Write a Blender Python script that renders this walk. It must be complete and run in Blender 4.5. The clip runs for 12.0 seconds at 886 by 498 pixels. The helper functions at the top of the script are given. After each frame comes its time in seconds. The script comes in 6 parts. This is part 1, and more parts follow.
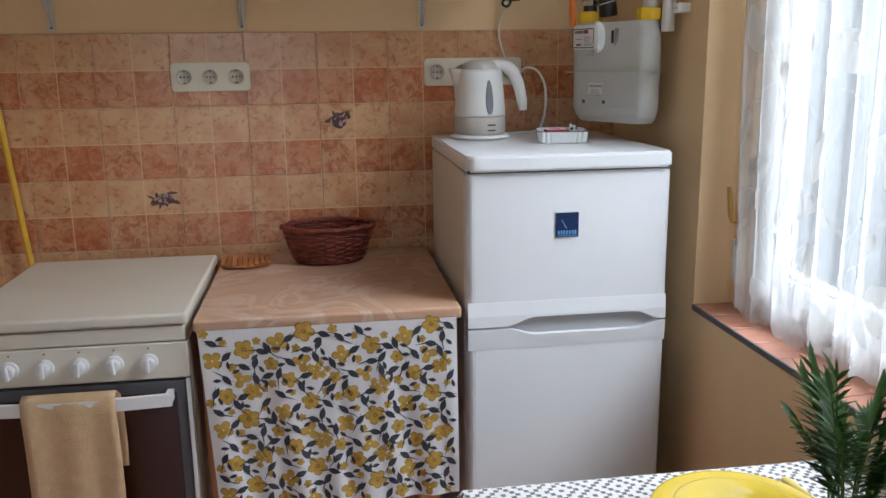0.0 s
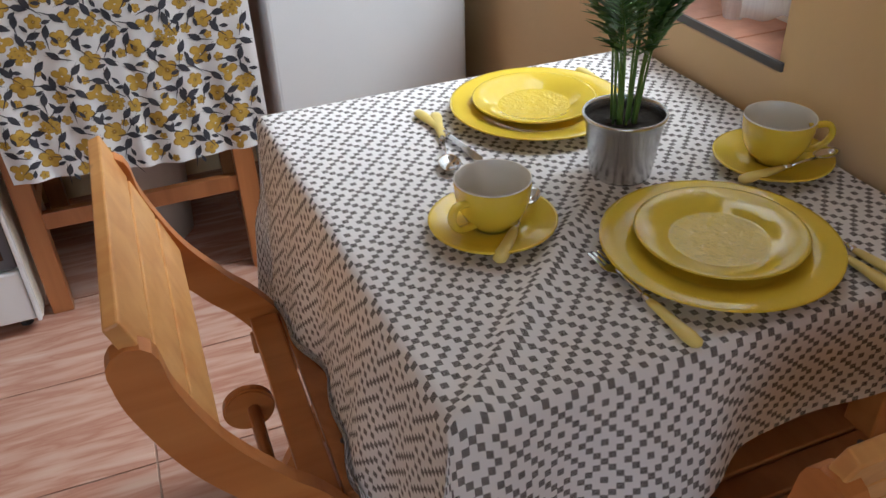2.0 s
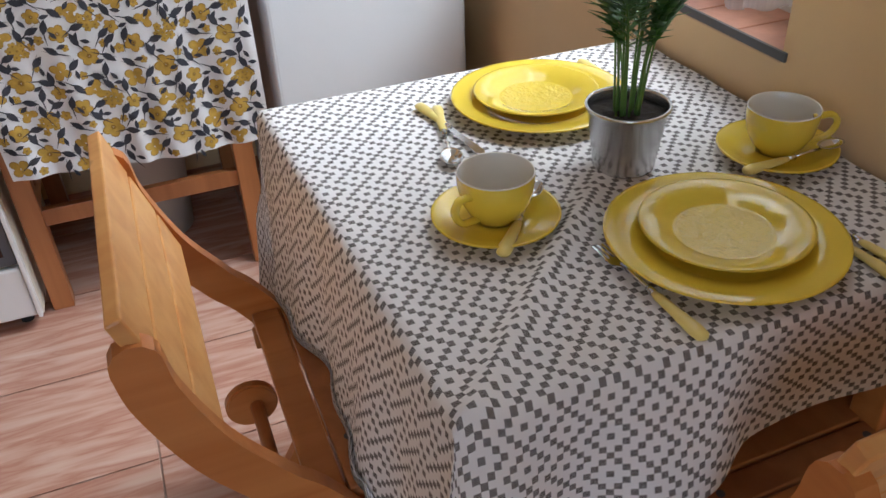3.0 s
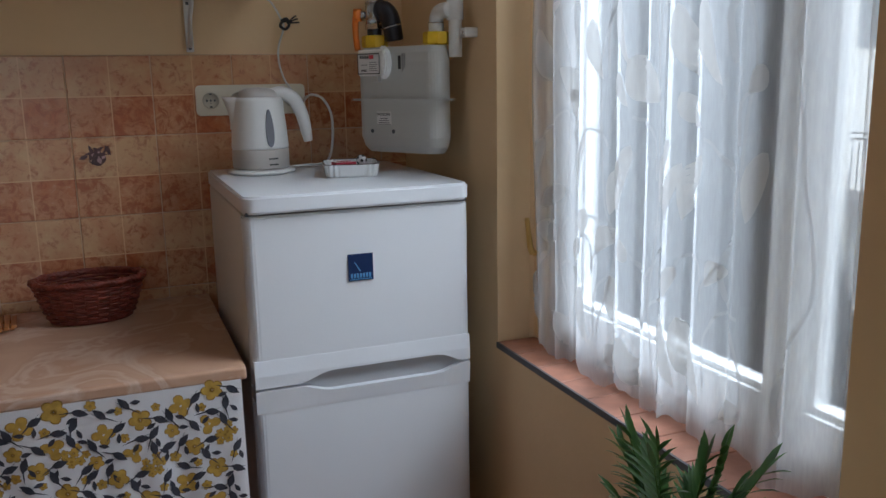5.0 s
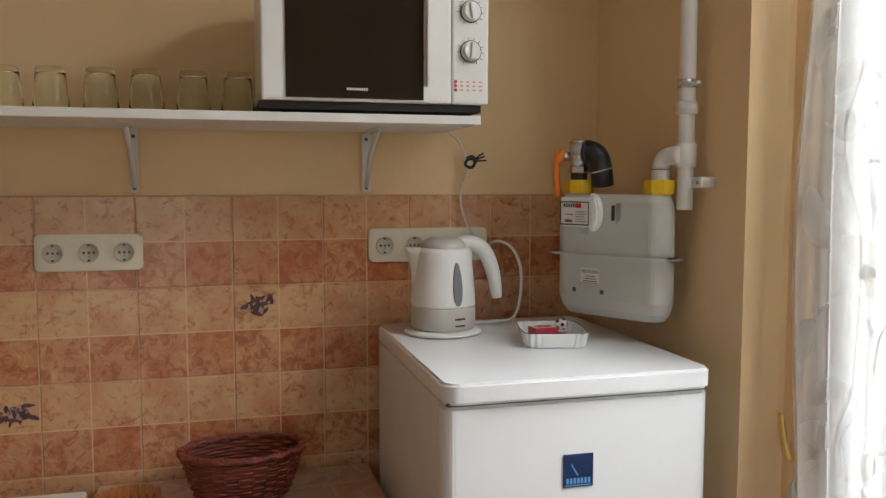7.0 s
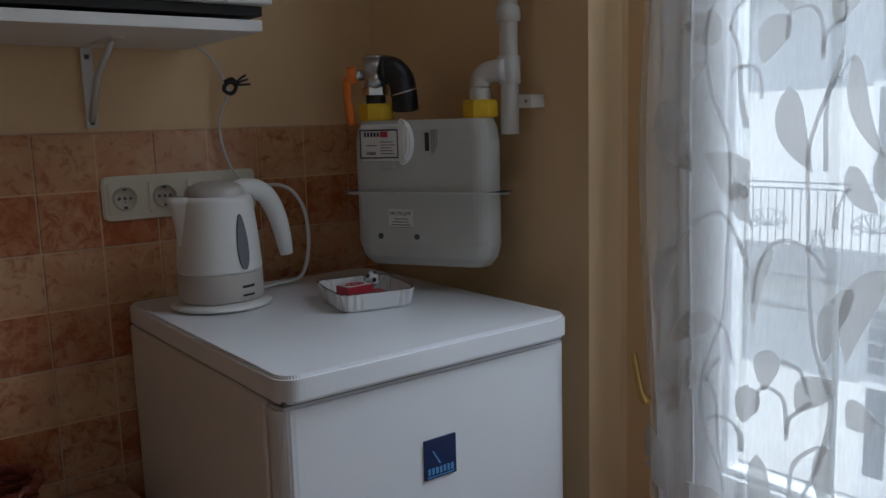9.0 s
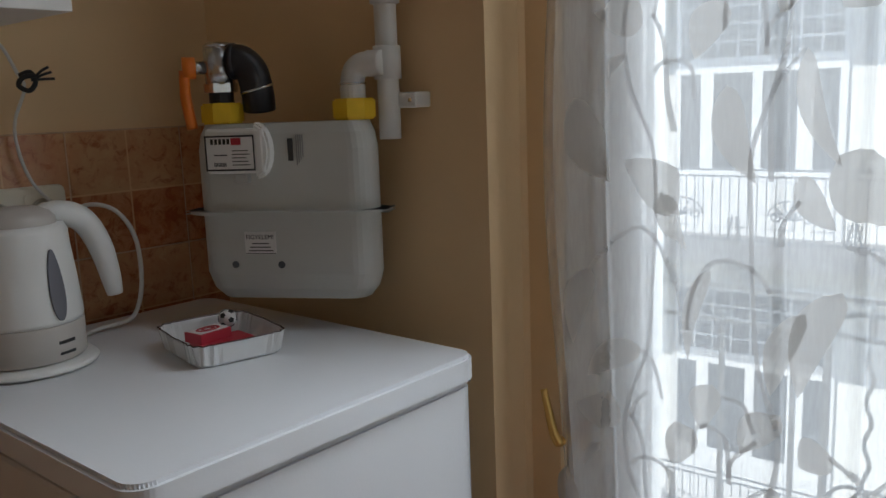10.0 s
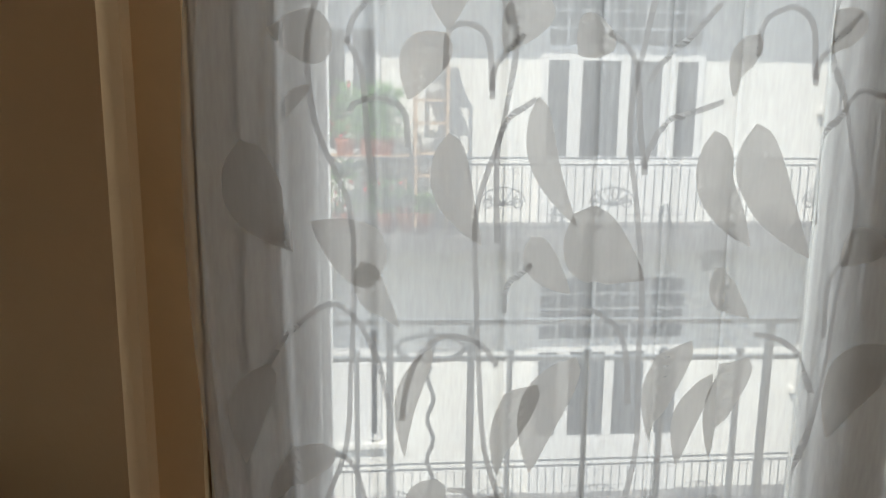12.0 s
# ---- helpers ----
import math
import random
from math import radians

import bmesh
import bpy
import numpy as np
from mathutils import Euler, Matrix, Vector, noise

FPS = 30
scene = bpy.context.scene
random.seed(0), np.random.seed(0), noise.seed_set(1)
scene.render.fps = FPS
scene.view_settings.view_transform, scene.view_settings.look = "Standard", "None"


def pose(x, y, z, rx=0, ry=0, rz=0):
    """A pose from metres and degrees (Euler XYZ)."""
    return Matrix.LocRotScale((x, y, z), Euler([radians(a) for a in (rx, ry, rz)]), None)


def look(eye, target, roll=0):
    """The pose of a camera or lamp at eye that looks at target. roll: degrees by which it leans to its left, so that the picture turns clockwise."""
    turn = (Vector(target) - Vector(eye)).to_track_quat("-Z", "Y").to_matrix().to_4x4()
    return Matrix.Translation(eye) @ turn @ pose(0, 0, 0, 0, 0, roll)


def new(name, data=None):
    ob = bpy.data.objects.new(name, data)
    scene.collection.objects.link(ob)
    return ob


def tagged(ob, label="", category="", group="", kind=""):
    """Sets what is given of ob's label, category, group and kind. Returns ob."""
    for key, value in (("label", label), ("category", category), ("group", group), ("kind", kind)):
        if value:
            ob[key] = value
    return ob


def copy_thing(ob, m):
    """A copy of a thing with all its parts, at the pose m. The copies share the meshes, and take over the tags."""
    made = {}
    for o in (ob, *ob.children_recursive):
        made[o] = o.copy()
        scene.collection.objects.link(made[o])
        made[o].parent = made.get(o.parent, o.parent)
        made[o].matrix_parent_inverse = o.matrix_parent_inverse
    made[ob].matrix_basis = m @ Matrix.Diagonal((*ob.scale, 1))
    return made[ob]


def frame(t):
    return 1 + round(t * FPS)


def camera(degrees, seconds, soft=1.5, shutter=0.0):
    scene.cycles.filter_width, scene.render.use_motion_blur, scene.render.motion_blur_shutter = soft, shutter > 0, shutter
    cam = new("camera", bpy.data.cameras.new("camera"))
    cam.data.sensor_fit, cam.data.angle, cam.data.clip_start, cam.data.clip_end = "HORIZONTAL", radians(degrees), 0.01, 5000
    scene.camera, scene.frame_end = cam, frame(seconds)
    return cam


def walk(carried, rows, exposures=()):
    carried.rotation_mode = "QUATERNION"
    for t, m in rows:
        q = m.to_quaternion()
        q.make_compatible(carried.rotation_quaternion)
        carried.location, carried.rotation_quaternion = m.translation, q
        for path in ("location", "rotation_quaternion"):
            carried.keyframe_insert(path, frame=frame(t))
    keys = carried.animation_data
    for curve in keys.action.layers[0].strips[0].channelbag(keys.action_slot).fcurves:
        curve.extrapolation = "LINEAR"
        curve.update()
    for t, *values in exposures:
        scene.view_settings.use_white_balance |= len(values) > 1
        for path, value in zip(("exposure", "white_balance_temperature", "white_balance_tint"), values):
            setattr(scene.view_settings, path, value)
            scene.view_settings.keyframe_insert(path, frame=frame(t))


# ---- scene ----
cam = camera(55.8, 12.0)
PATH = [
    (0, (0.056, 0.035, 1.474), (0.33, 1.967, 1.035), -0.8),
    (0.5, (0.09, 0.025, 1.436), (0.63, 1.886, 0.94), -1.6),
    (1, (0.103, 0.022, 1.393), (0.716, 1.786, 0.677), -2.0),
    (1.5, (0.103, 0.032, 1.359), (0.68, 1.686, 0.394), -2.2),
    (2, (0.106, 0.033, 1.327), (0.673, 1.596, 0.215), -2.4),
    (2.5, (0.1, 0.03, 1.313), (0.658, 1.566, 0.16), -2.7),
    (3, (0.104, 0.04, 1.325), (0.668, 1.594, 0.199), -2.8),
    (3.5, (0.11, 0.062, 1.361), (0.717, 1.7, 0.388), -1.7),
    (3.7, (0.117, 0.08, 1.392), (0.745, 1.763, 0.513), -1.5),
    (5.5, (0.141, 0.306, 1.518), (0.839, 2.157, 1.228), -0.3),
    (6, (0.099, 0.421, 1.573), (0.617, 2.34, 1.348), -0.8),
    (6.5, (0.043, 0.513, 1.601), (0.547, 2.442, 1.44), -0.1),
    (8.5, (-0.003, 0.957, 1.574), (0.803, 2.772, 1.336), -1.4),
    (9, (-0.055, 1.035, 1.567), (1.135, 2.614, 1.264), -1.7),
    (9.5, (-0.017, 1.129, 1.569), (1.322, 2.575, 1.224), -2.2),
    (10, (0.038, 1.281, 1.591), (1.532, 2.565, 1.246), -2.1),
    (10.5, (0.061, 1.418, 1.619), (1.78, 2.36, 1.221), -1.5),
    (11, (0.036, 1.585, 1.626), (1.918, 2.112, 1.202), -1.4),
    (11.5, (0.048, 1.745, 1.644), (2.004, 1.783, 1.23), 0.2),
    (12, (0.19, 1.739, 1.659), (2.144, 1.626, 1.247), 0.7),
]
EXPO = [(0.0, 1.42, 6000, 10), (0.3, 0.90, 5750, 10), (0.6, 0.15, 5500, 10), (1.0, 0.95, 5550, 10), (1.6, 1.35, 6200, 10), (2.5, 1.84, 6350, 10), (3.6, 1.48, 5850, 10), (5.4, 0.60, 5800, 10), (6.1, 1.08, 6450, 10), (6.7, 1.35, 6800, 10), (8.3, 1.40, 6300, 10), (8.6, 0.95, 6150, 10), (9.0, 0.00, 5750, 10), (9.5, 0.10, 5950, 10), (10.0, 0.28, 6200, 10), (11.0, 0.12, 6500, 10), (12.0, -0.02, 6780, 10)]
walk(cam, [(t, look(eye, target, roll)) for t, eye, target, roll in PATH], EXPO)

# ---- world, sun, exposure ----
world = bpy.data.worlds.new("world")
scene.world = world
world.use_nodes = True
wn = world.node_tree
sky = wn.nodes.new("ShaderNodeTexSky")
sky.sky_type = "NISHITA"
sky.sun_disc = False
sky.sun_elevation = radians(50)
sky.sun_rotation = radians(300)
wn.links.new(sky.outputs["Color"], wn.nodes["Background"].inputs["Color"])
wn.nodes["Background"].inputs["Strength"].default_value = 0.15
sun = new("sun", bpy.data.lights.new("sun", "SUN"))
sun.data.energy = 4.3
sun.data.angle = radians(0.5)
sun.data.color = (1.0, 0.97, 0.93)
SUN_FROM = Vector((-0.62, 0.36, 0.95))
sun.matrix_world = look(SUN_FROM, (0, 0, 0))
# Area lamp added high in the window opening, unseen, as extra daylight.
win_light = new("window_head_fill", bpy.data.lights.new("window_head_fill", "AREA"))
win_light.data.shape = "RECTANGLE"
win_light.data.size, win_light.data.size_y = 0.95, 0.62
win_light.data.energy = 1.5
win_light.data.color = (0.88, 0.95, 1.0)
win_light.matrix_world = look((1.035, 1.48, 2.37), (0.2, 1.35, 1.6))
# Area lamp added above the yard, out of view, to backlight the curtain.
sky_light = new("added_yard_sky_fill", bpy.data.lights.new("added_yard_sky_fill", "AREA"))
sky_light.data.shape = "RECTANGLE"
sky_light.data.size, sky_light.data.size_y = 3.0, 2.0
sky_light.data.energy = 265
sky_light.data.color = (0.90, 0.96, 1.0)
sky_light.matrix_world = look((3.0, 1.0, 3.9), (1.1, 1.45, 1.4))
# Fill lamp added behind the camera; the doorway it sits in is made up.
back_light = new("back_fill", bpy.data.lights.new("back_fill", "AREA"))
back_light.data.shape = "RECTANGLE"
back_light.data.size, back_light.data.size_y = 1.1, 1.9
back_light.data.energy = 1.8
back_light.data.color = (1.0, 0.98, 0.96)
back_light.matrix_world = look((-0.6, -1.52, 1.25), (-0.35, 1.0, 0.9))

# ---- helpers for building ----
def mesh_from(bm, name, mat=None, smooth=False):
    me = bpy.data.meshes.new(name)
    bm.normal_update()
    bm.to_mesh(me)
    bm.free()
    if mat is not None:
        for m in (mat if isinstance(mat, (list, tuple)) else [mat]):
            me.materials.append(m)
    if smooth:
        me.polygons.foreach_set("use_smooth", [True] * len(me.polygons))
        me.update()
    return me


def part(name, bm, material, parent=None, label="", smooth=False, at=None, kind=""):
    ob = new(name, mesh_from(bm, name, material, smooth))
    if parent is not None:
        ob.parent = parent
    if at is not None:
        ob.matrix_basis = at
    tagged(ob, label=label, kind=kind)
    return ob


def thing(name, label, category, at=(0, 0, 0), rz=0.0, group=""):
    ob = new(name)
    ob.matrix_basis = pose(at[0], at[1], at[2], 0, 0, rz)
    ob.empty_display_size = 0.05
    return tagged(ob, label=label, category=category, group=group)


def box(x0, x1, y0, y1, z0, z1, bevel=0.0, seg=2, bm=None):
    own = bmesh.new()
    c = bmesh.ops.create_cube(own, size=1.0)
    bmesh.ops.scale(own, vec=(x1 - x0, y1 - y0, z1 - z0), verts=own.verts)
    bmesh.ops.translate(own, vec=((x0 + x1) / 2, (y0 + y1) / 2, (z0 + z1) / 2), verts=own.verts)
    if bevel > 0:
        bmesh.ops.bevel(own, geom=own.edges[:], offset=bevel, segments=seg, affect="EDGES", profile=0.5)
    return merge(bm, own)


def merge(bm, own, m=None):
    if m is not None:
        bmesh.ops.transform(own, matrix=m, verts=own.verts)
    if bm is None:
        return own
    me = bpy.data.meshes.new("tmp")
    own.to_mesh(me)
    own.free()
    bm.from_mesh(me)
    bpy.data.meshes.remove(me)
    return bm


def cyl(r, z0, z1, seg=24, r2=None, bm=None, m=None, bevel=0.0):
    own = bmesh.new()
    bmesh.ops.create_cone(own, cap_ends=True, segments=seg, radius1=r, radius2=r if r2 is None else r2, depth=z1 - z0)
    bmesh.ops.translate(own, vec=(0, 0, (z0 + z1) / 2), verts=own.verts)
    if bevel > 0:
        bmesh.ops.bevel(own, geom=[e for e in own.edges if len(e.link_faces) == 2 and max(len(f.verts) for f in e.link_faces) > 4], offset=bevel, segments=2, affect="EDGES")
    return merge(bm, own, m)


def lathe(profile, seg=40, bm=None, squash=1.0):
    own = bmesh.new()
    rings = []
    for r, z in profile:
        if r < 1e-5:
            rings.append([own.verts.new((0, 0, z))])
        else:
            rings.append([own.verts.new((r * math.cos(2 * math.pi * i / seg), squash * r * math.sin(2 * math.pi * i / seg), z)) for i in range(seg)])
    for a, b in zip(rings, rings[1:]):
        for i in range(seg):
            j = (i + 1) % seg
            if len(a) == 1 and len(b) > 1:
                own.faces.new((a[0], b[j], b[i]))
            elif len(b) == 1 and len(a) > 1:
                own.faces.new((a[i], a[j], b[0]))
            elif len(a) > 1:
                own.faces.new((a[i], a[j], b[j], b[i]))
    bmesh.ops.recalc_face_normals(own, faces=own.faces)
    return merge(bm, own)


def tube(points, r, seg=10, bm=None, radii=None, cap=True):
    own = bmesh.new()
    pts = [Vector(p) for p in points]
    rings = []
    up = Vector((0.13, 0.21, 0.97)).normalized()
    for i, p in enumerate(pts):
        d = (pts[min(i + 1, len(pts) - 1)] - pts[max(i - 1, 0)]).normalized()
        a = d.cross(up)
        if a.length < 0.2:
            a = d.cross(Vector((1, 0, 0)))
        a.normalize()
        b = d.cross(a)
        rr = radii[i] if radii else r
        rings.append([own.verts.new(p + rr * (math.cos(2 * math.pi * k / seg) * a + math.sin(2 * math.pi * k / seg) * b)) for k in range(seg)])
    for q, s in zip(rings, rings[1:]):
        for k in range(seg):
            own.faces.new((q[k], q[(k + 1) % seg], s[(k + 1) % seg], s[k]))
    if cap:
        own.faces.new(rings[0][::-1])
        own.faces.new(rings[-1])
    bmesh.ops.recalc_face_normals(own, faces=own.faces)
    return merge(bm, own)


def spline(ctrl, n=8):
    """Catmull-Rom through the control points."""
    c = [Vector(p) for p in ctrl]
    c = [c[0] * 2 - c[1]] + c + [c[-1] * 2 - c[-2]]
    out = []
    for i in range(1, len(c) - 2):
        for k in range(n):
            t = k / n
            out.append(0.5 * ((2 * c[i]) + (c[i + 1] - c[i - 1]) * t + (2 * c[i - 1] - 5 * c[i] + 4 * c[i + 1] - c[i + 2]) * t * t
                              + (3 * c[i] - c[i - 1] - 3 * c[i + 1] + c[i + 2]) * t ** 3))
    out.append(c[-2])
    return out


def prism(outline, z0, z1, bm=None, bevel=0.0, m=None):
    """An outline in x and y, pushed up from z0 to z1."""
    own = bmesh.new()
    lo = [own.verts.new((x, y, z0)) for x, y in outline]
    hi = [own.verts.new((x, y, z1)) for x, y in outline]
    own.faces.new(lo[::-1])
    own.faces.new(hi)
    n = len(lo)
    for i in range(n):
        own.faces.new((lo[i], lo[(i + 1) % n], hi[(i + 1) % n], hi[i]))
    bmesh.ops.recalc_face_normals(own, faces=own.faces)
    if bevel > 0:
        bmesh.ops.bevel(own, geom=own.edges[:], offset=bevel, segments=2, affect="EDGES")
    return merge(bm, own, m)


def rounded(x0, x1, y0, y1, r, n=5):
    out = []
    for cx, cy, a0 in ((x1 - r, y1 - r, 0), (x0 + r, y1 - r, 90), (x0 + r, y0 + r, 180), (x1 - r, y0 + r, 270)):
        for k in range(n + 1):
            a = radians(a0 + 90 * k / n)
            out.append((cx + r * math.cos(a), cy + r * math.sin(a)))
    return out


# ---- materials ----
def material(name, color, rough=0.5, metal=0.0, noise_scale=0.0, vary=0.15, bump=0.0, bump_scale=60.0, spec=0.5, coat=0.0):
    m = bpy.data.materials.new(name)
    m.use_nodes = True
    nt = m.node_tree
    b = nt.nodes["Principled BSDF"]
    b.inputs["Base Color"].default_value = (*color, 1)
    b.inputs["Roughness"].default_value = rough
    b.inputs["Metallic"].default_value = metal
    b.inputs["Specular IOR Level"].default_value = spec
    b.inputs["Coat Weight"].default_value = coat
    if noise_scale > 0:
        co = nt.nodes.new("ShaderNodeTexCoord")
        n1 = nt.nodes.new("ShaderNodeTexNoise")
        n1.inputs["Scale"].default_value = noise_scale
        n1.inputs["Detail"].default_value = 6
        nt.links.new(co.outputs["Object"], n1.inputs["Vector"])
        ramp = nt.nodes.new("ShaderNodeValToRGB")
        ramp.color_ramp.elements[0].position, ramp.color_ramp.elements[1].position = 0.3, 0.7
        ramp.color_ramp.elements[0].color = (*[c * (1 - vary) for c in color], 1)
        ramp.color_ramp.elements[1].color = (*[min(1, c * (1 + vary)) for c in color], 1)
        nt.links.new(n1.outputs["Fac"], ramp.inputs["Fac"])
        nt.links.new(ramp.outputs["Color"], b.inputs["Base Color"])
    if bump > 0:
        co = nt.nodes.new("ShaderNodeTexCoord")
        n2 = nt.nodes.new("ShaderNodeTexNoise")
        n2.inputs["Scale"].default_value = bump_scale
        n2.inputs["Detail"].default_value = 4
        nt.links.new(co.outputs["Object"], n2.inputs["Vector"])
        bp = nt.nodes.new("ShaderNodeBump")
        bp.inputs["Strength"].default_value = bump
        bp.inputs["Distance"].default_value = 0.003
        nt.links.new(n2.outputs["Fac"], bp.inputs["Height"])
        nt.links.new(bp.outputs["Normal"], b.inputs["Normal"])
    return m


class Nodes:
    """Short hand for building a node tree."""
    def __init__(self, m):
        self.m, self.t = m, m.node_tree
        self.bsdf = self.t.nodes.get("Principled BSDF")

    def n(self, kind, **inputs):
        node = self.t.nodes.new(kind)
        for k, v in inputs.items():
            self.put(node.inputs[k.replace("_", " ")], v)
        return node

    def put(self, socket, v):
        if isinstance(v, bpy.types.NodeSocket):
            self.t.links.new(v, socket)
        else:
            socket.default_value = v

    def math(self, op, a, b=0.0, c=None):
        node = self.t.nodes.new("ShaderNodeMath")
        node.operation = op
        self.put(node.inputs[0], a)
        self.put(node.inputs[1], b)
        if c is not None:
            self.put(node.inputs[2], c)
        return node.outputs[0]

    def mix(self, fac, a, b, blend="MIX"):
        node = self.t.nodes.new("ShaderNodeMix")
        node.data_type, node.blend_type = "RGBA", blend
        self.put(node.inputs["Factor"], fac)
        self.put(node.inputs["A"], a)
        self.put(node.inputs["B"], b)
        return node.outputs["Result"]

    def ramp(self, fac, stops):
        node = self.t.nodes.new("ShaderNodeValToRGB")
        r = node.color_ramp
        while len(r.elements) < len(stops):
            r.elements.new(0.5)
        for e, (p, c) in zip(r.elements, stops):
            e.position, e.color = p, (*c, 1) if len(c) == 3 else c
        self.put(node.inputs["Fac"], fac)
        return node.outputs["Color"]

    def bump(self, height, strength=0.3, distance=0.002):
        node = self.n("ShaderNodeBump")
        self.put(node.inputs["Height"], height)
        node.inputs["Strength"].default_value = strength
        node.inputs["Distance"].default_value = distance
        self.t.links.new(node.outputs["Normal"], self.bsdf.inputs["Normal"])


def fresh(name, rough=0.5, metal=0.0):
    m = material(name, (0.5, 0.5, 0.5), rough, metal)
    return m, Nodes(m)


def wood(name, light, dark, scale=1.0, rough=0.35, axis="X"):
    m, k = fresh(name, rough)
    co = k.n("ShaderNodeTexCoord").outputs["Object"]
    rot = k.n("ShaderNodeMapping", Vector=co)
    s = {"X": (3, 40, 40), "Y": (40, 3, 40), "Z": (40, 40, 3)}[axis]
    rot.inputs["Scale"].default_value = tuple(v * scale * 0.5 for v in s)
    nz = k.n("ShaderNodeTexNoise", Vector=rot.outputs[0], Scale=1.0, Detail=5.0, Distortion=0.6)
    big = k.n("ShaderNodeTexNoise", Vector=co, Scale=6.0, Detail=2.0)
    rnd = k.n("ShaderNodeObjectInfo").outputs["Random"]
    c = k.ramp(nz.outputs["Fac"], [(0.3, dark), (0.65, light)])
    c = k.mix(k.math("MULTIPLY", big.outputs["Fac"], 0.35), c, (*dark, 1))
    knot = k.n("ShaderNodeTexVoronoi", Vector=co, Scale=5.0)
    kf = k.ramp(knot.outputs["Distance"], [(0.03, (0.7, 0.7, 0.7)), (0.07, (0, 0, 0))])
    c = k.mix(kf, c, (dark[0] * 0.35, dark[1] * 0.3, dark[2] * 0.3, 1))
    k.t.links.new(c, k.bsdf.inputs["Base Color"])
    k.bump(nz.outputs["Fac"], 0.15, 0.001)
    return m


M_WALL = material("cream_wall_paint", (0.81, 0.585, 0.335), 0.85, 0, 2.5, 0.05, 0.25, 45)
M_OUTWALL = material("pale_render", (0.80, 0.79, 0.74), 0.9, 0, 1.2, 0.06, 0.3, 30)
M_OUTGREY = material("grey_render", (0.40, 0.39, 0.36), 0.9, 0, 1.0, 0.12, 0.3, 30)
M_CEIL = material("white_ceiling_paint", (0.78, 0.76, 0.72), 0.9, 0, 2, 0.03)
M_WHITE = material("white_enamel", (0.80, 0.80, 0.80), 0.28, 0, 3, 0.02, 0.02, 200)
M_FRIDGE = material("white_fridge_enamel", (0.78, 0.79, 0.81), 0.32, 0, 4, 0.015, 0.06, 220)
# Side panels: counter bounce put into the white, warmer and darker than doors.
M_FRIDGE_SIDE = material("bounce_tinted_side_white", (0.72, 0.70, 0.66), 0.4, 0, 4, 0.03, 0.06, 220)
M_SOCKET = material("cream_socket_plastic", (0.76, 0.70, 0.56), 0.35, 0, 5, 0.02)
M_PLASTIC = material("white_plastic", (0.76, 0.75, 0.72), 0.35, 0, 5, 0.02)
M_SHELFW = material("white_laminate", (0.74, 0.72, 0.69), 0.4, 0, 4, 0.03)
M_GREYPL = material("grey_beige_plastic", (0.50, 0.46, 0.42), 0.45, 0, 5, 0.03)
M_DARK = material("black_gap", (0.02, 0.02, 0.02), 0.6)
M_GASKET = material("grey_gasket", (0.10, 0.10, 0.11), 0.6)
M_STOVE = material("cream_enamel", (0.74, 0.70, 0.60), 0.3, 0, 4, 0.03)
M_BRASS = material("brass", (0.62, 0.40, 0.13), 0.28, 1.0, 12, 0.1)
M_STEEL = material("galvanised_steel", (0.62, 0.63, 0.64), 0.27, 1.0, 14, 0.12, 0.05, 60)
M_KNOB = material("brushed_silver", (0.70, 0.69, 0.68), 0.4, 0.5)
M_SEAL = material("pale_grey_seal", (0.42, 0.42, 0.43), 0.5)
M_CHROME = material("polished_steel", (0.75, 0.75, 0.75), 0.12, 1.0)
M_METER = material("grey_meter_paint", (0.52, 0.52, 0.49), 0.38, 0, 6, 0.04, 0.05, 120)
M_YELLOWNUT = material("yellow_plastic", (0.75, 0.48, 0.02), 0.45, 0, 20, 0.15)
M_ORANGE = material("orange_plastic", (0.80, 0.20, 0.02), 0.4, 0, 20, 0.1)
M_GAS = material("yellow_gas_hose", (0.72, 0.42, 0.03), 0.4, 0, 20, 0.1)
M_BLACKPIPE = material("black_iron", (0.03, 0.03, 0.035), 0.35, 0.3, 30, 0.3, 0.2, 60)
M_WHITEPIPE = material("white_painted_pipe", (0.70, 0.69, 0.66), 0.4, 0, 10, 0.04)
M_BLUE = material("navy_badge", (0.012, 0.03, 0.10), 0.25)
M_LBLUE = material("light_blue_print", (0.10, 0.30, 0.60), 0.4)
M_PAPER = material("white_label", (0.72, 0.70, 0.68), 0.6)
M_INK = material("black_ink", (0.03, 0.03, 0.03), 0.6)
M_RED = material("red_print", (0.45, 0.03, 0.05), 0.5)
M_SALMON = material("salmon_print", (0.75, 0.22, 0.15), 0.6)
M_BLACKGL = material("black_glass", (0.020, 0.015, 0.012), 0.08, 0, spec=0.6)
M_BROWNGL = material("brown_oven_glass", (0.05, 0.018, 0.01), 0.08, 0)
M_SOIL = material("dark_soil", (0.02, 0.014, 0.01), 0.95, 0, 60, 0.5, 1.0, 120)
M_CER = material("yellow_glaze", (0.82, 0.60, 0.06), 0.1, 0, 6, 0.04, coat=0.6)
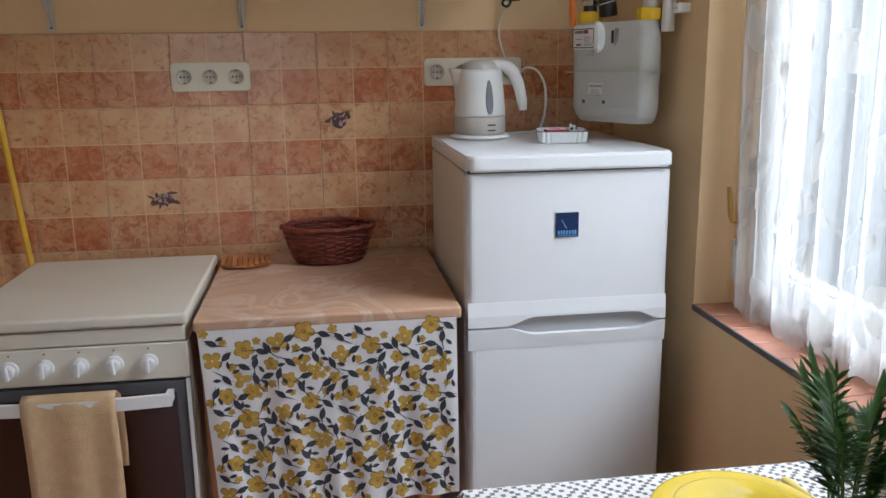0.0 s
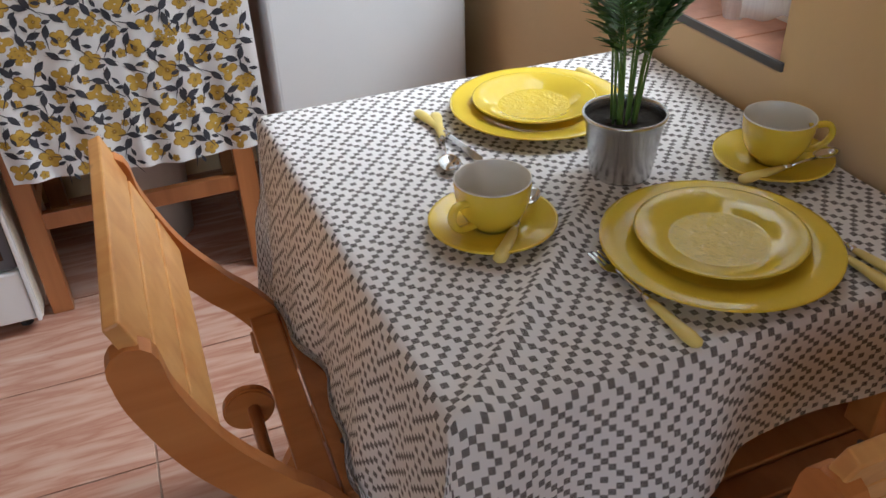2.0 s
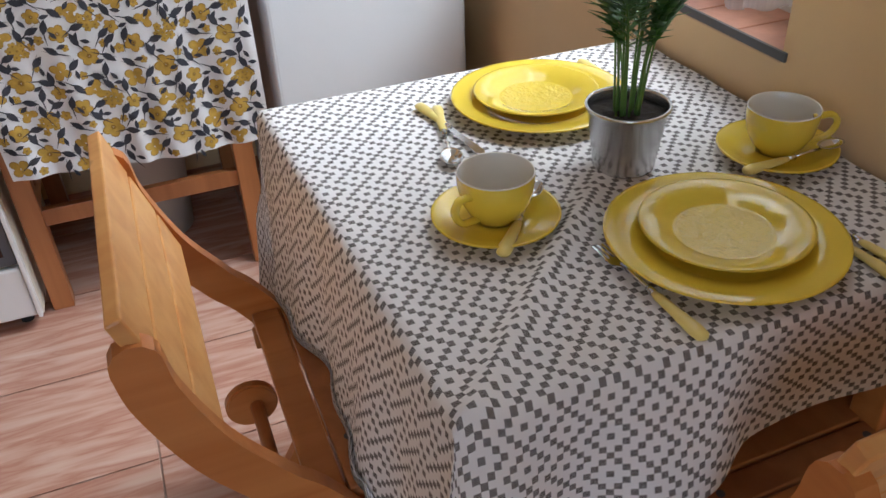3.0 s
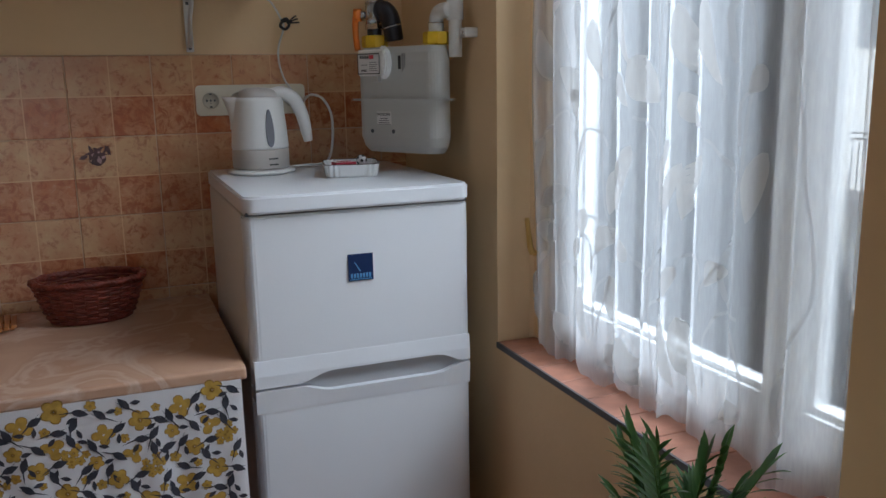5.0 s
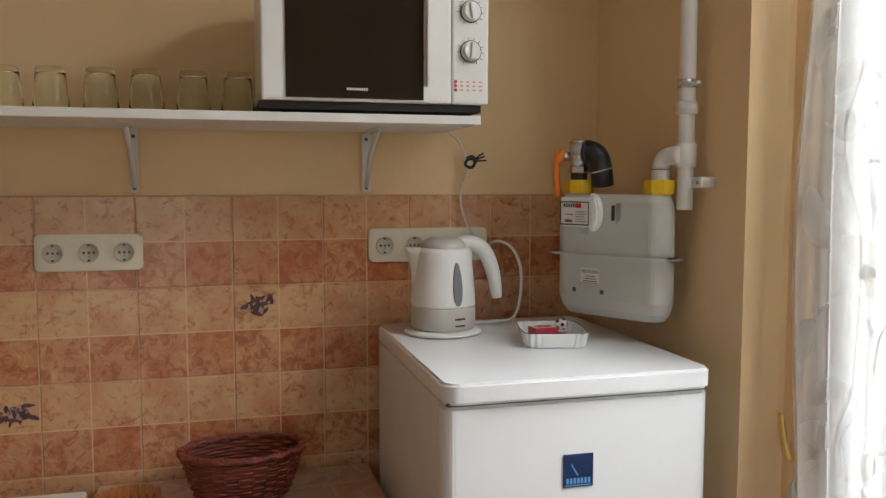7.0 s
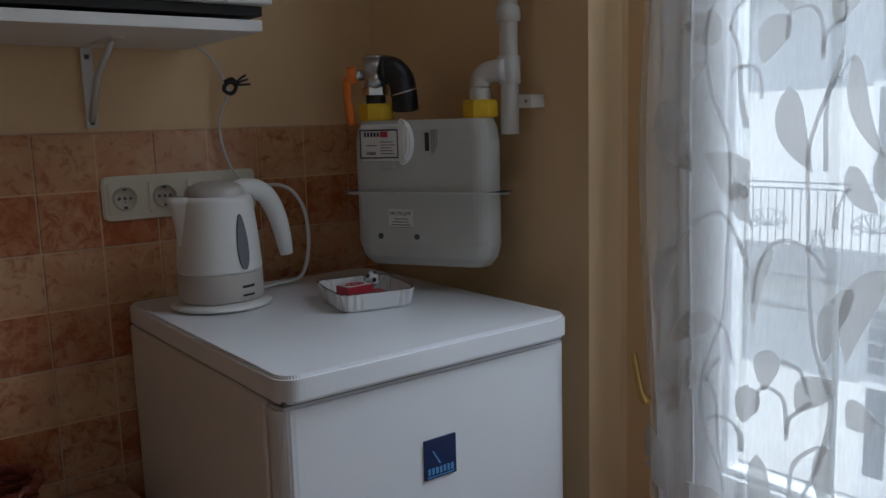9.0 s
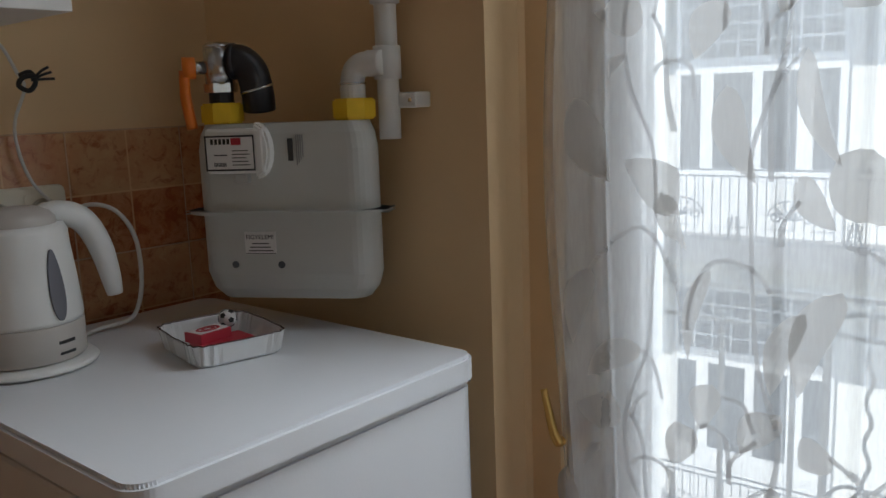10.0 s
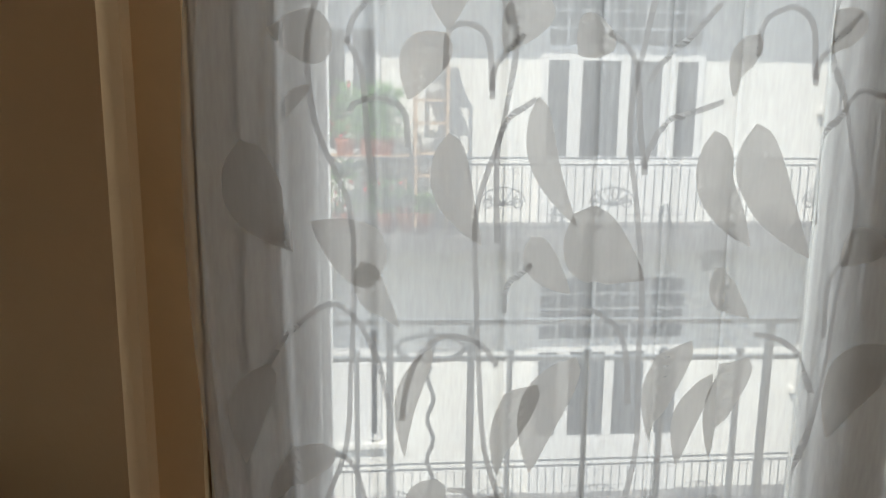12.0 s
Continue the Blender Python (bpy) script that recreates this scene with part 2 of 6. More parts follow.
def embossed_glaze():
    """The same yellow glaze, with a raised pattern in the well of the plate."""
    m, k = fresh("embossed_yellow_glaze", 0.1)
    co = k.n("ShaderNodeTexCoord").outputs["Object"]
    sep = k.n("ShaderNodeSeparateXYZ", Vector=co)
    rr = k.math("SQRT", k.math("ADD", k.math("POWER", sep.outputs["X"], 2.0), k.math("POWER", sep.outputs["Y"], 2.0)))
    nz = k.n("ShaderNodeTexNoise", Vector=co, Scale=95.0, Detail=3.0)
    well = k.math("LESS_THAN", rr, 0.056)
    c = k.mix(nz.outputs["Fac"], (0.80, 0.58, 0.055, 1), (0.84, 0.62, 0.065, 1))
    k.t.links.new(c, k.bsdf.inputs["Base Color"])
    k.bsdf.inputs["Coat Weight"].default_value = 0.6
    k.bump(k.math("MULTIPLY", nz.outputs["Fac"], well), 0.6, 0.006)
    return m


M_CEREMB = embossed_glaze()
M_CERIN = material("cream_glaze", (0.80, 0.76, 0.68), 0.12, 0)
M_YHANDLE = material("pale_yellow_handle", (0.80, 0.64, 0.20), 0.3, 0, 30, 0.06)
M_BEIGECLOTH = material("beige_towel", (0.62, 0.42, 0.24), 0.95, 0, 40, 0.08, 0.8, 400)
M_BROWNLINE = material("dark_brown_glaze_line", (0.07, 0.04, 0.035), 0.25)
M_CUPW = material("white_porcelain", (0.76, 0.76, 0.75), 0.15)
M_PINE = wood("varnished_pine", (0.60, 0.235, 0.07), (0.44, 0.135, 0.03), 1.0)
M_PINEX = wood("varnished_pine_long_x", (0.54, 0.22, 0.07), (0.38, 0.125, 0.03), 1.0)
M_PINEL = wood("light_varnished_pine", (0.76, 0.42, 0.155), (0.60, 0.26, 0.08), 1.0)
M_STOOL = wood("orange_pine", (0.50, 0.20, 0.07), (0.34, 0.12, 0.04), 1.0, axis="Z")
M_BOARD = wood("board_wood", (0.55, 0.22, 0.06), (0.38, 0.13, 0.03), 1.0)
M_LEAF = material("palm_green", (0.065, 0.17, 0.032), 0.45, 0, 30, 0.35)
M_STEM = material("stem_green", (0.10, 0.20, 0.04), 0.5)
M_FOL = material("balcony_foliage", (0.12, 0.25, 0.07), 0.6, 0, 20, 0.4)
M_FLOWER = material("red_flower", (0.60, 0.04, 0.06), 0.6)
M_TERRA = material("terracotta", (0.50, 0.16, 0.08), 0.8)
# Socket cream darkened for the shade inside the shallow wells.
M_WELL = material("shaded_socket_well", (0.56, 0.51, 0.41), 0.5)
M_STANDW = material("pale_weathered_wood", (0.50, 0.36, 0.24), 0.7, 0, 12, 0.2)
# Balcony slabs: one dark grey, darker than the render.
M_EDGE = material("dark_slab_grey", (0.16, 0.155, 0.15), 0.9, 0, 3, 0.3)
M_IRON = material("dark_iron_paint", (0.09, 0.10, 0.11), 0.5, 0, 20, 0.2)
M_WFRAME = material("white_window_paint", (0.80, 0.80, 0.78), 0.4, 0, 4, 0.03, 0.08, 30)
M_OUTGLASS = material("dark_far_glass", (0.05, 0.055, 0.06), 0.12)
M_OUTFRAME = material("white_far_frame", (0.72, 0.72, 0.70), 0.6)


def glass_material(name, rough=0.0, tint=(1, 1, 1), ior=1.45):
    m = bpy.data.materials.new(name)
    m.use_nodes = True
    b = m.node_tree.nodes["Principled BSDF"]
    b.inputs["Base Color"].default_value = (*tint, 1)
    b.inputs["Roughness"].default_value = rough
    b.inputs["Transmission Weight"].default_value = 1.0
    b.inputs["IOR"].default_value = ior
    return m


def pane_material():
    """Thin clear window glass: clear through, with a gloss that grows at a grazing view."""
    m = bpy.data.materials.new("window_pane_glass")
    m.use_nodes = True
    nt = m.node_tree
    nt.nodes.remove(nt.nodes["Principled BSDF"])
    tr = nt.nodes.new("ShaderNodeBsdfTransparent")
    tr.inputs["Color"].default_value = (0.96, 0.975, 0.97, 1)
    gl = nt.nodes.new("ShaderNodeBsdfGlossy")
    gl.inputs["Roughness"].default_value = 0.02
    fr = nt.nodes.new("ShaderNodeFresnel")
    fr.inputs["IOR"].default_value = 1.45
    mix = nt.nodes.new("ShaderNodeMixShader")
    nt.links.new(fr.outputs[0], mix.inputs[0])
    nt.links.new(tr.outputs[0], mix.inputs[1])
    nt.links.new(gl.outputs[0], mix.inputs[2])
    nt.links.new(mix.outputs[0], nt.nodes["Material Output"].inputs["Surface"])
    return m


M_GLASS = pane_material()
M_TUMBLER = glass_material("tumbler_glass", 0.0, (0.97, 1.0, 0.93), 1.33)


def tile_material(name, base, dark, quarter=True):
    """Glazed terracotta wall tile with a printed two by two pattern, in object space: x and z across the tile."""
    m, k = fresh(name, 0.25)
    co = k.n("ShaderNodeTexCoord").outputs["Object"]
    rnd = k.n("ShaderNodeObjectInfo").outputs["Random"]
    geo = k.n("ShaderNodeNewGeometry").outputs["Position"]
    nz = k.n("ShaderNodeTexNoise", Vector=geo, Scale=14.0, Detail=6.0, Roughness=0.6)
    fine = k.n("ShaderNodeTexNoise", Vector=geo, Scale=60.0, Detail=4.0)
    sep = k.n("ShaderNodeSeparateXYZ", Vector=co)
    x, z = sep.outputs["X"], sep.outputs["Z"]
    lower = k.math("LESS_THAN", z, 0.0)
    right = k.math("GREATER_THAN", x, 0.0)
    tone = k.math("ADD", k.math("MULTIPLY", lower, 0.17), k.math("MULTIPLY", k.math("MULTIPLY", right, lower), 0.13))
    f = k.math("ADD", k.math("MULTIPLY", nz.outputs["Fac"], 0.9), tone)
    f = k.math("ADD", f, k.math("MULTIPLY", k.math("SUBTRACT", rnd, 0.5), 0.15))
    c = k.ramp(f, [(0.35, base), (0.62, tuple((a + b) / 2 for a, b in zip(base, dark))), (0.95, dark)])
    blot = k.n("ShaderNodeTexNoise", Vector=geo, Scale=34.0, Detail=8.0, Roughness=0.7, Distortion=0.8)
    bf = k.math("ADD", blot.outputs["Fac"], k.math("MULTIPLY", lower, 0.07))
    bm_ = k.ramp(bf, [(0.54, (0, 0, 0)), (0.66, (0.75, 0.75, 0.75))])
    c = k.mix(bm_, c, (dark[0] * 0.7, dark[1] * 0.65, dark[2] * 0.7, 1))
    lt = k.ramp(blot.outputs["Fac"], [(0.32, (0.45, 0.45, 0.45)), (0.42, (0, 0, 0))])
    c = k.mix(lt, c, (base[0] * 1.1, base[1] * 1.15, base[2] * 1.2, 1))
    sp = k.ramp(fine.outputs["Fac"], [(0.58, (0, 0, 0)), (0.72, (0.55, 0.55, 0.55))])
    c = k.mix(sp, c, (dark[0] * 0.8, dark[1] * 0.7, dark[2] * 0.7, 1))
    line = k.math("MINIMUM", k.math("ABSOLUTE", x), k.math("ABSOLUTE", z))
    lf = k.math("LESS_THAN", line, 0.0016)
    c = k.mix(k.math("MULTIPLY", lf, 0.8), c, (base[0] * 1.15, base[1] * 1.2, base[2] * 1.25, 1))
    k.t.links.new(c, k.bsdf.inputs["Base Color"])
    k.bump(nz.outputs["Fac"], 0.2, 0.002)
    return m


M_TILE = tile_material("terracotta_wall_tile", (0.66, 0.40, 0.21), (0.50, 0.145, 0.055))
M_GROUT = material("tile_grout", (0.60, 0.40, 0.26), 0.9, 0, 30, 0.1)


def floor_material():
    m, k = fresh("pink_marbled_floor_tile", 0.22)
    geo = k.n("ShaderNodeNewGeometry").outputs["Position"]
    mp = k.n("ShaderNodeMapping", Vector=geo)
    mp.inputs["Scale"].default_value = (2.0, 16.0, 1.0)
    rnd = k.n("ShaderNodeObjectInfo").outputs["Random"]
    off = k.n("ShaderNodeCombineXYZ", X=k.math("MULTIPLY", rnd, 9.0), Y=k.math("MULTIPLY", rnd, 5.0))
    add = k.n("ShaderNodeVectorMath")
    k.put(add.inputs[0], mp.outputs[0])
    k.put(add.inputs[1], off.outputs[0])
    nz = k.n("ShaderNodeTexNoise", Vector=add.outputs[0], Scale=2.2, Detail=7.0, Distortion=0.5)
    c = k.ramp(nz.outputs["Fac"], [(0.30, (0.64, 0.43, 0.35)), (0.46, (0.58, 0.35, 0.27)), (0.58, (0.47, 0.23, 0.165)), (0.70, (0.56, 0.33, 0.255))])
    k.t.links.new(c, k.bsdf.inputs["Base Color"])
    return m


M_FLOOR = floor_material()
M_FGROUT = material("floor_grout", (0.44, 0.30, 0.235), 0.9, 0, 30, 0.1)


def worktop_material():
    m, k = fresh("marbled_beige_laminate", 0.3)
    geo = k.n("ShaderNodeNewGeometry").outputs["Position"]
    nz = k.n("ShaderNodeTexNoise", Vector=geo, Scale=5.0, Detail=7.0, Distortion=1.8)
    c = k.ramp(nz.outputs["Fac"], [(0.32, (0.62, 0.40, 0.27)), (0.48, (0.56, 0.33, 0.21)), (0.53, (0.68, 0.50, 0.38)), (0.62, (0.54, 0.31, 0.19))])
    k.t.links.new(c, k.bsdf.inputs["Base Color"])
    return m


M_TOP = worktop_material()


def geo_cloth_material():
    """White cotton with small woven-looking grey diamonds, laid out by the cloth's own UV in metres."""
    m, k = fresh("grey_diamond_cotton", 0.9)
    uv = k.n("ShaderNodeTexCoord").outputs["UV"]
    sep = k.n("ShaderNodeSeparateXYZ", Vector=uv)
    u, v = sep.outputs["X"], sep.outputs["Y"]
    P = 0.051
    col = k.math("FLOOR", k.math("DIVIDE", u, P))
    shift = k.math("MULTIPLY", k.math("MODULO", k.math("ADD", col, 400.0), 2.0), 0.5)

    def cell(a):
        return k.math("MULTIPLY", k.math("SUBTRACT", k.math("FRACT", a), 0.5), 6.0)
    cu = cell(k.math("DIVIDE", u, P))
    cv = cell(k.math("ADD", k.math("DIVIDE", v, P), shift))
    iu, iv = k.math("ROUND", cu), k.math("ROUND", cv)
    au, av = k.math("ABSOLUTE", iu), k.math("ABSOLUTE", iv)
    total = k.math("ADD", au, av)
    ring = k.math("COMPARE", total, 3.0, 0.1)
    dot = k.math("LESS_THAN", total, 0.5)
    corner = k.math("GREATER_THAN", total, 5.5)
    inside = k.math("LESS_THAN", k.math("MAXIMUM", k.math("ABSOLUTE", k.math("SUBTRACT", cu, iu)), k.math("ABSOLUTE", k.math("SUBTRACT", cv, iv))), 0.495)
    mask = k.math("MULTIPLY", k.math("MAXIMUM", k.math("MAXIMUM", ring, dot), corner), inside)
    hatch = k.math("LESS_THAN", k.math("FRACT", k.math("MULTIPLY", k.math("ADD", u, v), 420.0)), 0.68)
    mask = k.math("MULTIPLY", mask, k.math("ADD", 0.50, k.math("MULTIPLY", hatch, 0.50)))
    thread = k.n("ShaderNodeTexNoise", Vector=uv, Scale=700.0, Detail=2.0)
    mask = k.math("MULTIPLY", mask, k.math("ADD", 0.78, k.math("MULTIPLY", thread.outputs["Fac"], 0.4)))
    c = k.mix(mask, (0.82, 0.80, 0.80, 1), (0.062, 0.048, 0.044, 1))
    k.t.links.new(c, k.bsdf.inputs["Base Color"])
    k.bump(thread.outputs["Fac"], 0.25, 0.0008)
    return m


M_CLOTH = geo_cloth_material()
M_FLORAL = material("white_printed_cotton", (0.76, 0.75, 0.76), 0.9, 0, 20, 0.04, 0.5, 500)
M_MUST = material("mustard_print", (0.50, 0.31, 0.055), 0.9, 0, 60, 0.2)
M_MUSTD = material("dark_mustard_print", (0.30, 0.17, 0.03), 0.9, 0, 60, 0.2)
M_SLATE = material("slate_print", (0.045, 0.045, 0.058), 0.9, 0, 60, 0.3)


def voile(name, density, color=(0.92, 0.93, 0.94), through_share=0.5):
    m = bpy.data.materials.new(name)
    m.use_nodes = True
    nt = m.node_tree
    nt.nodes.remove(nt.nodes["Principled BSDF"])
    out = nt.nodes["Material Output"]
    diff = nt.nodes.new("ShaderNodeBsdfDiffuse")
    trl = nt.nodes.new("ShaderNodeBsdfTranslucent")
    tr = nt.nodes.new("ShaderNodeBsdfTransparent")
    diff.inputs["Color"].default_value = trl.inputs["Color"].default_value = (*color, 1)
    co = nt.nodes.new("ShaderNodeTexCoord")
    nz = nt.nodes.new("ShaderNodeTexNoise")
    nz.inputs["Scale"].default_value = 250
    mp = nt.nodes.new("ShaderNodeMapping")
    mp.inputs["Scale"].default_value = (1, 1, 0.15)
    nt.links.new(co.outputs["Object"], mp.inputs["Vector"])
    nt.links.new(mp.outputs["Vector"], nz.inputs["Vector"])
    mr = nt.nodes.new("ShaderNodeMapRange")
    mr.inputs["To Min"].default_value, mr.inputs["To Max"].default_value = density - 0.05, density + 0.05
    nt.links.new(nz.outputs["Fac"], mr.inputs["Value"])
    half = nt.nodes.new("ShaderNodeMixShader")
    half.inputs[0].default_value = through_share
    nt.links.new(diff.outputs[0], half.inputs[1])
    nt.links.new(trl.outputs[0], half.inputs[2])
    mix = nt.nodes.new("ShaderNodeMixShader")
    nt.links.new(mr.outputs["Result"], mix.inputs[0])
    nt.links.new(tr.outputs[0], mix.inputs[1])
    nt.links.new(half.outputs[0], mix.inputs[2])
    nt.links.new(mix.outputs[0], out.inputs["Surface"])
    return m


M_VOILE = voile("white_voile", 0.38, (0.93, 0.95, 0.97), 0.56)
M_VLEAF = voile("dense_woven_leaf", 0.80, (0.66, 0.65, 0.63), 0.36)
M_VSTEM = voile("dense_woven_stem", 0.74, (0.56, 0.56, 0.56), 0.36)

# ---- the room ----
WALL_X, WALL_Y = 0.991, 2.66
WIN_Y0, WIN_Y1, SILL, HEAD = 0.968, 2.01, 0.850, 2.75
X0, Y0, CEIL = -2.3, -1.5, 3.1
GLASS_X = 1.16


def structure(name, bm, mat, parent=None, kind="structure", label=""):
    ob = new(name, mesh_from(bm, name, mat))
    if parent is not None:
        ob.parent = parent
    return tagged(ob, kind=kind, label=label)


floor_ob = structure("floor", box(X0, WALL_X + 0.3, Y0, WALL_Y + 0.2, -0.12, -0.004), M_FGROUT, label="pink marbled ceramic tile floor")
structure("ceiling", box(X0 - 0.1, WALL_X + 0.35, Y0 - 0.1, WALL_Y + 0.2, CEIL, CEIL + 0.1), M_CEIL, label="plain white painted ceiling")
wall_north = structure("wall_north", box(X0, WALL_X, WALL_Y + 0.008, WALL_Y + 0.2, -0.1, CEIL), M_WALL, label="cream wall with a terracotta tile splashback")
structure("wall_west", box(X0 - 0.1, X0, Y0, WALL_Y + 0.2, -0.1, CEIL), M_WALL, label="plain cream painted wall")
# South wall is unseen; the gap in it is made up for back_light.
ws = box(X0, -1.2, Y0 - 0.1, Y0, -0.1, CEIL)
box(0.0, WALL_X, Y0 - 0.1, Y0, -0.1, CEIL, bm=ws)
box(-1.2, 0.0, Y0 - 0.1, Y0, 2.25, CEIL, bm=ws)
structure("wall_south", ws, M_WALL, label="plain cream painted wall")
wb = box(WALL_X, WALL_X + 0.34, Y0 - 0.1, WIN_Y0, -0.1, CEIL)
box(WALL_X, WALL_X + 0.34, WIN_Y1 + 0.06, WALL_Y + 0.2, -0.1, CEIL, bm=wb)
box(WALL_X, WALL_X + 0.34, WIN_Y0, WIN_Y1 + 0.06, -0.1, SILL - 0.02, bm=wb)
box(WALL_X, WALL_X + 0.34, WIN_Y0, WIN_Y1 + 0.06, HEAD, CEIL, bm=wb)
prism([(WALL_X, WIN_Y1), (WALL_X + 0.05, WIN_Y1 + 0.006), (1.082, WIN_Y1 + 0.008), (1.090, WIN_Y1), (1.093, 1.959), (1.181, 1.957), (1.181, WIN_Y1 + 0.06), (WALL_X, WIN_Y1 + 0.06)], SILL - 0.02, HEAD, bm=wb)
wall_east = structure("wall_east", wb, M_WALL, label="cream wall with a deep window recess")

outer = box(1.1815, WALL_X + 0.34, 1.957, WIN_Y1 + 0.0595, SILL - 0.02, HEAD)
structure("outer_reveal", outer, M_OUTWALL, wall_east, label="pale rendered outer window reveal")

# window sill of tiles
sill = thing("window_sill", "terracotta tiled sill with a dark metal edge", "window sill")
tagged(sill, kind="structure")
part("sill_bed", box(WALL_X, 1.13, WIN_Y0 + 0.001, WIN_Y1 - 0.002, SILL - 0.02, SILL - 0.006), M_GROUT, sill)
part("edge_trim", box(WALL_X - 0.006, WALL_X - 0.001, WIN_Y0 - 0.012, WIN_Y1 - 0.004, SILL - 0.014, SILL), M_GASKET, sill, "thin dark metal edge trim")

# ---- cooker, counter, fridge ----
def fridge():
    t = thing("fridge_freezer", "small white two-door fridge freezer with a navy badge", "fridge", (0, 0, 0))
    x0, x1, yf, yb = 0.388, 0.903, 1.978, 2.600
    b = box(x0 + 0.002, x1 - 0.002, yf + 0.05, yb, 0.02, 1.212, 0.006)
    part("body", b, M_FRIDGE_SIDE, t, "white enamelled side panels with counter bounce tinted in")
    part("top_panel", prism(rounded(x0 - 0.002, x1 + 0.002, yf - 0.012, yb, 0.03, 10), 1.2145, 1.253, bevel=0.005), M_FRIDGE, t, "white plastic lid with rounded corners", smooth=False)
    part("top_gap", box(x0 + 0.006, x1 - 0.006, yf + 0.0, yb - 0.01, 1.211, 1.219), M_GASKET, t)

    def door(z0, z1, name, lip_top):
        d = prism(rounded(x0, x1, yf, yf + 0.052, 0.018), z0, z1, bevel=0.004)
        return part(name, d, M_FRIDGE, t, "white enamelled door")
    up = door(0.868, 1.209, "freezer_door", False)
    lo = door(0.06, 0.800, "fridge_door", True)

    def curve(u):
        a = min(max((u - 0.18) / 0.16, 0), 1)
        c = min(max((0.97 - u) / 0.13, 0), 1)
        s = min(a, c)
        return s * s * (3 - 2 * s)
    # grip rails: their edge dips along the middle of the door
    for nm, par, top, sgn in (("grip_rail", up, 0.874, 1), ("grip_rail", lo, 0.795, -1)):
        n = 30
        bm = bmesh.new()
        rows = []
        for i in range(n + 1):
            u = i / n
            x = x0 + 0.003 + (x1 - x0 - 0.006) * u
            if sgn > 0:
                zt, zb = 0.887, 0.829 + 0.022 * curve(u)
            else:
                zt, zb = 0.823 - 0.018 * curve(u), 0.770
            rows.append([bm.verts.new(p) for p in ((x, yf - (0.005 if sgn > 0 else 0.0008), zb), (x, yf - 0.005, zt - (0.03 if sgn > 0 else 0)), (x, yf - 0.0008, zt + (0.004 if sgn > 0 else 0)), (x, yf + 0.05, zt), (x, yf + 0.05, zb))])
        for a, c in zip(rows, rows[1:]):
            for k in range(5):
                bm.faces.new((a[k], a[(k + 1) % 5], c[(k + 1) % 5], c[k]))
        bm.faces.new(rows[0])
        bm.faces.new(rows[-1][::-1])
        bmesh.ops.recalc_face_normals(bm, faces=bm.faces)
        part(nm, bm, M_FRIDGE, par, "white moulded grip rail")
    part("door_seal", box(x0 + 0.008, x1 - 0.008, yf + 0.012, yf + 0.055, 0.79, 0.875), M_SEAL, t, "grey rubber seal")
    # badge
    bd = part("badge", box(0.609, 0.667, yf - 0.003, yf, 1.049, 1.110, 0.0008), M_BLUE, up, "square navy badge with pale blue print")
    bm = bmesh.new()
    for i in range(7):
        box(0.6145 + i * 0.0070, 0.6190 + i * 0.0070, yf - 0.0038, yf - 0.0028, 1.056, 1.066, bm=bm)
    box(0.613, 0.663, yf - 0.0038, yf - 0.0028, 1.052, 1.0535, bm=bm)
    prism([(0.623, 1.092), (0.625, 1.092), (0.638, 1.071), (0.635, 1.071)], 0.0028, 0.0038, bm=bm, m=Matrix(((1, 0, 0, 0), (0, 0, -1, yf), (0, 1, 0, 0), (0, 0, 0, 1))))
    part("badge_print", bm, M_LBLUE, bd, "pale blue bars")
    # feet
    for x in (x0 + 0.05, x1 - 0.05):
        for y in (yf + 0.1, yb - 0.06):
            part("foot", cyl(0.018, 0.0, 0.022, 12), M_DARK, t, at=pose(x, y, 0))
    return t


fridge()


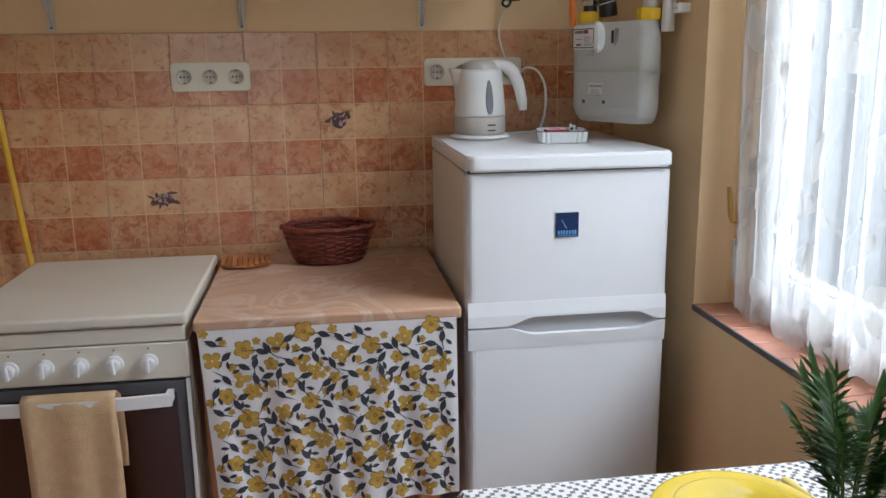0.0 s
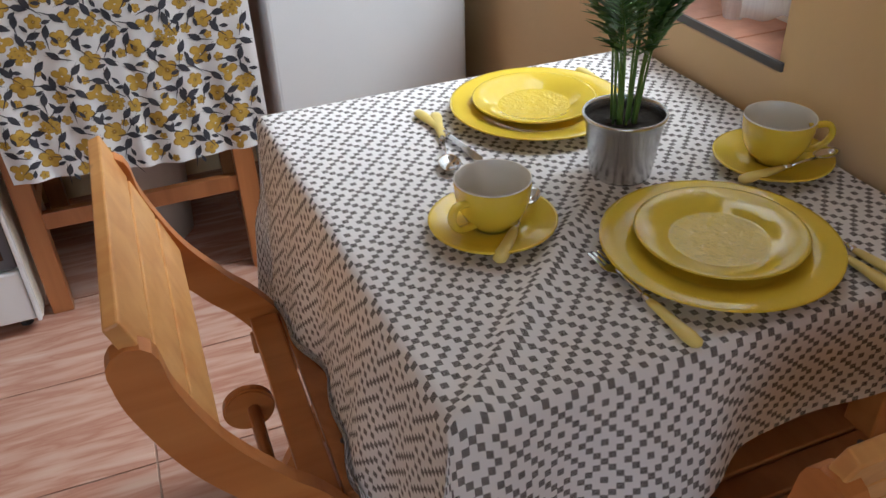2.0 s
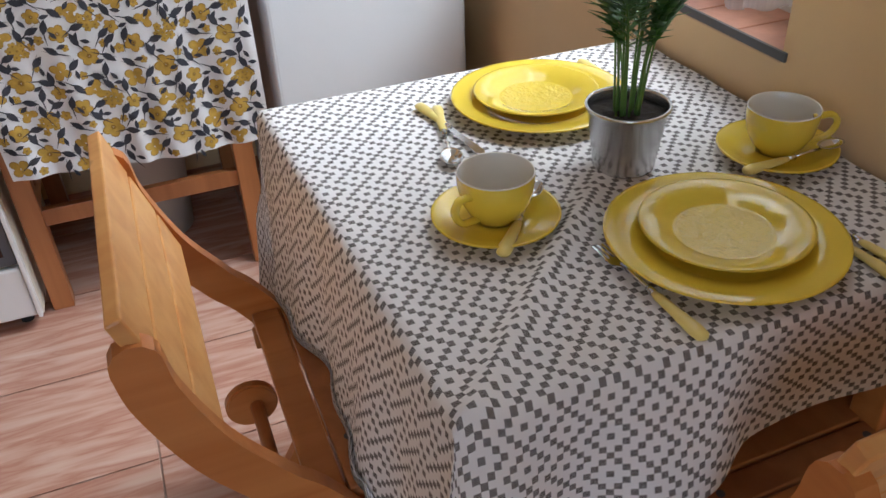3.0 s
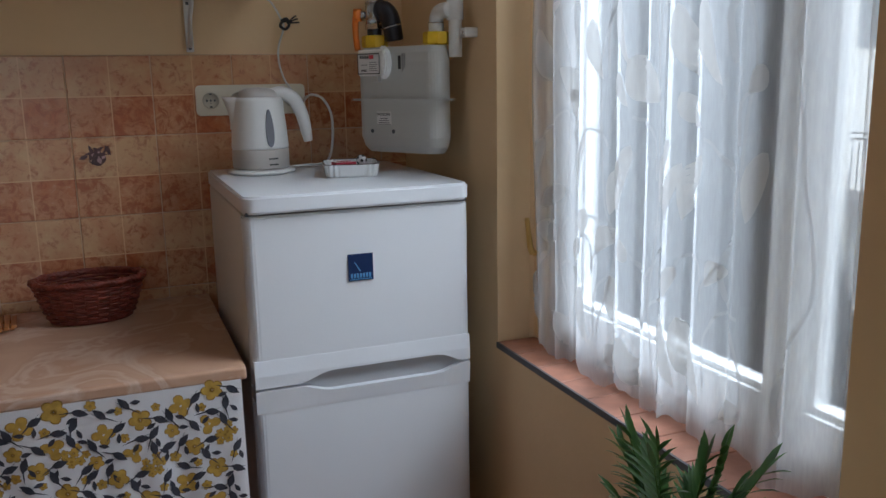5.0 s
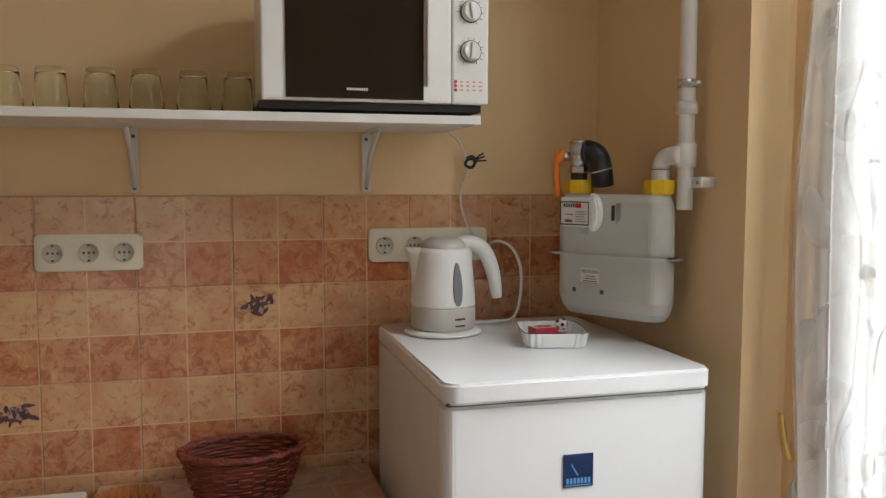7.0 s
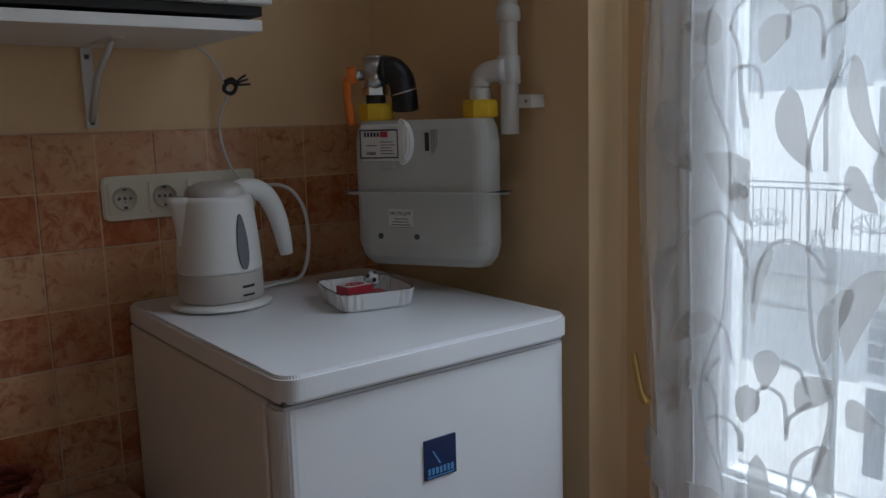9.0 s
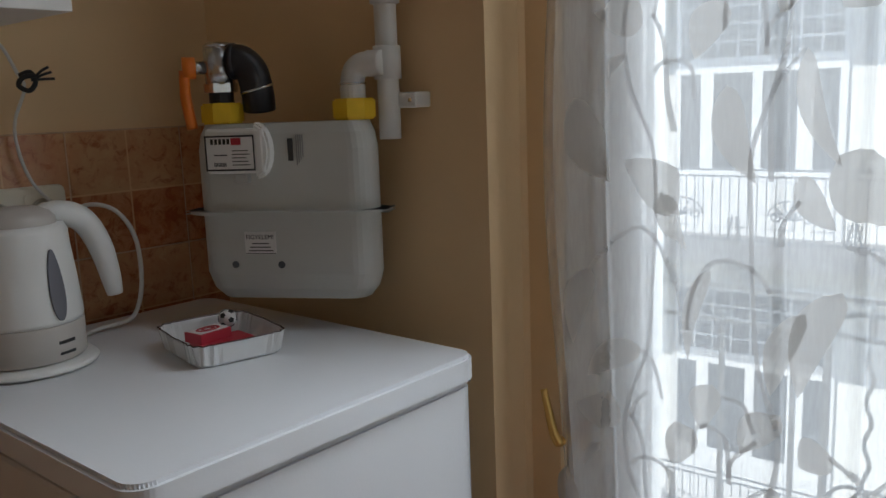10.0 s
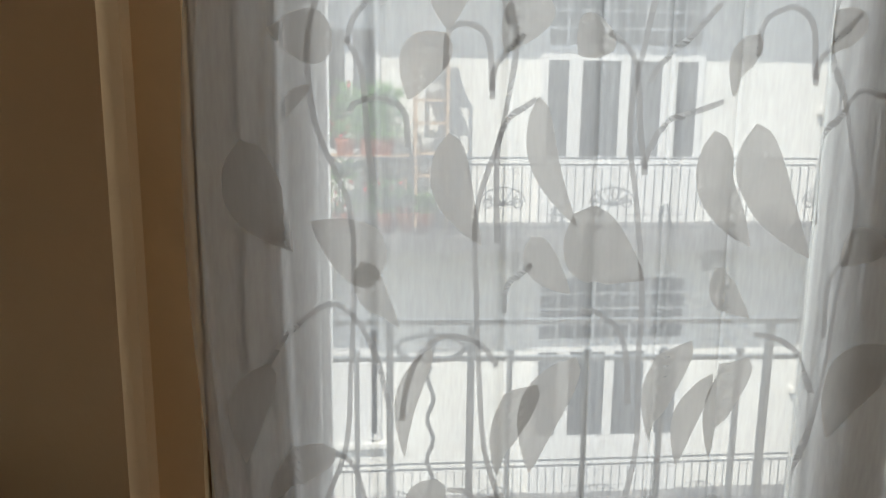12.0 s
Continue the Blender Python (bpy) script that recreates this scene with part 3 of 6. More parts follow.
def cooker():
    x0, x1, yf, yb, zt = -0.790, -0.276, 1.965, 2.57, 0.914
    t = thing("gas_cooker", "cream enamel gas cooker with brown oven door and closed lid", "cooker", (0, 0, 0))
    part("body", box(x0, x1, yf + 0.02, yb, 0.03, 0.845, 0.004), M_STOVE, t, "cream enamelled body")
    part("lid", box(x0 - 0.003, x1 + 0.003, yf - 0.01, yb, 0.886, zt, 0.008, 3), M_STOVE, t, "closed cream enamelled lid")
    part("hob_rim", box(x0 + 0.004, x1 - 0.004, yf - 0.004, yb - 0.01, 0.846, 0.882, 0.004), M_STOVE, t)
    pn = part("control_panel", box(x0, x1, yf - 0.005, yf + 0.02, 0.755, 0.844, 0.004), M_STOVE, t, "cream control panel")
    kb = cyl(0.021, 0, 0.010, 24, 0.020, bevel=0.002)
    cyl(0.016, 0.010, 0.026, 24, 0.0145, bm=kb, bevel=0.002)
    box(-0.0045, 0.0045, -0.017, 0.017, 0.012, 0.034, 0.002, bm=kb)
    kme = mesh_from(kb, "knob", M_WHITE)
    for i in range(6):
        k = new("knob", kme)
        k.parent = pn
        k.matrix_basis = pose(-0.366 - i * 0.0765, yf - 0.005, 0.799, 90, 0, 0) @ pose(0, 0, 0, 0, 0, 6 * math.sin(i * 2))
        mk = box(-0.366 - i * 0.0765 - 0.002, -0.366 - i * 0.0765 + 0.002, yf - 0.0062, yf - 0.005, 0.830, 0.834)
        part("dial_mark", mk, M_MUSTD, pn)
    d = part("oven_door", box(x0 + 0.005, x1 - 0.012, yf - 0.002, yf + 0.02, 0.20, 0.748, 0.005), M_GASKET, t, "dark oven door with a brown window")
    part("oven_window", box(x0 + 0.03, x1 - 0.035, yf - 0.006, yf - 0.003, 0.23, 0.72, 0.001), M_BROWNGL, d, "brown tinted oven glass")
    hb = bmesh.new()
    bow = [(x0 + 0.03 + (x1 - x0 - 0.07) * u, yf - 0.045 - 0.012 * math.sin(math.pi * u), 0.715) for u in [i / 12 for i in range(13)]]
    prism([(x, y) for x, y, z in bow] + [(x, y + 0.009) for x, y, z in bow[::-1]], 0.70, 0.732, bm=hb, bevel=0.002)
    oh = part("oven_handle", hb, M_WHITE, d, "white bowed oven handle")
    for x in (x0 + 0.03, x1 - 0.055):
        part("handle_bracket", box(x, x + 0.015, yf - 0.045, yf - 0.002, 0.706, 0.728), M_WHITE, t)
    part("side_trim", box(x1 - 0.011, x1 - 0.001, yf - 0.008, yf + 0.018, 0.04, 0.752, 0.002), M_WHITE, t, "white edge strip")
    part("drawer", box(x0 + 0.004, x1 - 0.013, yf - 0.004, yf + 0.02, 0.045, 0.19, 0.006), M_WHITE, t, "white warming drawer front")
    for x in (x0 + 0.05, x1 - 0.05):
        for y in (yf + 0.06, yb - 0.06):
            part("foot", cyl(0.016, 0.0, 0.031, 12), M_DARK, t, at=pose(x, y, 0))


cooker()


def towel():
    bm = bmesh.new()
    w, x0 = 0.205, -0.640
    prof = [(1.962, 0.50), (1.955, 0.60), (1.948, 0.70), (1.946, 0.728), (1.93, 0.742), (1.914, 0.735), (1.907, 0.70), (1.902, 0.62), (1.898, 0.52), (1.897, 0.42), (1.899, 0.34)]
    ring = []
    for j, (y, z) in enumerate(prof):
        ring.append([bm.verts.new((x0 + w * i / 12 + 0.004 * math.sin(j), y - 0.004 * math.sin(i * 1.1 + j * 0.15) * (j > 5), z)) for i in range(13)])
    for a, b in zip(ring, ring[1:]):
        for i in range(12):
            bm.faces.new((a[i], a[i + 1], b[i + 1], b[i]))
    ob = new("towel", mesh_from(bm, "towel", M_BEIGECLOTH, True))
    so = ob.modifiers.new("thick", "SOLIDIFY")
    so.thickness = 0.004
    tagged(ob, "plain beige towel hung over the oven handle", "towel")


towel()


def counter():
    t = thing("work_table", "pine kitchen table with a marbled beige worktop", "table", (0, 0, 0))
    part("worktop", box(-0.262, 0.372, 1.955, 2.655, 0.863, 0.893, 0.007, 3), M_TOP, t, "marbled beige laminate worktop")
    part("frame", box(-0.235, 0.335, 1.99, 2.60, 0.790, 0.862, 0.002), M_STOOL, t, "orange pine apron")
    for x in (-0.262, 0.268):
        for y in (2.03, 2.56):
            part("leg", box(x, x + 0.052, y, y + 0.045, 0.0, 0.84, 0.003), M_STOOL, t)
    part("stretcher", box(-0.212, 0.268, 2.04, 2.062, 0.243, 0.288, 0.002), M_STOOL, t)
    for x in (-0.245, 0.285):
        part("stretcher", box(x, x + 0.02, 2.075, 2.56, 0.243, 0.288, 0.002), M_STOOL, t)
    return t


counter()


def flower(bm, x, z, r, petals, rot, y):
    for i in range(petals):
        a = rot + 2 * math.pi * i / petals
        cx, cz = x + r * 0.58 * math.cos(a), z + r * 0.58 * math.sin(a)
        pts = [(cx + r * 0.48 * math.cos(b) * (1 if abs(math.sin(b - a)) < 0.7 else 0.9), cz + r * 0.42 * math.sin(b)) for b in [2 * math.pi * k / 10 for k in range(10)]]
        vs = [bm.verts.new((px, y, pz)) for px, pz in pts]
        bm.faces.new(vs)


def leaf2d(bm, x, z, l, w, a, y):
    pts = []
    for u, s in [(0, 0), (0.25, 0.8), (0.5, 1), (0.75, 0.6), (1, 0), (0.75, -0.6), (0.5, -1), (0.25, -0.8)]:
        px, pz = (u - 0.5) * l, s * w * 0.5
        pts.append((x + px * math.cos(a) - pz * math.sin(a), z + px * math.sin(a) + pz * math.cos(a)))
    bm.faces.new([bm.verts.new((px, y, pz)) for px, pz in pts])


def floral_curtain():
    """A printed cloth pinned under the worktop; the print is laid on the same folds as the cloth."""
    x0, x1, z0, z1 = -0.252, 0.358, 0.425, 0.870

    def lay(x, z, off):
        u = (x - x0) / (x1 - x0)
        k = (z1 - z) / (z1 - z0)
        y = 1.948 - 0.006 * math.sin(u * 21 + 0.6) * k - 0.010 * math.exp(-((u - 0.5) / 0.03) ** 2) * k - 0.004 * math.sin(u * 47 + z * 9) * k
        zz = z - 0.028 * k * (1 - u) * 0.6 + 0.018 * k * math.sin(u * 3.1 + 2.2)
        xx = x + 0.02 * k * (0.5 - u) + 0.012 * k
        return (xx, y - off, zz)
    bm = bmesh.new()
    nx, nz = 90, 40
    g = [[bm.verts.new(lay(x0 + (x1 - x0) * i / nx, z0 + (z1 - z0) * j / nz, 0)) for i in range(nx + 1)] for j in range(nz + 1)]
    for j in range(nz):
        for i in range(nx):
            bm.faces.new((g[j][i], g[j][i + 1], g[j + 1][i + 1], g[j + 1][i]))
    t = new("counter_curtain", mesh_from(bm, "counter_curtain", M_FLORAL, True))
    tagged(t, "white cotton curtain printed with mustard flowers and slate leaves", "curtain")
    rng = random.Random(11)
    layers = {"flower_print": (bmesh.new(), M_MUST), "flower_centre_print": (bmesh.new(), M_MUSTD), "leaf_print": (bmesh.new(), M_SLATE)}
    P = (0.15, 0.17)

    motifs = [("big", 0.030, 0.030, 0.019), ("five", 0.098, 0.052, 0.019), ("five", 0.050, 0.108, 0.016), ("small", 0.115, 0.120, 0.008),
              ("small", 0.128, 0.112, 0.008), ("small", 0.122, 0.131, 0.008), ("small", 0.012, 0.095, 0.009), ("small", 0.070, 0.015, 0.008),
              ("tulip", 0.085, 0.150, 0.018), ("five", 0.012, 0.148, 0.013), ("small", 0.106, 0.131, 0.007), ("small", 0.100, 0.118, 0.007), ("small", 0.128, 0.140, 0.007), ("small", 0.139, 0.128, 0.007), ("small", 0.110, 0.106, 0.007), ("small", 0.058, 0.072, 0.007), ("small", 0.133, 0.075, 0.007)]
    lv = [(0.060, 0.040, 0.6), (0.074, 0.090, 2.2), (0.125, 0.020, 1.2), (0.140, 0.045, -0.5), (0.025, 0.070, 2.6), (0.090, 0.112, 0.2),
          (0.030, 0.125, 1.0), (0.055, 0.150, -0.8), (0.120, 0.155, 2.0), (0.140, 0.095, 0.9), (0.005, 0.015, 1.8), (0.100, 0.008, -0.2), (0.000, 0.120, 0.5)]
    for a in range(-1, 6):
        for b in range(-1, 4):
            for kind, mx, mz, r in motifs:
                x = x0 + a * P[0] + mx + rng.uniform(-0.004, 0.004)
                z = z0 + b * P[1] + mz + (0.04 if a % 2 else 0) + rng.uniform(-0.004, 0.004)
                r *= rng.uniform(1.05, 1.25)
                if not (x0 + r < x < x1 - r and z0 + r < z < z1 - 0.004):
                    continue
                rot = rng.uniform(0, 6)
                if kind in ("five", "small"):
                    flower(layers["flower_centre_print"][0], x, z, r * 1.12, 5, rot, -0.4)
                else:
                    flower(layers["flower_centre_print"][0], x, z, r * 1.08, 4 if kind == "big" else 3, rot, -0.4)
                if kind == "five":
                    flower(layers["flower_print"][0], x, z, r, 5, rot, 0)
                    flower(layers["flower_centre_print"][0], x, z, r * 0.28, 6, rot, 1)
                elif kind == "big":
                    flower(layers["flower_print"][0], x, z, r, 4, rot, 0)
                    flower(layers["flower_print"][0], x, z, r * 0.55, 4, rot + 0.8, 0.5)
                elif kind == "tulip":
                    flower(layers["flower_print"][0], x, z, r, 3, rot, 0.3)
                    flower(layers["flower_print"][0], x, z, r * 0.5, 3, rot + 1.0, 0.6)
                else:
                    flower(layers["flower_print"][0], x, z, r, 5, rot, 0.2)
                    flower(layers["flower_centre_print"][0], x, z, r * 0.3, 5, rot, 1)
            for mx, mz, an in lv:
                x = x0 + a * P[0] + mx + rng.uniform(-0.004, 0.004)
                z = z0 + b * P[1] + mz + (0.04 if a % 2 else 0) + rng.uniform(-0.004, 0.004)
                if not (x0 + 0.014 < x < x1 - 0.014 and z0 + 0.014 < z < z1 - 0.014):
                    continue
                an += rng.uniform(-0.3, 0.3)
                leaf2d(layers["leaf_print"][0], x, z, 0.034, 0.0155, an, 0.8)
                leaf2d(layers["leaf_print"][0], x - 0.022 * math.cos(an + 0.9), z - 0.022 * math.sin(an + 0.9), 0.022, 0.0095, an + 0.9, 0.75)
                leaf2d(layers["leaf_print"][0], x - 0.012 * math.cos(an), z - 0.012 * math.sin(an), 0.060, 0.0030, an + 0.3, 0.7)
    for nm, (lb, mat) in layers.items():
        big = [f for f in lb.faces]
        bmesh.ops.triangulate(lb, faces=big)
        bmesh.ops.subdivide_edges(lb, edges=lb.edges[:], cuts=1)
        for v in lb.verts:
            v.co = lay(v.co.x, v.co.z, 0.0006 + 0.0005 * v.co.y)
        tagged(part(nm, lb, mat, t), kind="stuff")


floral_curtain()


def clutter_under():
    t = thing("plastic_bin", "grey plastic bin in the dark under the counter", "bin", (0.03, 2.35, 0))
    part("bucket", lathe([(0, 0.002), (0.11, 0.002), (0.135, 0.34), (0.14, 0.345), (0.135, 0.35), (0.128, 0.345), (0.105, 0.012), (0, 0.012)], 32), M_GREYPL, t, smooth=True)


clutter_under()
# ---- dining table with its cloth ----
TZ = 0.752
TX0, TX1, TY0, TY1 = 0.266, 0.986, 0.560, 1.330


def dining_table():
    t = thing("dining_table", "pine table hidden under a grey patterned cloth", "table", (0, 0, 0))
    part("tabletop", box(TX0 + 0.038, TX1 - 0.006, TY0 + 0.004, TY1 - 0.004, TZ - 0.03, TZ - 0.004, 0.003), M_PINEX, t)
    for x in (TX0 + 0.052, TX1 - 0.075):
        for y in (TY0 + 0.02, TY1 - 0.07):
            part("leg", box(x, x + 0.05, y, y + 0.05, 0, TZ - 0.032, 0.003), M_PINE, t)
    part("apron", box(TX0 + 0.05, TX1 - 0.05, TY0 + 0.03, TY0 + 0.05, TZ - 0.11, TZ - 0.032), M_PINEX, t)


dining_table()


def tablecloth():
    """A square cloth over a square top: flat above, falling in soft folds over the open sides."""
    drop_w, drop_s, drop_n = 0.60, 0.19, 0.30
    bm = bmesh.new()
    uvl = bm.loops.layers.uv.new("UVMap")
    step = 0.0125
    us = [TX0 - drop_w + i * step for i in range(int((TX1 - TX0 + drop_w + 0.0) / step) + 1)]
    vs = [TY0 - drop_s + i * step for i in range(int((TY1 - TY0 + drop_s + drop_n) / step) + 1)]

    def place(u, v):
        dw, ds, dn = max(TX0 - u, 0), max(TY0 - v, 0), max(v - TY1, 0)
        x, y = max(u, TX0), min(max(v, TY0), TY1)
        x += 0.034 * (TY1 - y) / (TY1 - TY0) * (TX1 - x) / (TX1 - TX0)
        z = TZ + 0.001
        # low ridge across the top, where the cloth was folded
        ridge = 0.015 * math.exp(-(((x - 0.655) - 0.97 * (y - 0.91)) / 0.020) ** 2) * min(1, max(0, (0.93 - y) / 0.12))
        z += ridge + 0.0008 * math.sin(x * 50) * math.sin(y * 43)
        d = max(dw, ds, dn)
        if d > 0:
            r = 0.012
            fall = max(0.0, d - r)
            z = TZ + 0.001 - (r * (1 - math.cos(min(d / r, 1) * 1.57)) if d < r else r + fall)
            z += ridge * max(0, 1 - d / 0.1)
            wave = 0.0
            if dw > 0:
                k = min(1, dw / 0.35)
                corner = 1 if v < TY0 + 0.02 else 0
                wave = k * (0.012 * math.sin(v * 17 + 0.5) + 0.006 * math.sin(v * 41 + 1) + 0.012)
                x -= min(d, r) * 0.6 + wave + 0.02 * k
            if ds > 0:
                tuck = 1 / (1 + math.exp(-(x - 0.612) / 0.012))
                k = min(1, ds / 0.22)
                w2 = 0.018 * math.sin((u - TX0) * 19 + 2.2) + 0.010 * math.sin((u - TX0) * 37)
                y -= min(ds, r) * 0.6 + k * ((w2 + 0.040) * (1 - 0.8 * tuck))
                z += 0.045 * k * tuck
            if dn > 0:
                k = min(1, dn / 0.25)
                y += min(dn, r) * 0.5 + k * (0.012 * math.sin(u * 23) + 0.012)
            if dw > 0 and ds > 0:
                m = min(dw, ds)
                x -= m * 0.16
                y -= m * 0.16
        # the cloth rests on the seat of the chair pushed under it
        if dw > 0 and 0.75 < y < 1.21 and z < 0.475 and x > 0.12:
            z = 0.468 + 0.008 * math.sin(u * 70) + 0.02 * max(0.0, z - 0.40)
        return (x, y, z)
    grid = [[bm.verts.new(place(u, v)) for u in us] for v in vs]
    for j in range(len(vs) - 1):
        for i in range(len(us) - 1):
            f = bm.faces.new((grid[j][i], grid[j][i + 1], grid[j + 1][i + 1], grid[j + 1][i]))
            for l, (a, b) in zip(f.loops, ((i, j), (i + 1, j), (i + 1, j + 1), (i, j + 1))):
                l[uvl].uv = (us[a], vs[b])
    ob = new("tablecloth", mesh_from(bm, "tablecloth", M_CLOTH, True))
    tagged(ob, "white cotton tablecloth with small grey woven diamonds over the table", "tablecloth")


tablecloth()

PLATE = [(0, 0.004), (0.55, 0.004), (0.60, 0.003), (0.66, 0.010), (0.97, 0.022), (1.0, 0.024), (1.0, 0.027), (0.97, 0.0265), (0.66, 0.0145), (0.60, 0.0085), (0.57, 0.0075), (0, 0.0072)]


def plate(name, x, y, z, r, label, depth=0.72):
    ob = new(name, mesh_from(lathe([(a * r, b * depth) for a, b in PLATE], 64), name, M_CEREMB if name == "dessert_plate" else M_CER, True))
    ob.matrix_basis = pose(x, y, z, 0, 0, 20)
    tagged(ob, label, "plate", group="yellow plates")
    return ob


def arc_handle(bm, r0, z0, z1, out):
    pts = spline([(r0 - 0.004, 0, z1), (r0 + out * 0.7, 0, z1 + 0.004), (r0 + out, 0, (z0 + z1) / 2 + 0.006), (r0 + out * 0.55, 0, z0 + 0.003), (r0 - 0.014, 0, z0 - 0.004)], 6)
    own = tube(pts, 0.0045, 10)
    bmesh.ops.scale(own, vec=(1, 1.35, 1), verts=own.verts)
    return merge(bm, own)


def cup_and_saucer(x, y, z, ang):
    s = thing("saucer", "round yellow glazed saucer under a cup on the tablecloth", "saucer", (x, y, z), ang, "yellow saucers")
    R = 0.082
    part("dish", lathe([(0, 0.003), (0.045, 0.003), (0.05, 0.002), (0.058, 0.006), (R * 0.97, 0.013), (R, 0.0145), (R, 0.017), (R * 0.96, 0.0165), (0.058, 0.010), (0.034, 0.0065), (0.030, 0.009), (0.027, 0.0055), (0, 0.0055)], 56), M_CER, s, smooth=True)
    c = thing("cup", "yellow glazed cup with cream inside on a saucer", "cup", (x, y, z + 0.0065), ang, "yellow cups")
    outer = [(0, 0.001), (0.022, 0.001), (0.024, 0.000), (0.026, 0.004), (0.036, 0.014), (0.045, 0.032), (0.0485, 0.052), (0.0488, 0.064), (0.0485, 0.0665)]
    inner = [(0.0485, 0.0665), (0.0475, 0.068), (0.0462, 0.0665), (0.0455, 0.052), (0.042, 0.034), (0.034, 0.018), (0.022, 0.0085), (0, 0.007)]
    part("bowl", lathe(outer, 48), M_CER, c, smooth=True)
    part("lining", lathe(inner, 48), M_CERIN, c, "cream glazed inside", smooth=True)
    part("handle", arc_handle(None, 0.046, 0.018, 0.050, 0.028), M_CER, c, smooth=True)


def cutlery(kind, x, y, z, ang, length=0.20, tilt=0.0, pitch=0.0, label=""):
    t = new(kind)
    t.matrix_basis = pose(x, y, z, 0, 0, ang) @ pose(0, 0, 0, tilt, pitch, 0)
    tagged(t, label or "%s with pale yellow plastic handle on the tablecloth" % kind.replace("_", " "), kind.replace("_", " "), group="cutlery")
    h = length * 0.44
    pr = [(0, 0.0042), (0.01, 0.0062), (h * 0.5, 0.0075), (h * 0.85, 0.0098), (h, 0.0085), (h + 0.004, 0.004)]
    hb = tube([(-a, 0, 0.0065) for a, r in pr], 0.006, 12, radii=[r for a, r in pr])
    bmesh.ops.scale(hb, vec=(1, 1, 0.62), verts=hb.verts)
    part("handle", hb, M_YHANDLE, t, "pale yellow plastic handle", smooth=True)
    part("ferrule", tube([(-0.001, 0, 0.004), (0.010, 0, 0.004)], 0.0045, 12), M_CHROME, t, smooth=True)
    n = length - h
    if "spoon" in kind:
        part("neck", tube([(0.008, 0, 0.004), (n * 0.35, 0, 0.005), (n * 0.62, 0, 0.004)], 0.0022, 8), M_CHROME, t, smooth=True)
        a, b = n * 0.24, n * 0.15
        bowl = lathe([(0, 0.0005), (0.5, 0.0018), (0.85, 0.006), (1.0, 0.0095), (0.97, 0.0098), (0.8, 0.0068), (0.5, 0.0028), (0, 0.0013)], 28)
        bmesh.ops.scale(bowl, vec=(a, b, 0.9), verts=bowl.verts)
        bmesh.ops.translate(bowl, vec=(n * 0.80, 0, 0), verts=bowl.verts)
        part("spoon_bowl", bowl, M_CHROME, t, smooth=True)
    elif kind == "fork":
        part("neck", tube([(0.008, 0, 0.004), (n * 0.35, 0, 0.005), (n * 0.58, 0, 0.004)], 0.0022, 8), M_CHROME, t, smooth=True)
        fb = bmesh.new()
        prism([(n * 0.52, -0.003), (n * 0.62, -0.011), (n * 0.72, -0.012), (n * 0.72, 0.012), (n * 0.62, 0.011), (n * 0.52, 0.003)], 0.003, 0.0045, bm=fb)
        for k in range(4):
            box(n * 0.72, n, -0.011 + k * 0.0063, -0.008 + k * 0.0063, 0.003, 0.0045, bm=fb)
        part("tines", fb, M_CHROME, t)
    else:
        part("blade", prism([(0.008, -0.004), (n * 0.9, -0.009), (n, 0.0), (n * 0.9, 0.006), (0.008, 0.004)], 0.003, 0.0045), M_CHROME, t)


CLZ = TZ + 0.0025

plate("dinner_plate", 0.696, 0.697, CLZ, 0.141, "large yellow glazed dinner plate on the tablecloth by the wall")
plate("dessert_plate", 0.704, 0.706, CLZ + 0.0062, 0.102, "small yellow glazed plate stacked on a dinner plate")
plate("dinner_plate", 0.682, 1.148, CLZ, 0.141, "large yellow glazed dinner plate near the fridge end of the table")
plate("dessert_plate", 0.679, 1.154, CLZ + 0.0062, 0.100, "small yellow glazed plate stacked on the dinner plate by the pot")
cup_and_saucer(0.473, 0.856, CLZ, 205)
cup_and_saucer(0.900, 0.850, CLZ, -25)
cutlery("teaspoon", 0.488, 0.821, CLZ + 0.013, 48, 0.150, 0, -4, "teaspoon with pale yellow handle resting on a saucer")
cutlery("teaspoon", 0.882, 0.806, CLZ + 0.015, -2, 0.150, 0, -4, "teaspoon with pale yellow handle resting on a saucer")
cutlery("spoon", 0.504, 1.113, CLZ + 0.001, -104, 0.195)
cutlery("knife", 0.515, 1.130, CLZ + 0.001, -82, 0.200)
cutlery("fork", 0.566, 0.644, CLZ + 0.001, 93, 0.190)
cutlery("knife", 0.819, 0.626, CLZ + 0.001, 92, 0.170)
cutlery("spoon", 0.839, 0.630, CLZ + 0.001, 97, 0.165)
cutlery("fork", 0.831, 1.180, CLZ + 0.001, -84, 0.190)


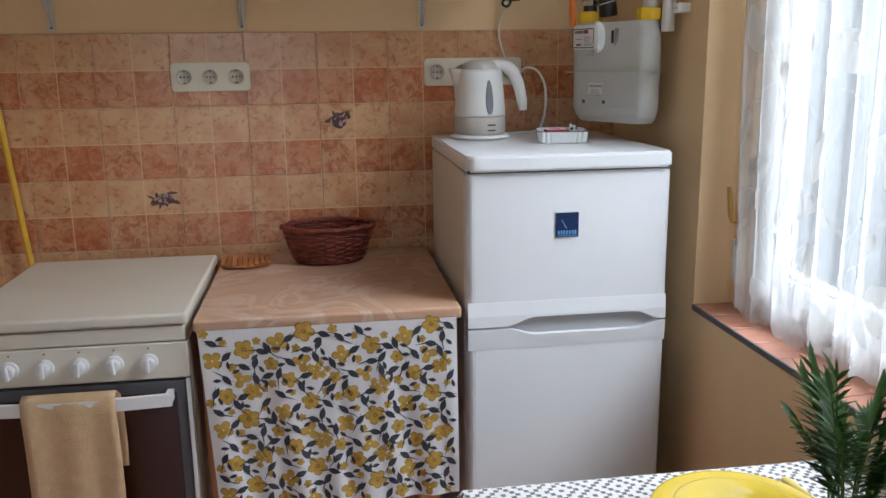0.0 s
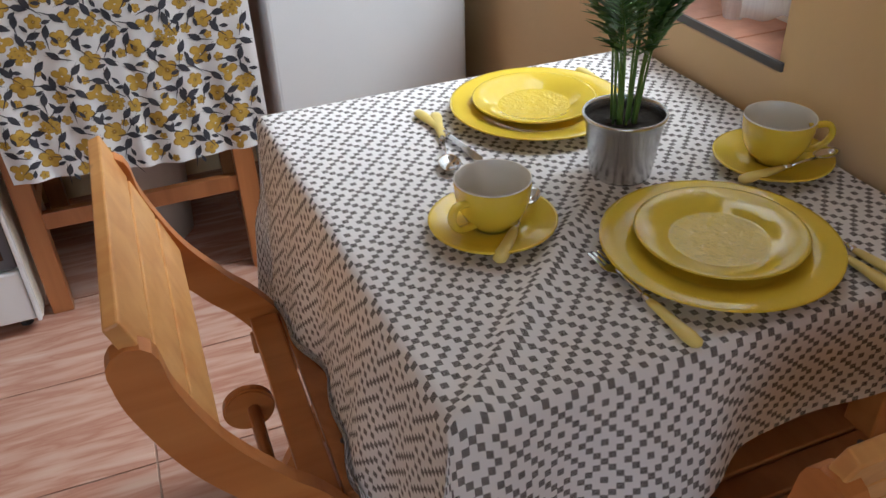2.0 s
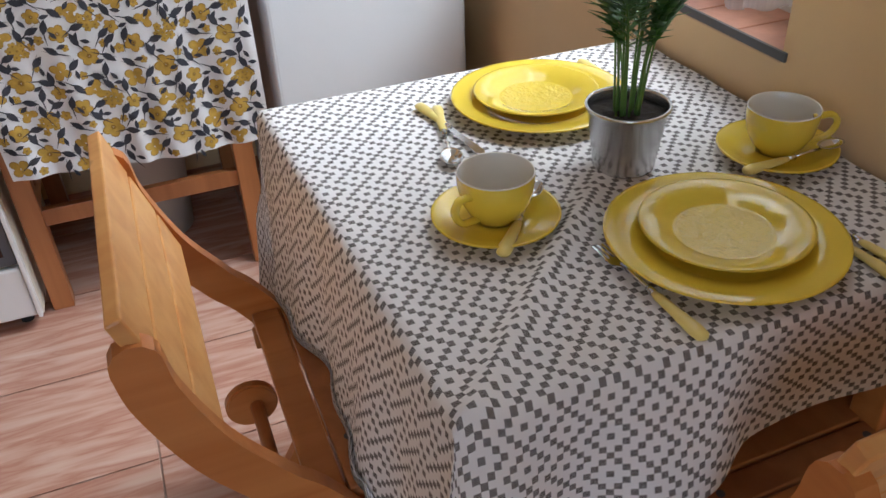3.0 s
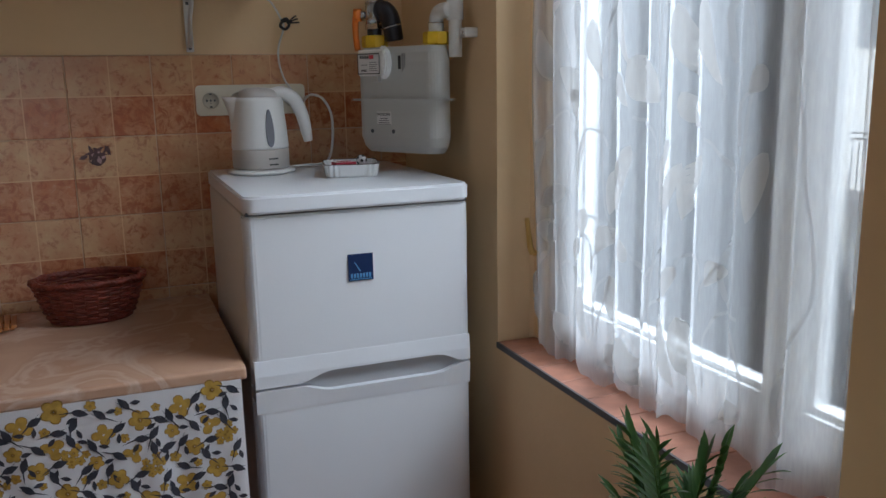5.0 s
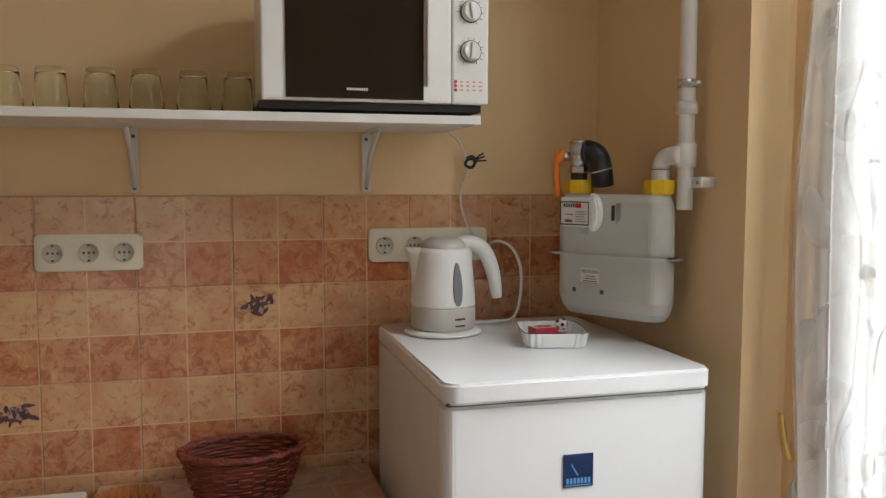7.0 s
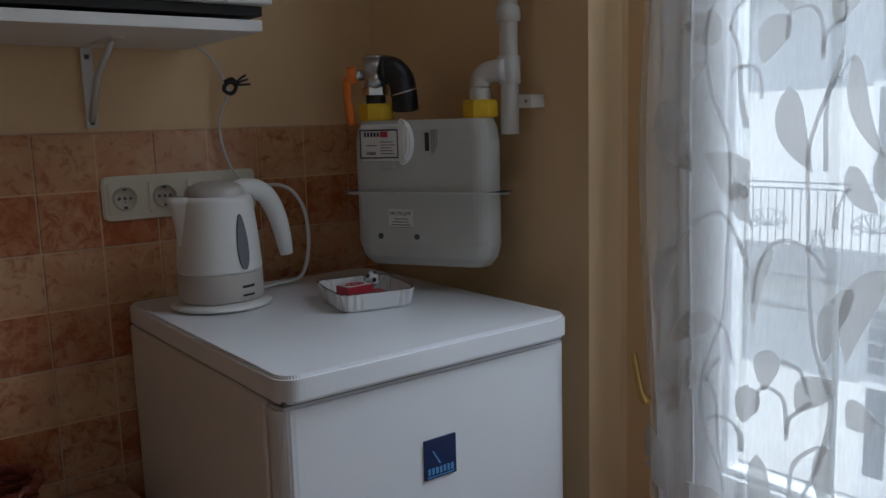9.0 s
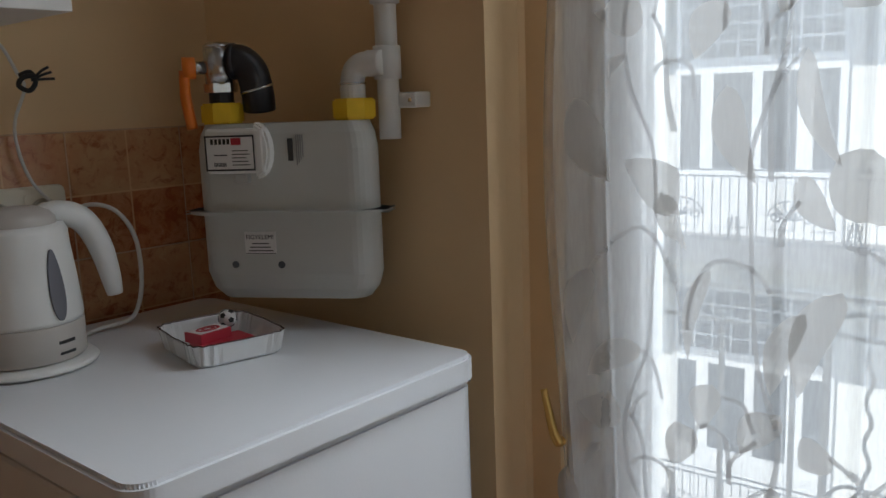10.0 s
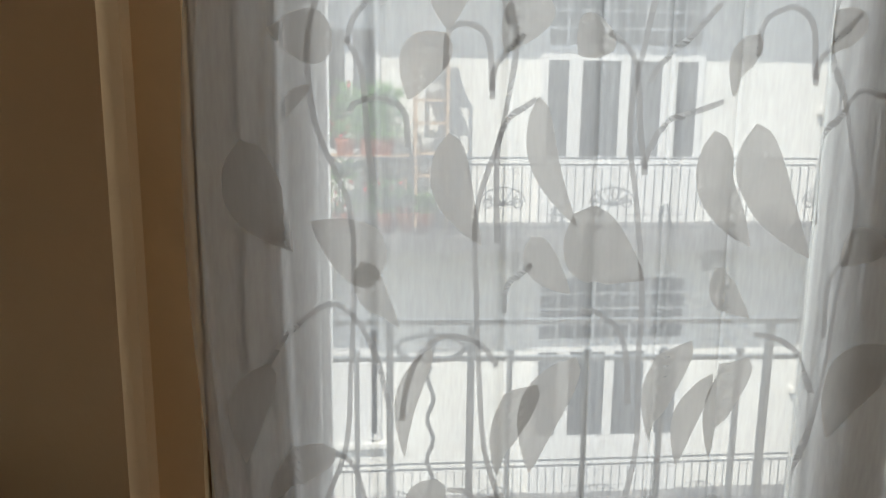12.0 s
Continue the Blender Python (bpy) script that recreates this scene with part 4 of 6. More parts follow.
def potted_palm():
    t = thing("potted_palm", "small green parlour palm in a galvanised pot on the table", "potted plant", (0.696, 0.918, CLZ))
    prof = [(0, 0.002), (0.040, 0.002), (0.0425, 0.0), (0.0435, 0.004), (0.0425, 0.008), (0.0435, 0.012), (0.0545, 0.094), (0.057, 0.096), (0.058, 0.099), (0.057, 0.102), (0.0545, 0.1015), (0.0535, 0.098), (0.0525, 0.085), (0.0522, 0.080)]
    prof = [(a, b * 0.91) for a, b in prof]
    part("pot", lathe(prof, 48), M_STEEL, t, "galvanised steel pot with rolled rim", smooth=True)
    soil = lathe([(0.0525, 0.076), (0.04, 0.079), (0.02, 0.077), (0, 0.080)], 32)
    for v in soil.verts:
        v.co.z += 0.003 * noise.noise(v.co * 90)
    part("soil", soil, M_SOIL, t, smooth=True)
    rng = random.Random(5)
    for i in range(17):
        a = rng.uniform(0, 2 * math.pi)
        r0 = rng.uniform(0.002, 0.018)
        h = rng.uniform(0.17, 0.25)
        lean = rng.uniform(0.010, 0.055)
        if i == 0:
            a, h, lean = math.radians(-35), 0.22, 0.07
        if i == 1:
            a, h, lean = math.radians(160), 0.18, 0.06
        base = Vector((r0 * math.cos(a), r0 * math.sin(a), 0.076))
        tip = Vector((math.cos(a) * (r0 + lean), math.sin(a) * (r0 + lean), 0.085 + h))
        mid = (base + tip) / 2 + Vector((-math.cos(a) * lean * 0.22, -math.sin(a) * lean * 0.22, 0.02))
        path = spline([base, mid, tip], 8)
        fr = part("stem", tube(path, 0.0015, 5, radii=[0.0019 - 0.0011 * k / (len(path) - 1) for k in range(len(path))]), M_STEM, t, smooth=True)
        bm = bmesh.new()
        n = len(path)
        for k in range(int(n * 0.42), n):
            p = path[k]
            d = (path[min(k + 1, n - 1)] - path[max(k - 1, 0)]).normalized()
            side = d.cross(Vector((0, 0, 1)))
            if side.length < 0.05:
                side = Vector((-math.sin(a), math.cos(a), 0))
            side.normalize()
            f = (k - n * 0.42) / (n * 0.58)
            for s in (-1, 1, 0) if k == n - 1 else (-1, 1):
                L = (0.040 + 0.030 * math.sin(math.pi * (0.25 + 0.7 * f))) * rng.uniform(0.8, 1.15)
                way = (d * (0.75 + 0.5 * f) + side * s * 0.85 + Vector((0, 0, rng.uniform(-0.15, 0.05)))).normalized()
                w = 0.0042 * rng.uniform(0.8, 1.2)
                acr = way.cross(Vector((0, 0, 1)))
                acr = acr.normalized() if acr.length > 0.05 else side
                droop = Vector((0, 0, -0.25 * L))
                rows = []
                for u, ww in ((0, 0.25), (0.3, 1.0), (0.65, 0.8), (1.0, 0.05)):
                    c = p + way * L * u + droop * u * u
                    rows.append((bm.verts.new(c - acr * w * ww), bm.verts.new(c + Vector((0, 0, -w * ww * 0.4))), bm.verts.new(c + acr * w * ww)))
                for q, s2 in zip(rows, rows[1:]):
                    for m2 in range(2):
                        bm.faces.new((q[m2], q[m2 + 1], s2[m2 + 1], s2[m2]))
        part("frond", bm, M_LEAF, t, "green feathered frond", smooth=True)


potted_palm()


def folding_chair(x, y, rz, first=True):
    """Folding wooden chair; it faces its own x, its back top near x = 0."""
    t = thing("folding_chair", "varnished pine slatted folding chair pushed up to the table", "chair", (x, y, 0), rz, "folding chairs at the table")
    W = 0.225

    def plank(pts, y0, y1, w, name, mat=M_PINE):
        """A curved plank in the x-z plane."""
        c = spline([(a, 0, b) for a, b in pts], 6)
        left, right = [], []
        for i, p in enumerate(c):
            d = (c[min(i + 1, len(c) - 1)] - c[max(i - 1, 0)]).normalized()
            nrm = Vector((-d.z, 0, d.x))
            left.append(p + nrm * w / 2)
            right.append(p - nrm * w / 2)
        d0 = (c[0] - c[1]).normalized()
        d1 = (c[-1] - c[-2]).normalized()
        cap0 = [c[0] + d0 * w / 2 * math.cos(a) + (left[0] - c[0]) * math.sin(a) for a in (-1.1, -0.6, 0, 0.6, 1.1)]
        out = left + [c[-1]] + right[::-1] + cap0
        own = prism([(p.x, p.z) for p in out], y0, y1)
        # outline lies in x and y of the prism; turn it upright
        bmesh.ops.transform(own, matrix=Matrix(((1, 0, 0, 0), (0, 0, 1, 0), (0, 1, 0, 0), (0, 0, 0, 1))), verts=own.verts)
        bmesh.ops.recalc_face_normals(own, faces=own.faces)
        return part(name, own, mat, t)
    for s in (-1, 1):
        yy = s * W
        plank([(0.006, 0.765), (0.016, 0.71), (0.056, 0.615), (0.115, 0.53), (0.190, 0.43), (0.41, 0.022)], yy - 0.012, yy + 0.012, 0.054, "side_frame")
        plank([(0.44, 0.44), (0.34, 0.33), (0.24, 0.20), (0.14, 0.022)], yy * 0.86 - 0.011, yy * 0.86 + 0.011, 0.052, "rear_leg")
    # back slats, their ends cut straight
    dx, dz = 0.070, -0.212
    L = math.hypot(dx, dz)
    for k in range(3):
        c0 = Vector((-0.004 + dx * (k + 0.5) / 3, 0, 0.822 + dz * (k + 0.5) / 3))
        own = box(-0.0095, 0.0095, -0.230, 0.230, -L / 6 + 0.0019, L / 6 - 0.0019, 0.003)
        bmesh.ops.transform(own, matrix=Matrix.Translation(c0) @ Matrix.Rotation(-math.atan2(dx, -dz), 4, "Y"), verts=own.verts)
        sl = part("back_slat", own, M_PINEL, t, "light varnished pine slat with knots")
    for k in range(7):
        x0 = 0.155 + k * 0.050
        part("seat_slat", box(x0, x0 + 0.046, -W + 0.014, W - 0.014, 0.440, 0.458, 0.003), M_STOOL if k % 2 else M_PINEX, t)
    for s in (-1, 1):
        part("seat_rail", box(0.15, 0.50, s * (W - 0.035) - 0.011, s * (W - 0.035) + 0.011, 0.405, 0.439, 0.003), M_PINEX, t)
        dsk = cyl(0.041, -0.009, 0.009, 28, bevel=0.003)
        bmesh.ops.transform(dsk, matrix=pose(0.118, s * (W - 0.145 if s > 0 else W - 0.024), 0.385, 90, 0, 0), verts=dsk.verts)
        part("pivot_block", dsk, M_PINE, t, smooth=False)
    part("crossbar", tube([(0.125, -W + 0.013, 0.385), (0.125, W - 0.140, 0.385)], 0.0105, 12), M_PINEX, t, smooth=True)
    part("crossbar", tube([(0.30, -W + 0.013, 0.19), (0.30, W - 0.013, 0.19)], 0.0105, 12), M_PINEX, t, smooth=True)
    for k in (1, 4):
        for s in (-1, 1):
            scr = cyl(0.006, 0.4582, 0.4590, 12)
            part("screw", scr, M_GASKET, t, at=pose(0.178 + k * 0.05, s * 0.12, 0))
    return t


chair_a = folding_chair(0.020, 0.982, 0)
chair_b = copy_thing(chair_a, pose(0.780, 0.350, 0, 0, 0, 91))
tagged(chair_b, "varnished pine slatted folding chair by the window wall")
# ---- shelf, oven, glasses, kettle, meter, sockets ----
def wall_shelf():
    t = thing("wall_shelf", "long white wall shelf on small white brackets", "shelf", (0, 0, 0))
    part("board", box(-1.0, 0.557, 2.312, 2.657, 1.717, 1.735, 0.001), M_SHELFW, t)
    for x in (-0.70, -0.164, 0.372):
        b = part("bracket", box(x - 0.010, x + 0.010, 2.655, 2.6595, 1.572, 1.719, 0.001), M_WHITEPIPE, t, "white steel shelf bracket")
        part("arm", box(x - 0.010, x + 0.010, 2.46, 2.655, 1.7145, 1.7188, 0.001), M_WHITEPIPE, b)
        part("brace", tube([(x, 2.655, 1.585), (x, 2.60, 1.66), (x, 2.50, 1.712)], 0.006, 6), M_WHITEPIPE, b, smooth=True)
        for z in (1.582, 1.700):
            part("screw", box(x - 0.004, x + 0.004, 2.652, 2.6552, z - 0.004, z + 0.004, 0.001), M_IRON, b)


wall_shelf()


def microwave():
    x0, x1, yf, yb, z0, z1 = 0.113, 0.575, 2.312, 2.62, 1.757, 2.012
    t = thing("microwave_oven", "white microwave oven with black window on the shelf", "microwave", (-0.008, -0.022, 0))
    part("case", box(x0 + 0.002, x1 - 0.002, yf + 0.03, yb, z0, z1, 0.006), M_PLASTIC, t, "white steel case")
    part("base_plate", box(x0 - 0.004, x1 - 0.01, yf + 0.02, yb, 1.741, 1.7565, 0.002), M_DARK, t)
    d = part("door", box(x0, 0.4955, yf, yf + 0.029, z0, z1, 0.005), M_PLASTIC, t, "white door with black glass")
    part("window", box(0.160, 0.436, yf - 0.003, yf - 0.0004, z0 + 0.005, z1 - 0.005, 0.001), M_BLACKGL, d, "black glass pane")
    hb = bmesh.new()
    prof = [(0.4395, z0 + 0.03), (0.4395, z1 - 0.04), (0.449, z1 - 0.055), (0.455, z1 - 0.085), (0.455, z0 + 0.075), (0.449, z0 + 0.045)]
    prism([(a, b) for a, b in prof], 0, 0.020, bm=hb, bevel=0.002, m=Matrix(((1, 0, 0, 0), (0, 0, -1, yf), (0, 1, 0, 0), (0, 0, 0, 1))))
    part("handle", hb, M_PLASTIC, d, "white moulded grip")
    p = part("control_panel", box(0.4965, x1, yf, yf + 0.029, z0, z1, 0.005), M_PLASTIC, t, "white panel with two round dials")
    for cz in (1.944, 1.864):
        cx = 0.5355
        turn = pose(cx, yf, cz, 90, 0, 0)
        own = cyl(0.0225, 0.0001, 0.003, 40)
        merge(None, own)
        bmesh.ops.transform(own, matrix=turn, verts=own.verts)
        k = part("dial", own, M_INK, p, "round silver dial with a dark ring")
        own = cyl(0.0205, 0.003, 0.0045, 40)
        bmesh.ops.transform(own, matrix=turn, verts=own.verts)
        part("dial_ring", own, M_PLASTIC, k)
        own = cyl(0.0182, 0.0045, 0.016, 40, 0.0168, bevel=0.001)
        box(-0.004, 0.004, -0.0165, 0.0165, 0.016, 0.021, 0.001, bm=own)
        bmesh.ops.transform(own, matrix=turn @ pose(0, 0, 0, 0, 0, 8 if cz > 1.9 else -5), verts=own.verts)
        part("dial_knob", own, M_KNOB, k, "brushed silver knob")
        tk = bmesh.new()
        for i in range(12):
            a = radians(-60 + i * 27)
            own = box(-0.0018, 0.0018, -0.0006, 0.0006, 0, 0.0006)
            merge(tk, own, turn @ pose(0.0265 * math.cos(a), 0.0265 * math.sin(a), 0, 0, 0, math.degrees(a)))
        part("tick_marks", tk, M_INK, p)
    pr = bmesh.new()
    for i in range(3):
        for j in range(4):
            box(0.513 + j * 0.0135, 0.513 + j * 0.0135 + 0.006, yf - 0.0007, yf - 0.0001, 1.784 + i * 0.0085, 1.7865 + i * 0.0085, bm=pr)
    part("print", pr, M_SALMON, p)
    pr = bmesh.new()
    for i in range(3):
        own = cyl(0.0036, 0.0001, 0.0007, 14)
        merge(pr, own, pose(0.5035, yf, 1.7852 + i * 0.0085, 90, 0, 0))
    part("print", pr, M_RED, p)
    pr = bmesh.new()
    for i in range(9):
        box(0.279 + i * 0.0048, 0.2825 + i * 0.0048, yf - 0.0040, yf - 0.0032, z0 + 0.021, z0 + 0.026, bm=pr)
    box(0.5015, 0.514, yf - 0.0007, yf - 0.0001, 1.9775, 1.9805, bm=pr)
    box(0.5015, 0.511, yf - 0.0007, yf - 0.0001, 1.8195, 1.8225, bm=pr)
    part("print", pr, M_PAPER, d)
    for x in (x0 + 0.03, x1 - 0.04):
        for y in (yf + 0.05, yb - 0.04):
            part("foot", cyl(0.010, 1.735, 1.7415, 12), M_DARK, t, at=pose(x, y, 0))


microwave()


def tumbler(x, y, z, rz):
    t = new("drinking_glass")
    t.matrix_basis = pose(x, y, z, 0, 0, rz)
    tagged(t, "clear drinking glass standing upside down on the white shelf", "glass", group="glasses on the shelf")
    h = 0.095
    prof = [(0.0, 0.084), (0.0235, 0.084), (0.0268, 0.078), (0.0300, 0.040), (0.0318, 0.034), (0.0345, 0.002), (0.0355, 0.0), (0.0368, 0.002), (0.0352, 0.030), (0.0328, 0.037), (0.0300, 0.080), (0.0275, 0.0925), (0.0255, h), (0.0, h)]
    part("bowl", lathe(prof, 28), M_TUMBLER, t, smooth=True)
    return t


first_glass = tumbler(0.066, 2.5, 1.7352, 0)
for i in range(1, 9):
    copy_thing(first_glass, pose(0.066 - 0.0925 * i + 0.004 * math.sin(i * 3), 2.5 + 0.004 * math.cos(i * 5), 1.7352, 0, 0, 37 * i))


def kettle():
    t = thing("electric_kettle", "white electric kettle with grey base band on the fridge", "kettle", (0.511, 2.445, 1.2535), 0)
    part("stand", lathe([(0, 0.001), (0.078, 0.0), (0.087, 0.003), (0.088, 0.006), (0.084, 0.010), (0.070, 0.013), (0, 0.013)], 48), M_PLASTIC, t, smooth=True)
    part("base_band", lathe([(0, 0.014), (0.070, 0.014), (0.0735, 0.018), (0.0735, 0.062), (0.0725, 0.064), (0, 0.064)], 48), M_GREYPL, t, "grey beige base band", smooth=True)
    part("body", lathe([(0, 0.0645), (0.0722, 0.0645), (0.0738, 0.070), (0.0700, 0.120), (0.0655, 0.165), (0.0645, 0.186), (0.060, 0.196), (0, 0.198)], 48), M_PLASTIC, t, "white plastic body", smooth=True)
    part("lid", lathe([(0.052, 0.1945), (0.051, 0.204), (0.044, 0.213), (0.030, 0.219), (0.0, 0.221)], 40), M_GREYPL, t, "grey beige domed lid", smooth=True)
    sp = bmesh.new()
    rows = []
    for u in range(7):
        f = u / 6
        z = 0.115 + 0.082 * f
        reach = 0.004 + 0.024 * f * f
        w = 0.012 + 0.012 * f
        r = 0.0700 - 0.006 * f
        rows.append([sp.verts.new(p) for p in ((-r + 0.006, -w, z), (-r - reach * 0.6, -w * 0.55, z), (-r - reach, 0, z + 0.002 * f), (-r - reach * 0.6, w * 0.55, z), (-r + 0.006, w, z))])
    for a, b in zip(rows, rows[1:]):
        for k in range(4):
            sp.faces.new((a[k], a[k + 1], b[k + 1], b[k]))
    sp.faces.new(rows[-1])
    bmesh.ops.recalc_face_normals(sp, faces=sp.faces)
    part("spout", sp, M_PLASTIC, t, smooth=True)
    path = spline([(0.030, -0.002, 0.200), (0.060, -0.004, 0.206), (0.092, -0.006, 0.190), (0.112, -0.008, 0.150), (0.122, -0.009, 0.105), (0.126, -0.009, 0.078)], 6)
    hb = tube(path, 0.014, 16, radii=[0.010 + 0.008 * math.sin(math.pi * min(1, 0.25 + 0.7 * i / (len(path) - 1))) for i in range(len(path))])
    part("handle", hb, M_PLASTIC, t, "white drooping handle", smooth=True)
    gz = bmesh.new()
    pts = [(0.0105 * math.cos(a) * (1 - 0.25 * math.sin(a)), 0.048 * math.sin(a)) for a in [2 * math.pi * k / 32 for k in range(32)]]
    prism(pts, 0, 0.004, bm=gz, m=pose(0, 0, 0, 0, 0, 12) @ pose(0, -0.0685, 0.118, 85, 0, 0))
    part("water_gauge", gz, material("grey_gauge", (0.16, 0.16, 0.18), 0.15), t, "grey oval water gauge")
    lb = bmesh.new()
    for i in range(6):
        merge(lb, box(-0.0018, 0.0018, -0.0005, 0.0005, -0.0022, 0.0022), Matrix.Rotation(radians(8 + i * 3.4), 4, "Z") @ pose(0, -0.0738, 0.041))
    for i in range(3):
        merge(lb, box(-0.0042, 0.0042, -0.0005, 0.0005, -0.0018, 0.0018), Matrix.Rotation(radians(10 + i * 6.4), 4, "Z") @ pose(0, -0.0738, 0.026))
    part("print", lb, M_INK, t)
    cord = spline([(0.665, 2.628, 1.425), (0.680, 2.58, 1.450), (0.706, 2.54, 1.440), (0.724, 2.52, 1.395), (0.722, 2.51, 1.325), (0.710, 2.52, 1.272), (0.685, 2.535, 1.259), (0.655, 2.53, 1.2595), (0.600, 2.50, 1.260), (0.572, 2.47, 1.261)], 8)
    c = new("kettle_cord", mesh_from(tube(cord, 0.0036, 10), "kettle_cord", M_PLASTIC, True))
    tagged(c, "white kettle cord looped behind the kettle on the fridge", "cord")


kettle()


def socket_strip(x0, n, z, name_label, plugged=()):
    pitch = 0.0755
    t = thing("socket_strip", name_label, "socket", (x0, WALL_Y, z), 0, "wall sockets")
    W = n * pitch + 0.004
    m = Matrix(((1, 0, 0, 0), (0, 0, -1, 0), (0, 1, 0, 0), (0, 0, 0, 1)))
    part("frame", prism(rounded(0, W, -0.042, 0.042, 0.012), 0.0, 0.009, bevel=0.003, m=m), M_SOCKET, t, "cream white plastic frame")
    for i in range(n):
        cx = 0.002 + pitch * (i + 0.5)
        s = part("socket", prism(rounded(cx - 0.031, cx + 0.031, -0.031, 0.031, 0.006), 0.009, 0.0125, bevel=0.0015, m=m), M_SOCKET, t)
        ring = lathe([(0.0225, 0.0120), (0.0225, 0.0172), (0.0210, 0.0178), (0.0198, 0.0170), (0.0192, 0.0130), (0, 0.0130)], 28)
        bmesh.ops.transform(ring, matrix=pose(cx, 0, 0, 90, 0, 0), verts=ring.verts)
        w = part("well", ring, M_WELL, s, smooth=True)
        if i in plugged:
            pb = cyl(0.017, 0.0045, 0.030, 20, 0.013, bevel=0.002)
            bmesh.ops.transform(pb, matrix=pose(cx, 0, 0, 90, 0, 0), verts=pb.verts)
            part("plug", pb, M_SOCKET, t)
            continue
        # Dark discs stand in for the shade of the pin holes; clips beside.
        hb = bmesh.new()
        for dx in (-0.0105, 0.0, 0.0105):
            own = cyl(0.0032, 0.0132, 0.0136, 12)
            merge(hb, own, pose(cx + dx, 0, 0, 90, 0, 0))
        box(cx - 0.0012, cx + 0.0012, -0.0137, -0.0132, -0.009, -0.0066, bm=hb)
        for dz in (-0.0172, 0.0172):
            box(cx - 0.003, cx + 0.003, -0.0165, -0.0131, dz - 0.0022, dz + 0.0022, bm=hb)
        part("holes_and_clips", hb, M_IRON, s)
    return t


socket_strip(-0.380, 3, 1.4365, "cream triple wall socket on the tiles above the counter")
socket_strip(0.376, 4, 1.440, "cream quadruple wall socket behind the kettle", plugged=(2, 3))


def oven_cord():
    t = thing("power_cord", "thin white cord tied with a black twist above the sockets", "cord", (0, 0, 0))
    pts = spline([(0.575, 2.64, 1.722), (0.598, 2.63, 1.700), (0.622, 2.64, 1.660), (0.626, 2.63, 1.635), (0.612, 2.645, 1.585), (0.610, 2.64, 1.540), (0.625, 2.64, 1.490), (0.650, 2.63, 1.450), (0.645, 2.628, 1.440)], 8)
    part("wire", tube(pts, 0.0027, 8), M_WHITEPIPE, t, smooth=True)
    ring = spline([(0.620, 2.63, 1.655), (0.634, 2.622, 1.660), (0.640, 2.62, 1.645), (0.630, 2.622, 1.632), (0.616, 2.625, 1.640), (0.622, 2.62, 1.652), (0.640, 2.618, 1.655)], 6)
    part("tie", tube(ring, 0.004, 8), M_DARK, t, "black twisted cable tie", smooth=True)
    for d in ((0.030, 0.012), (0.034, 0.002), (0.026, 0.020)):
        part("tie_end", tube([(0.634, 2.62, 1.648), (0.634 + d[0] * 0.6, 2.617, 1.648 + d[1] * 0.7), (0.634 + d[0], 2.615, 1.648 + d[1])], 0.0022, 6), M_DARK, t, smooth=True)


oven_cord()


